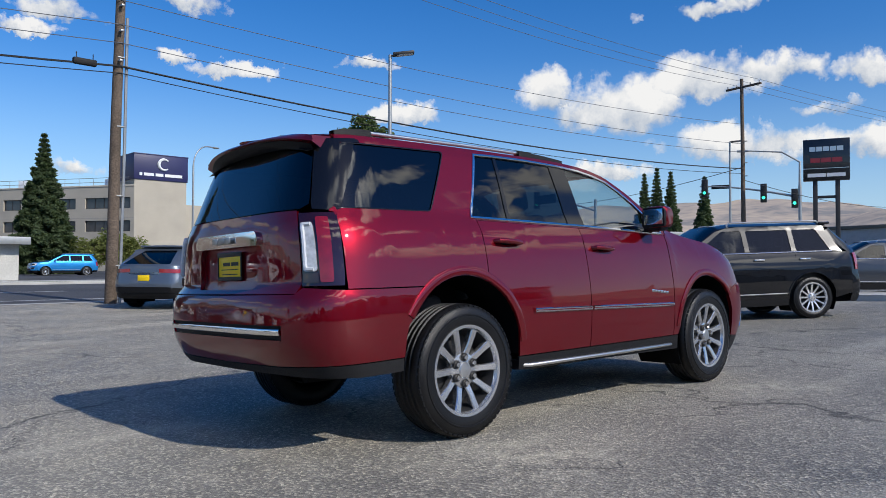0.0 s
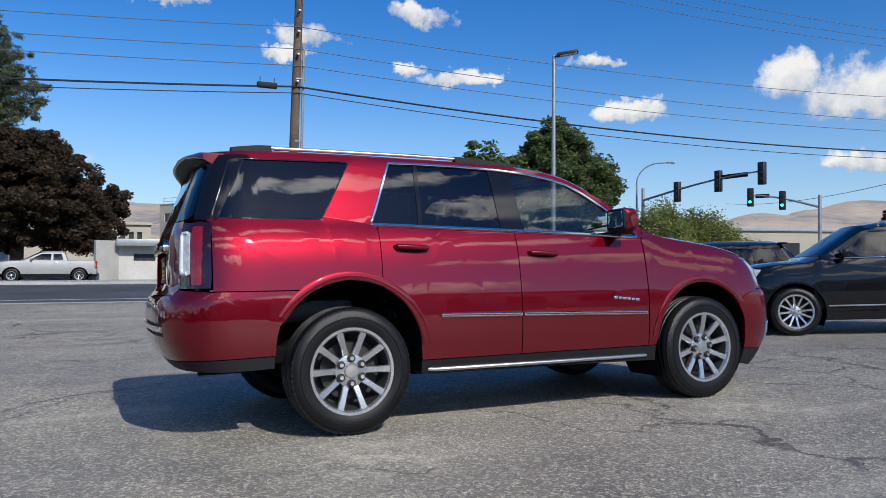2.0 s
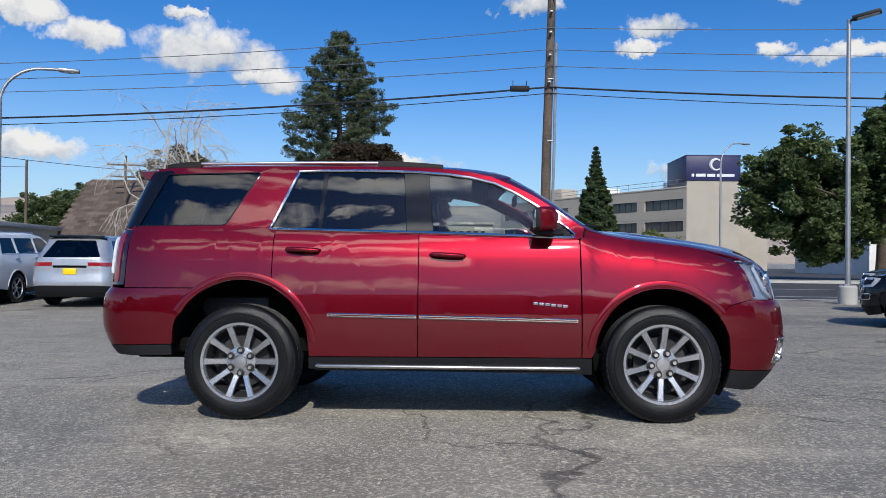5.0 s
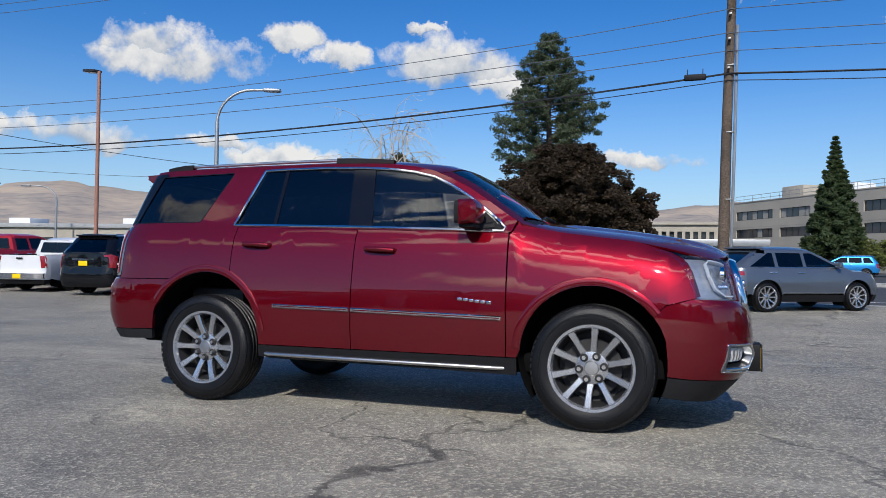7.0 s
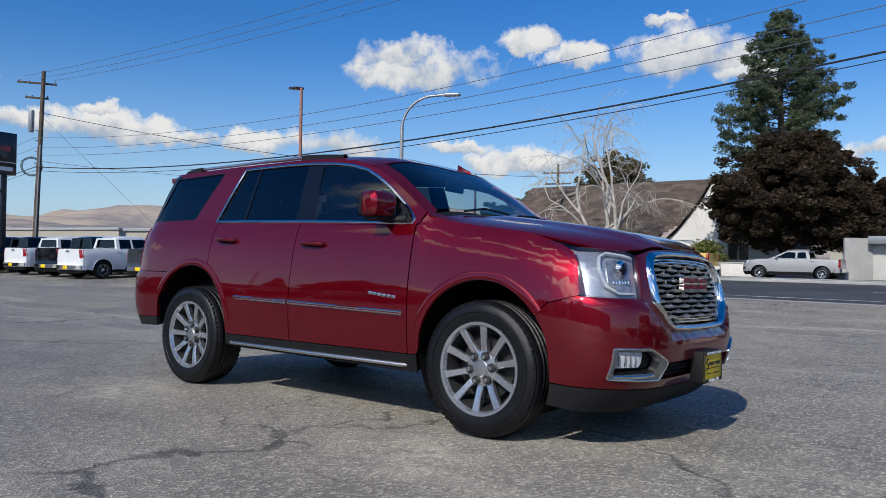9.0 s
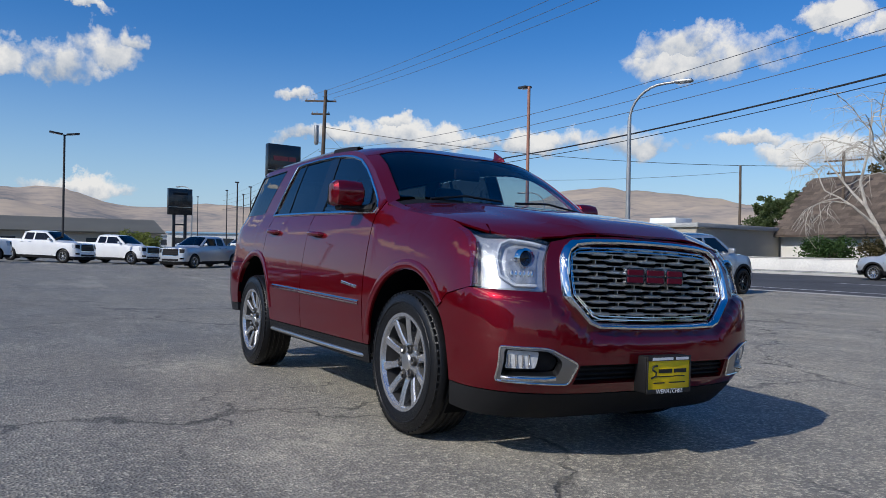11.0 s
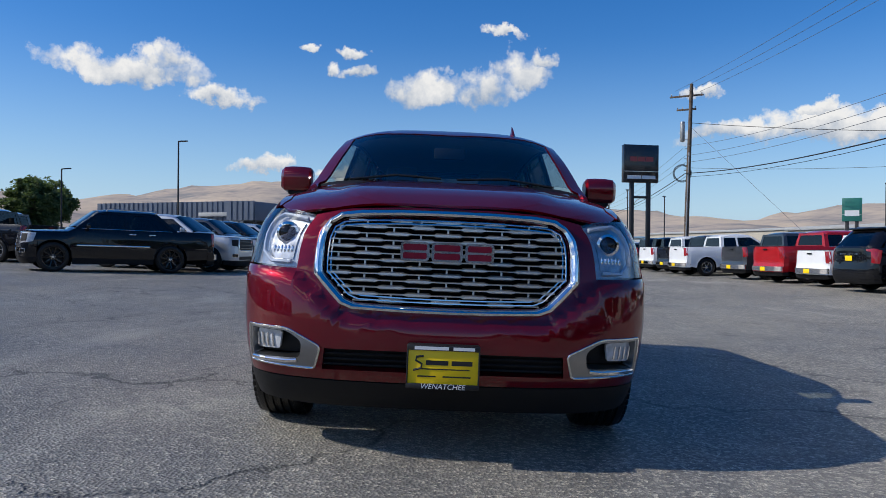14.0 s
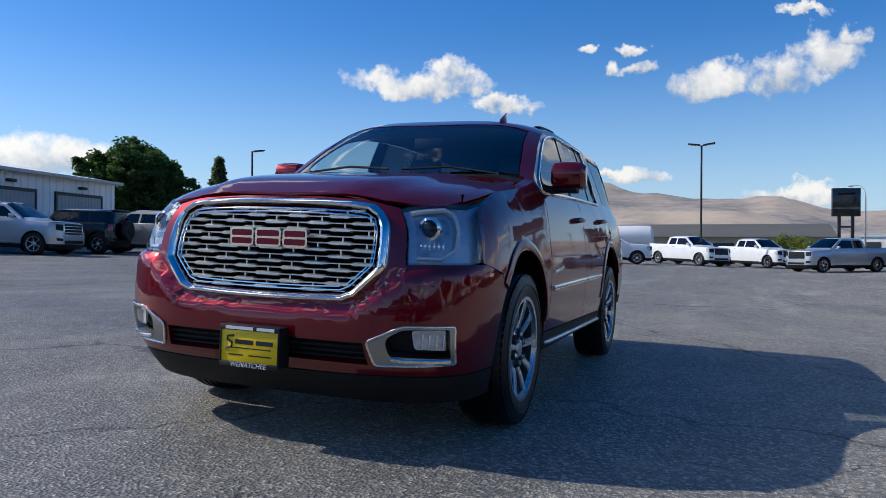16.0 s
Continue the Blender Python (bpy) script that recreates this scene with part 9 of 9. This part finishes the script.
def office():
    root = thing("office_building", "tan stucco three-storey office building with a navy-topped tower", "building")
    g0 = ground_z(20, 86) + 0.06
    # main wing
    x0, x1, y, top = -14.0, 24.5, 82.0, 9.6
    holes = []
    for z in (1.0, 4.0, 6.6):
        for a, b in ((-13, -4.5), (-3.0, 3.0), (6.0, 9.5), (12.0, 16.5), (17.8, 24.0)):
            holes.append((a, b, z + 0.5, z + 1.75))
    walled(root, x0, x1, y, 0, top, 0.4, STUCCO_TAN, holes)
    k = 0
    for a, b, c, d in holes:
        window_unit(root, a, b, c, d, y + 0.18, max(3, int((b - a) / 1.1)), blind=0.25, seed=k)
        k += 1
    part("wing_block", box((x0, y + 0.45, 0), (x1, y + 9, top - 0.35)), STUCCO_TAN, root)
    part("parapet", box((x0 - 0.05, y - 0.06, top), (x1, y + 0.5, top + 0.18), 0.02), STUCCO_TAN, root)
    for z in (3.1, 6.0):
        part("joint", box((x0, y - 0.012, z), (x1, y + 0.02, z + 0.05)), ROOF_GRAVEL, root)
    # the wing runs back at a slant from the tower
    turn = Matrix.Translation((25.6, 80.2, 0)) @ Matrix.Rotation(radians(-58.7), 4, "Z") @ Matrix.Translation((-x1, -y, 0))
    wing = list(root.children)
    # tower
    tx0, tx1, ty0, ty1, tt = 25.6, 31.6, 80.2, 88.0, 10.4
    part("tower", box((tx0, ty0, 0), (tx1, ty1, tt)), STUCCO_TAN, root)
    part("tower_cap", box((tx0 - 0.12, ty0 - 0.12, tt), (tx1 + 0.12, ty1 + 0.1, tt + 2.9), 0.03), NAVY, root, "navy cladding round the tower head")
    part("cap_trim", box((tx0 - 0.16, ty0 - 0.16, tt + 2.85), (tx1 + 0.16, ty1 + 0.14, tt + 2.98), 0.02), NAVY, root)
    bm = bmesh.new()
    yy = ty0 - 0.16
    add_tube(bm, [(28.9 + 0.62 * math.cos(a), yy, tt + 1.85 + 0.62 * math.sin(a)) for a in np.linspace(0.75, 5.5, 18)], [0.07 + 0.12 * math.sin(q * math.pi) for q in np.linspace(0, 1, 18)], 6)
    part("tower_mark", bm, SIGN_WHITE, root, "plain white curved mark")
    for a, b in ((26.1, 26.4), (26.6, 27.7), (27.9, 28.8), (29.0, 31.0)):
        part("lettering_bar", box((a, yy - 0.02, tt + 0.45), (b, yy + 0.05, tt + 0.78)), SIGN_WHITE, root, "plain white bar")
    part("side_block", box((tx1, 83.0, 0), (36.0, 92.0, 8.0)), STUCCO_TAN, root)
    # roof plant
    for a, b, c, d in ((-8, -3.5, 86, 2.2), (4.0, 6.0, 86, 1.6), (17.0, 20.0, 86, 1.4)):
        wing.append(part("roof_unit", box((a, c, top - 0.5), (b, c + 3, top + d), 0.05), STUCCO_TAN if d > 2 else METAL_WHITE, root))
    bm = bmesh.new()
    for z in (0.6, 1.1):
        add_tube(bm, [(x0, y + 0.6, top + z), (x1, y + 0.6, top + z)], 0.03, 5)
    for k in range(20):
        xx = x0 + (x1 - x0) * k / 19
        add_tube(bm, [(xx, y + 0.6, top), (xx, y + 0.6, top + 1.1)], 0.025, 5)
    wing.append(part("roof_rail", bm, STEEL_GREY, root))
    for ob in wing:
        ob.matrix_basis = turn @ ob.matrix_basis
    root.location = (0, 0, g0)


office()


def curved_house():
    root = thing("stucco_house", "white stucco cottage with a steep swept brown shingle roof", "house")
    g0 = ground_z(-14, 50) + 0.05
    # gable front that faces the street; its left slope sweeps outwards
    gy = 47.0
    left = [(-16.9, 1.55), (-16.3, 1.9), (-15.7, 2.35), (-15.0, 3.0), (-14.35, 3.8), (-13.7, 4.6), (-13.15, 5.4), (-12.75, 6.1), (-12.5, 6.6)]
    right = [(-12.1, 6.4), (-11.1, 5.1), (-10.1, 3.8), (-9.2, 2.7), (-8.6, 2.0)]
    wall = [(-16.6, 0), (-16.6, 1.7)] + left[1:] + right + [(-8.6, 0)]
    wall = [(x * 1.0, z) for x, z in wall]
    arch_door = [(-15.9, 0.02), (-14.8, 0.02), (-14.8, 1.3)] + [(-15.35 + 0.55 * math.cos(a), 1.3 + 0.55 * math.sin(a)) for a in np.linspace(0.3, math.pi - 0.3, 6)] + [(-15.9, 1.3)]
    win = [(-11.6, 0.9), (-10.2, 0.9), (-10.2, 2.1), (-11.6, 2.1)]
    win2 = [(-13.4, 1.2), (-12.9, 1.2), (-12.9, 2.2), (-13.4, 2.2)]
    part("gable_wall", panel([wall, arch_door, win, win2], lambda x, z: (x, gy, z), (2.0, 2.0), 0.3), STUCCO_WHITE, root, "white stucco gable")
    part("door", box((-15.9, gy + 0.2, 0), (-14.8, gy + 0.26, 2.0)), BARK, root, "dark arched door")
    for w in (win, win2):
        window_unit(root, w[0][0], w[1][0], w[0][1], w[2][1], gy + 0.12, 2, SIGN_WHITE)
    part("door_step", box((-16.1, gy - 0.8, -0.1), (-14.6, gy, 0.1), 0.03), CONCRETE, root)
    # swept roof over the gable and main roof to its left, in courses of shingles
    courses = []
    rl = [(-17.2, 1.45)] + left
    bm = bmesh.new()
    n = 0
    for (xa, za), (xb, zb) in zip(rl, rl[1:]):
        seg = max(1, int(math.hypot(xb - xa, zb - za) / 0.26))
        for s in range(seg):
            f0, f1 = s / seg, (s + 1) / seg
            p, q = (xa + (xb - xa) * f0, za + (zb - za) * f0), (xa + (xb - xa) * f1, za + (zb - za) * f1)
            for j in range(14):
                y0, y1 = gy - 0.35 + j * 0.75, gy - 0.35 + (j + 1) * 0.75 - 0.02
                vs = [bm.verts.new(v) for v in ((p[0] - 0.05, y0, p[1] + 0.02), (p[0] - 0.05, y1, p[1] + 0.02), (q[0], y1, q[1] + 0.07), (q[0], y0, q[1] + 0.07))]
                up = [bm.verts.new((v.co.x - 0.03, v.co.y, v.co.z + 0.04)) for v in vs]
                bm.faces.new(up)
                bm.faces.new((vs[0], vs[1], up[1], up[0]))
                bm.faces.new((vs[0], up[0], up[3], vs[3]))
    o = part("swept_roof", bm, SHINGLE, root, "brown shingle courses", smooth=False)
    o["kind"] = "stuff"
    bm = bmesh.new()
    slope0, slope1 = (46.6, 2.4), (51.5, 6.9)
    rows_n = 20
    for r in range(rows_n):
        ya, za = slope0[0] + (slope1[0] - slope0[0]) * r / rows_n, slope0[1] + (slope1[1] - slope0[1]) * r / rows_n
        yb, zb = slope0[0] + (slope1[0] - slope0[0]) * (r + 1) / rows_n, slope0[1] + (slope1[1] - slope0[1]) * (r + 1) / rows_n
        for j in range(26):
            xa = -30.0 + j * 0.65 + (0.3 if r % 2 else 0)
            if xa + 0.5 > float(np.interp(za - 0.2, [p[1] for p in left], [p[0] for p in left])):
                continue
            vs = [bm.verts.new(v) for v in ((xa, ya - 0.05, za), (xa + 0.63, ya - 0.05, za), (xa + 0.63, yb, zb + 0.04), (xa, yb, zb + 0.04))]
            up = [bm.verts.new((v.co.x, v.co.y - 0.02, v.co.z + 0.045)) for v in vs]
            bm.faces.new(up)
            bm.faces.new((vs[0], vs[1], up[1], up[0]))
    part("roof_deck", prism([(46.55, 2.28), (51.5, 6.78), (51.5, 6.88), (46.55, 2.38)], -29.9, -16.7, "x"), SHINGLE, root)
    part("upper_deck", prism([(48.6, 4.15), (51.5, 6.78), (51.5, 6.88), (48.6, 4.25)], -16.7, -14.4, "x"), SHINGLE, root)
    o = part("main_roof", bm, SHINGLE, root, "brown shingle courses", smooth=False)
    o["kind"] = "stuff"
    part("main_wall", box((-29.6, 47.4, 0), (-16.5, 47.7, 2.6)), STUCCO_WHITE, root)
    window_unit(root, -19.2, -17.6, 0.9, 2.1, 47.33, 3, SIGN_WHITE)
    part("house_core", box((-29.4, 47.8, 0), (-8.7, 56, 2.0)), STUCCO_WHITE, root)
    part("right_roof", prism([(-12.5, 6.6), (-8.3, 1.8), (-8.2, 1.95), (-12.4, 6.8)], gy - 0.3, gy + 9.5, "y"), SHINGLE, root)
    part("back_gable", prism([(-16.3, 1.8), (-12.5, 6.4), (-8.7, 2.0)], gy + 9.0, gy + 9.2, "y"), STUCCO_WHITE, root)
    root.location = (0, 0, g0)


curved_house()


def garden_wall(x0, x1, y, h, label):
    root = thing("garden_wall", label, "wall")
    g0 = ground_z((x0 + x1) / 2, y) + 0.1
    part("wall", box((x0, y, g0 - 0.2), (x1, y + 0.25, g0 + h), 0.02), STUCCO_WHITE, root)
    part("coping", box((x0 - 0.03, y - 0.04, g0 + h), (x1 + 0.03, y + 0.29, g0 + h + 0.08), 0.02), CONCRETE, root)


garden_wall(-30.0, -3.0, 38.9, 0.70, "low white stucco garden wall along the pavement")


def block_building():
    root = thing("block_building", "low white-painted block building with a flat overhanging roof", "building")
    g0 = ground_z(3, 39) + 0.06
    holes = [(-1.1, 0.05, 1.05, 1.45), (2.6, 3.8, 1.05, 1.45)]
    walled(root, -2.0, 5.0, 39.0, 0, 1.85, 0.25, BLOCK_WHITE, holes)
    window_unit(root, -1.1, 0.05, 1.05, 1.45, 39.1, 3)
    window_unit(root, 2.6, 3.8, 1.05, 1.45, 39.1, 3)
    part("roof_edge", box((-2.0, 38.3, 1.85), (5.4, 48.0, 2.25), 0.03), STEEL_GREY, root, "grey flat roof edge")
    part("block_core", box((-1.9, 39.3, 0), (4.9, 47.5, 1.84)), BLOCK_WHITE, root)
    # the grey stands in for the tree's shade on this wall
    part("fin_wall", prism([(-3.0, 38.0), (-1.85, 38.95), (-1.85, 39.25), (-3.1, 38.25)], 0, 2.15, "z"), CONCRETE, root, "end wall with tree shade in its grey colour")
    root.location = (0, 0, g0)


block_building()


def colonnade():
    root = thing("colonnade_building", "far cream building with a row of dark tall openings", "building")
    g0 = ground_z(-2, 110)
    holes = [(-16 + 1.15 * k, -16 + 1.15 * k + 0.7, 3.2, 5.6) for k in range(17)]
    walled(root, -17, 4.3, 112, 0, 6.6, 0.5, STUCCO_TAN, holes)
    part("back", box((-17, 112.55, 0), (4.3, 124, 6.4)), OFFICE_GLASS, root)
    part("cornice", box((-17.3, 111.6, 6.6), (4.4, 124.3, 7.0), 0.05), STUCCO_TAN, root)
    root.location = (0, 0, g0)


colonnade()


def ribbed(x0, x1, z0, z1, pitch=0.3, d=0.05, y=0.0):
    """Corrugated siding in the xz plane that faces -y."""
    pts = []
    x = x0
    while x < x1:
        pts += [(x, y), (x + pitch * 0.3, y), (x + pitch * 0.4, y - d), (x + pitch * 0.9, y - d)]
        x += pitch
    pts.append((x1, y))
    bm = bmesh.new()
    a = [bm.verts.new((px, py, z0)) for px, py in pts]
    b = [bm.verts.new((px, py, z1)) for px, py in pts]
    for i in range(len(pts) - 1):
        bm.faces.new((a[i], a[i + 1], b[i + 1], b[i]))
    return bm


def metal_shed():
    root = thing("metal_shed", "long white ribbed metal workshop with roll-up doors", "building")
    x, y = -24.3, -28.1
    # the front runs from the corner at the origin along local -x
    L, Hh, Dp = 34.0, 3.55, 14.0
    part("front_siding", ribbed(-L, 0, 0, Hh, 0.45, 0.05), METAL_WHITE, root, "white ribbed siding", smooth=False)
    part("core", box((-L + 0.1, 0.02, 0), (-0.05, Dp, Hh - 0.05)), METAL_WHITE, root)
    e = part("end_siding", ribbed(0, Dp, 0, Hh, 0.45, 0.05), METAL_WHITE, root, smooth=False)
    e.matrix_basis = pose(0, 0, 0, 0, 0, 90)
    part("roof", prism([(-0.4, Hh - 0.02), (Dp / 2, Hh + 1.1), (Dp + 0.4, Hh - 0.02), (Dp + 0.4, Hh + 0.08), (Dp / 2, Hh + 1.22), (-0.4, Hh + 0.08)], -L - 0.2, 0.3, "x"), METAL_WHITE, root)
    part("gutter", box((-L, -0.5, Hh - 0.08), (0.3, -0.36, Hh + 0.08), 0.02), STEEL_GREY, root)
    for k in range(7):
        a = -4.2 - 4.6 * k
        d = part("roll_up_door", ribbed(a, a + 3.2, 0.02, 2.7, 0.24, 0.02, -0.07), DOOR_GREY, root, "pale grey roll-up door", smooth=False)
        part("door_frame", box((a - 0.1, -0.12, 2.7), (a + 3.3, -0.03, 2.85)), BRONZE, root)
        part("door_jamb", box((a - 0.1, -0.12, 0), (a, -0.03, 2.7)), BRONZE, root)
        part("door_jamb", box((a + 3.2, -0.12, 0), (a + 3.3, -0.03, 2.7)), BRONZE, root)
        part("wall_lamp", box((a + 1.5, -0.3, 3.05), (a + 1.9, -0.05, 3.18), 0.02), BRONZE, root)
    root.matrix_world = pose(x, y, ground_z(-20, -26) - 0.05, 0, 0, 190.6)
    return root


metal_shed()


def dealership():
    root = thing("dealership_building", "blue-grey ribbed dealership building with a glazed dark canopy", "building")
    L, Hh = 15.0, 4.2
    part("siding", ribbed(-L, 0, 2.4, Hh, 0.5, 0.07), METAL_BLUE, root, "blue-grey ribbed siding", smooth=False)
    walled(root, -L, 0, 0.05, 0, 2.4, 0.2, DOOR_GREY, [(-L + 1 + 2.4 * k, -L + 2.6 + 2.4 * k, 0.6, 2.0) for k in range(5)])
    for k in range(5):
        window_unit(root, -L + 1 + 2.4 * k, -L + 2.6 + 2.4 * k, 0.6, 2.0, 0.12, 2)
    part("core", box((-L, 0.3, 0), (0, 12, Hh - 0.05)), METAL_BLUE, root)
    part("canopy", box((0.0, -2.12, 2.6), (2.5, 4.5, 4.0), 0.03), METAL_BLUE, root, "blue-grey canopy")
    part("canopy_siding", ribbed(0.0, 2.5, 2.6, 4.05, 0.5, 0.07, -2.2), METAL_BLUE, root, "blue-grey ribbed siding", smooth=False)
    part("sign_bar", box((-4.2, -0.25, 3.0), (-0.4, -0.1, 3.32), 0.02), DOOR_GREY, root, "plain white sign bar")
    for k in range(4):
        part("canopy_post", box((2.2, -1.9 + 1.9 * k, 0), (2.36, -1.74 + 1.9 * k, 2.62)), BRONZE, root)
    window_unit(root, 0.1, 2.1, 0.1, 2.55, 0.2, 3)
    root.matrix_world = pose(-52.0, -15.5, ground_z(-52, -15), 0, 0, 69)


dealership()


def fuel_tank():
    root = thing("tank_trailer", "long pale grey cylindrical tank on a trailer frame", "tank")
    part("tank", lathe([(0.001, -4.1), (0.6, -4.05), (0.92, -3.85), (0.96, -3.6), (0.96, 3.6), (0.92, 3.85), (0.6, 4.05), (0.001, 4.1)], 32), METAL_WHITE, root)
    for o in root.children:
        o.location = (0, 0, 1.72)
    part("frame", box((-0.6, -4, 0.5), (0.6, 4, 0.85), 0.03), DARK, root)
    for y in (-3.2, -2.1, 3.0):
        part("trailer_wheel", tube([(-1.15, y, 0.48), (1.15, y, 0.48)], 0.48, 16), RUBBER, root)
    root.matrix_world = pose(-55.5, -7.8, ground_z(-55, -8), 0, 0, 6)


fuel_tank()


def low_building(name, x, y, heading, L, D, Hh, wall, roof, label, peak=0.0, windows=True):
    root = thing(name, label, "building")
    part("wall_block", box((-L / 2, -D / 2, 0), (L / 2, D / 2, Hh)), wall, root)
    if peak:
        part("roof", prism([(-D / 2 - 0.5, Hh), (0, Hh + peak), (D / 2 + 0.5, Hh), (D / 2 + 0.5, Hh + 0.15), (0, Hh + peak + 0.15), (-D / 2 - 0.5, Hh + 0.15)], -L / 2 - 0.4, L / 2 + 0.4, "x"), roof, root)
    else:
        part("roof", box((-L / 2 - 0.2, -D / 2 - 0.2, Hh), (L / 2 + 0.2, D / 2 + 0.2, Hh + 0.3), 0.03), roof, root)
    n = max(2, int(L / 4)) if windows else 0
    for k in range(n):
        a = -L / 2 + L * (k + 0.25) / n
        for s in (-1, 1):
            y0, y1 = sorted((s * (D / 2 + 0.01), s * (D / 2 + 0.05)))
            part("window", box((a, y0, Hh * 0.35), (a + L / n * 0.5, y1, Hh * 0.75)), OFFICE_GLASS, root)
    root.matrix_world = pose(x, y, ground_z(x, y), 0, 0, heading)
    return root


low_building("warehouse", -88.0, -3.0, 90, 30, 14, 2.2, STUCCO_TAN, METAL_DARK, "low warehouse with a dark olive pitched roof", 1.6)
shop = low_building("shop_building", -46.0, 41.0, 8, 34, 14, 2.75, STUCCO_TAN, DOOR_GREY, "long low tan flat-roofed shop building")
for k, (a, w) in enumerate(((-6.0, 2.0), (4.5, 1.6), (9.0, 2.4))):
    part("roof_unit", box((a, -1, 3.05), (a + w, 1.2, 3.75), 0.04), METAL_WHITE, shop)
low_building("shop_building", -101.0, 45.0, 10, 38, 14, 3.4, STUCCO_TAN, DOOR_GREY, "far long tan flat-roofed shop building", windows=False)
low_building("showroom_building", -128.0, 30.0, 70, 16, 10, 2.9, STUCCO_WHITE, BLUE_TRIM, "far white showroom with a pale blue roof band")
low_building("shop_building", -150.0, 24.0, 80, 22, 12, 2.6, STUCCO_WHITE, DOOR_GREY, "far low white shop at the end of the street")
low_building("shop_building", 70.0, 44.0, -20, 40, 14, 4.2, STUCCO_TAN, DOOR_GREY, "far tan flat-roofed shop beyond the crossroads")
low_building("shop_building", 68.0, 8.0, 75, 40, 16, 4.0, DOOR_GREY, METAL_DARK, "far grey shop behind the sign")
low_building("shop_building", 47.0, 64.0, 0, 26, 14, 4.6, STUCCO_WHITE, DOOR_GREY, "pale shop behind the corner tree")
low_building("warehouse", -70.0, -58.0, 35, 46, 16, 4.2, DOOR_GREY, METAL_DARK, "far grey warehouse behind the parked trucks")
# unseen sides, closed plainly
low_building("showroom_building", 8.0, -34.0, 4, 44, 14, 4.6, STUCCO_WHITE, DOOR_GREY, "white showroom building across the lot")
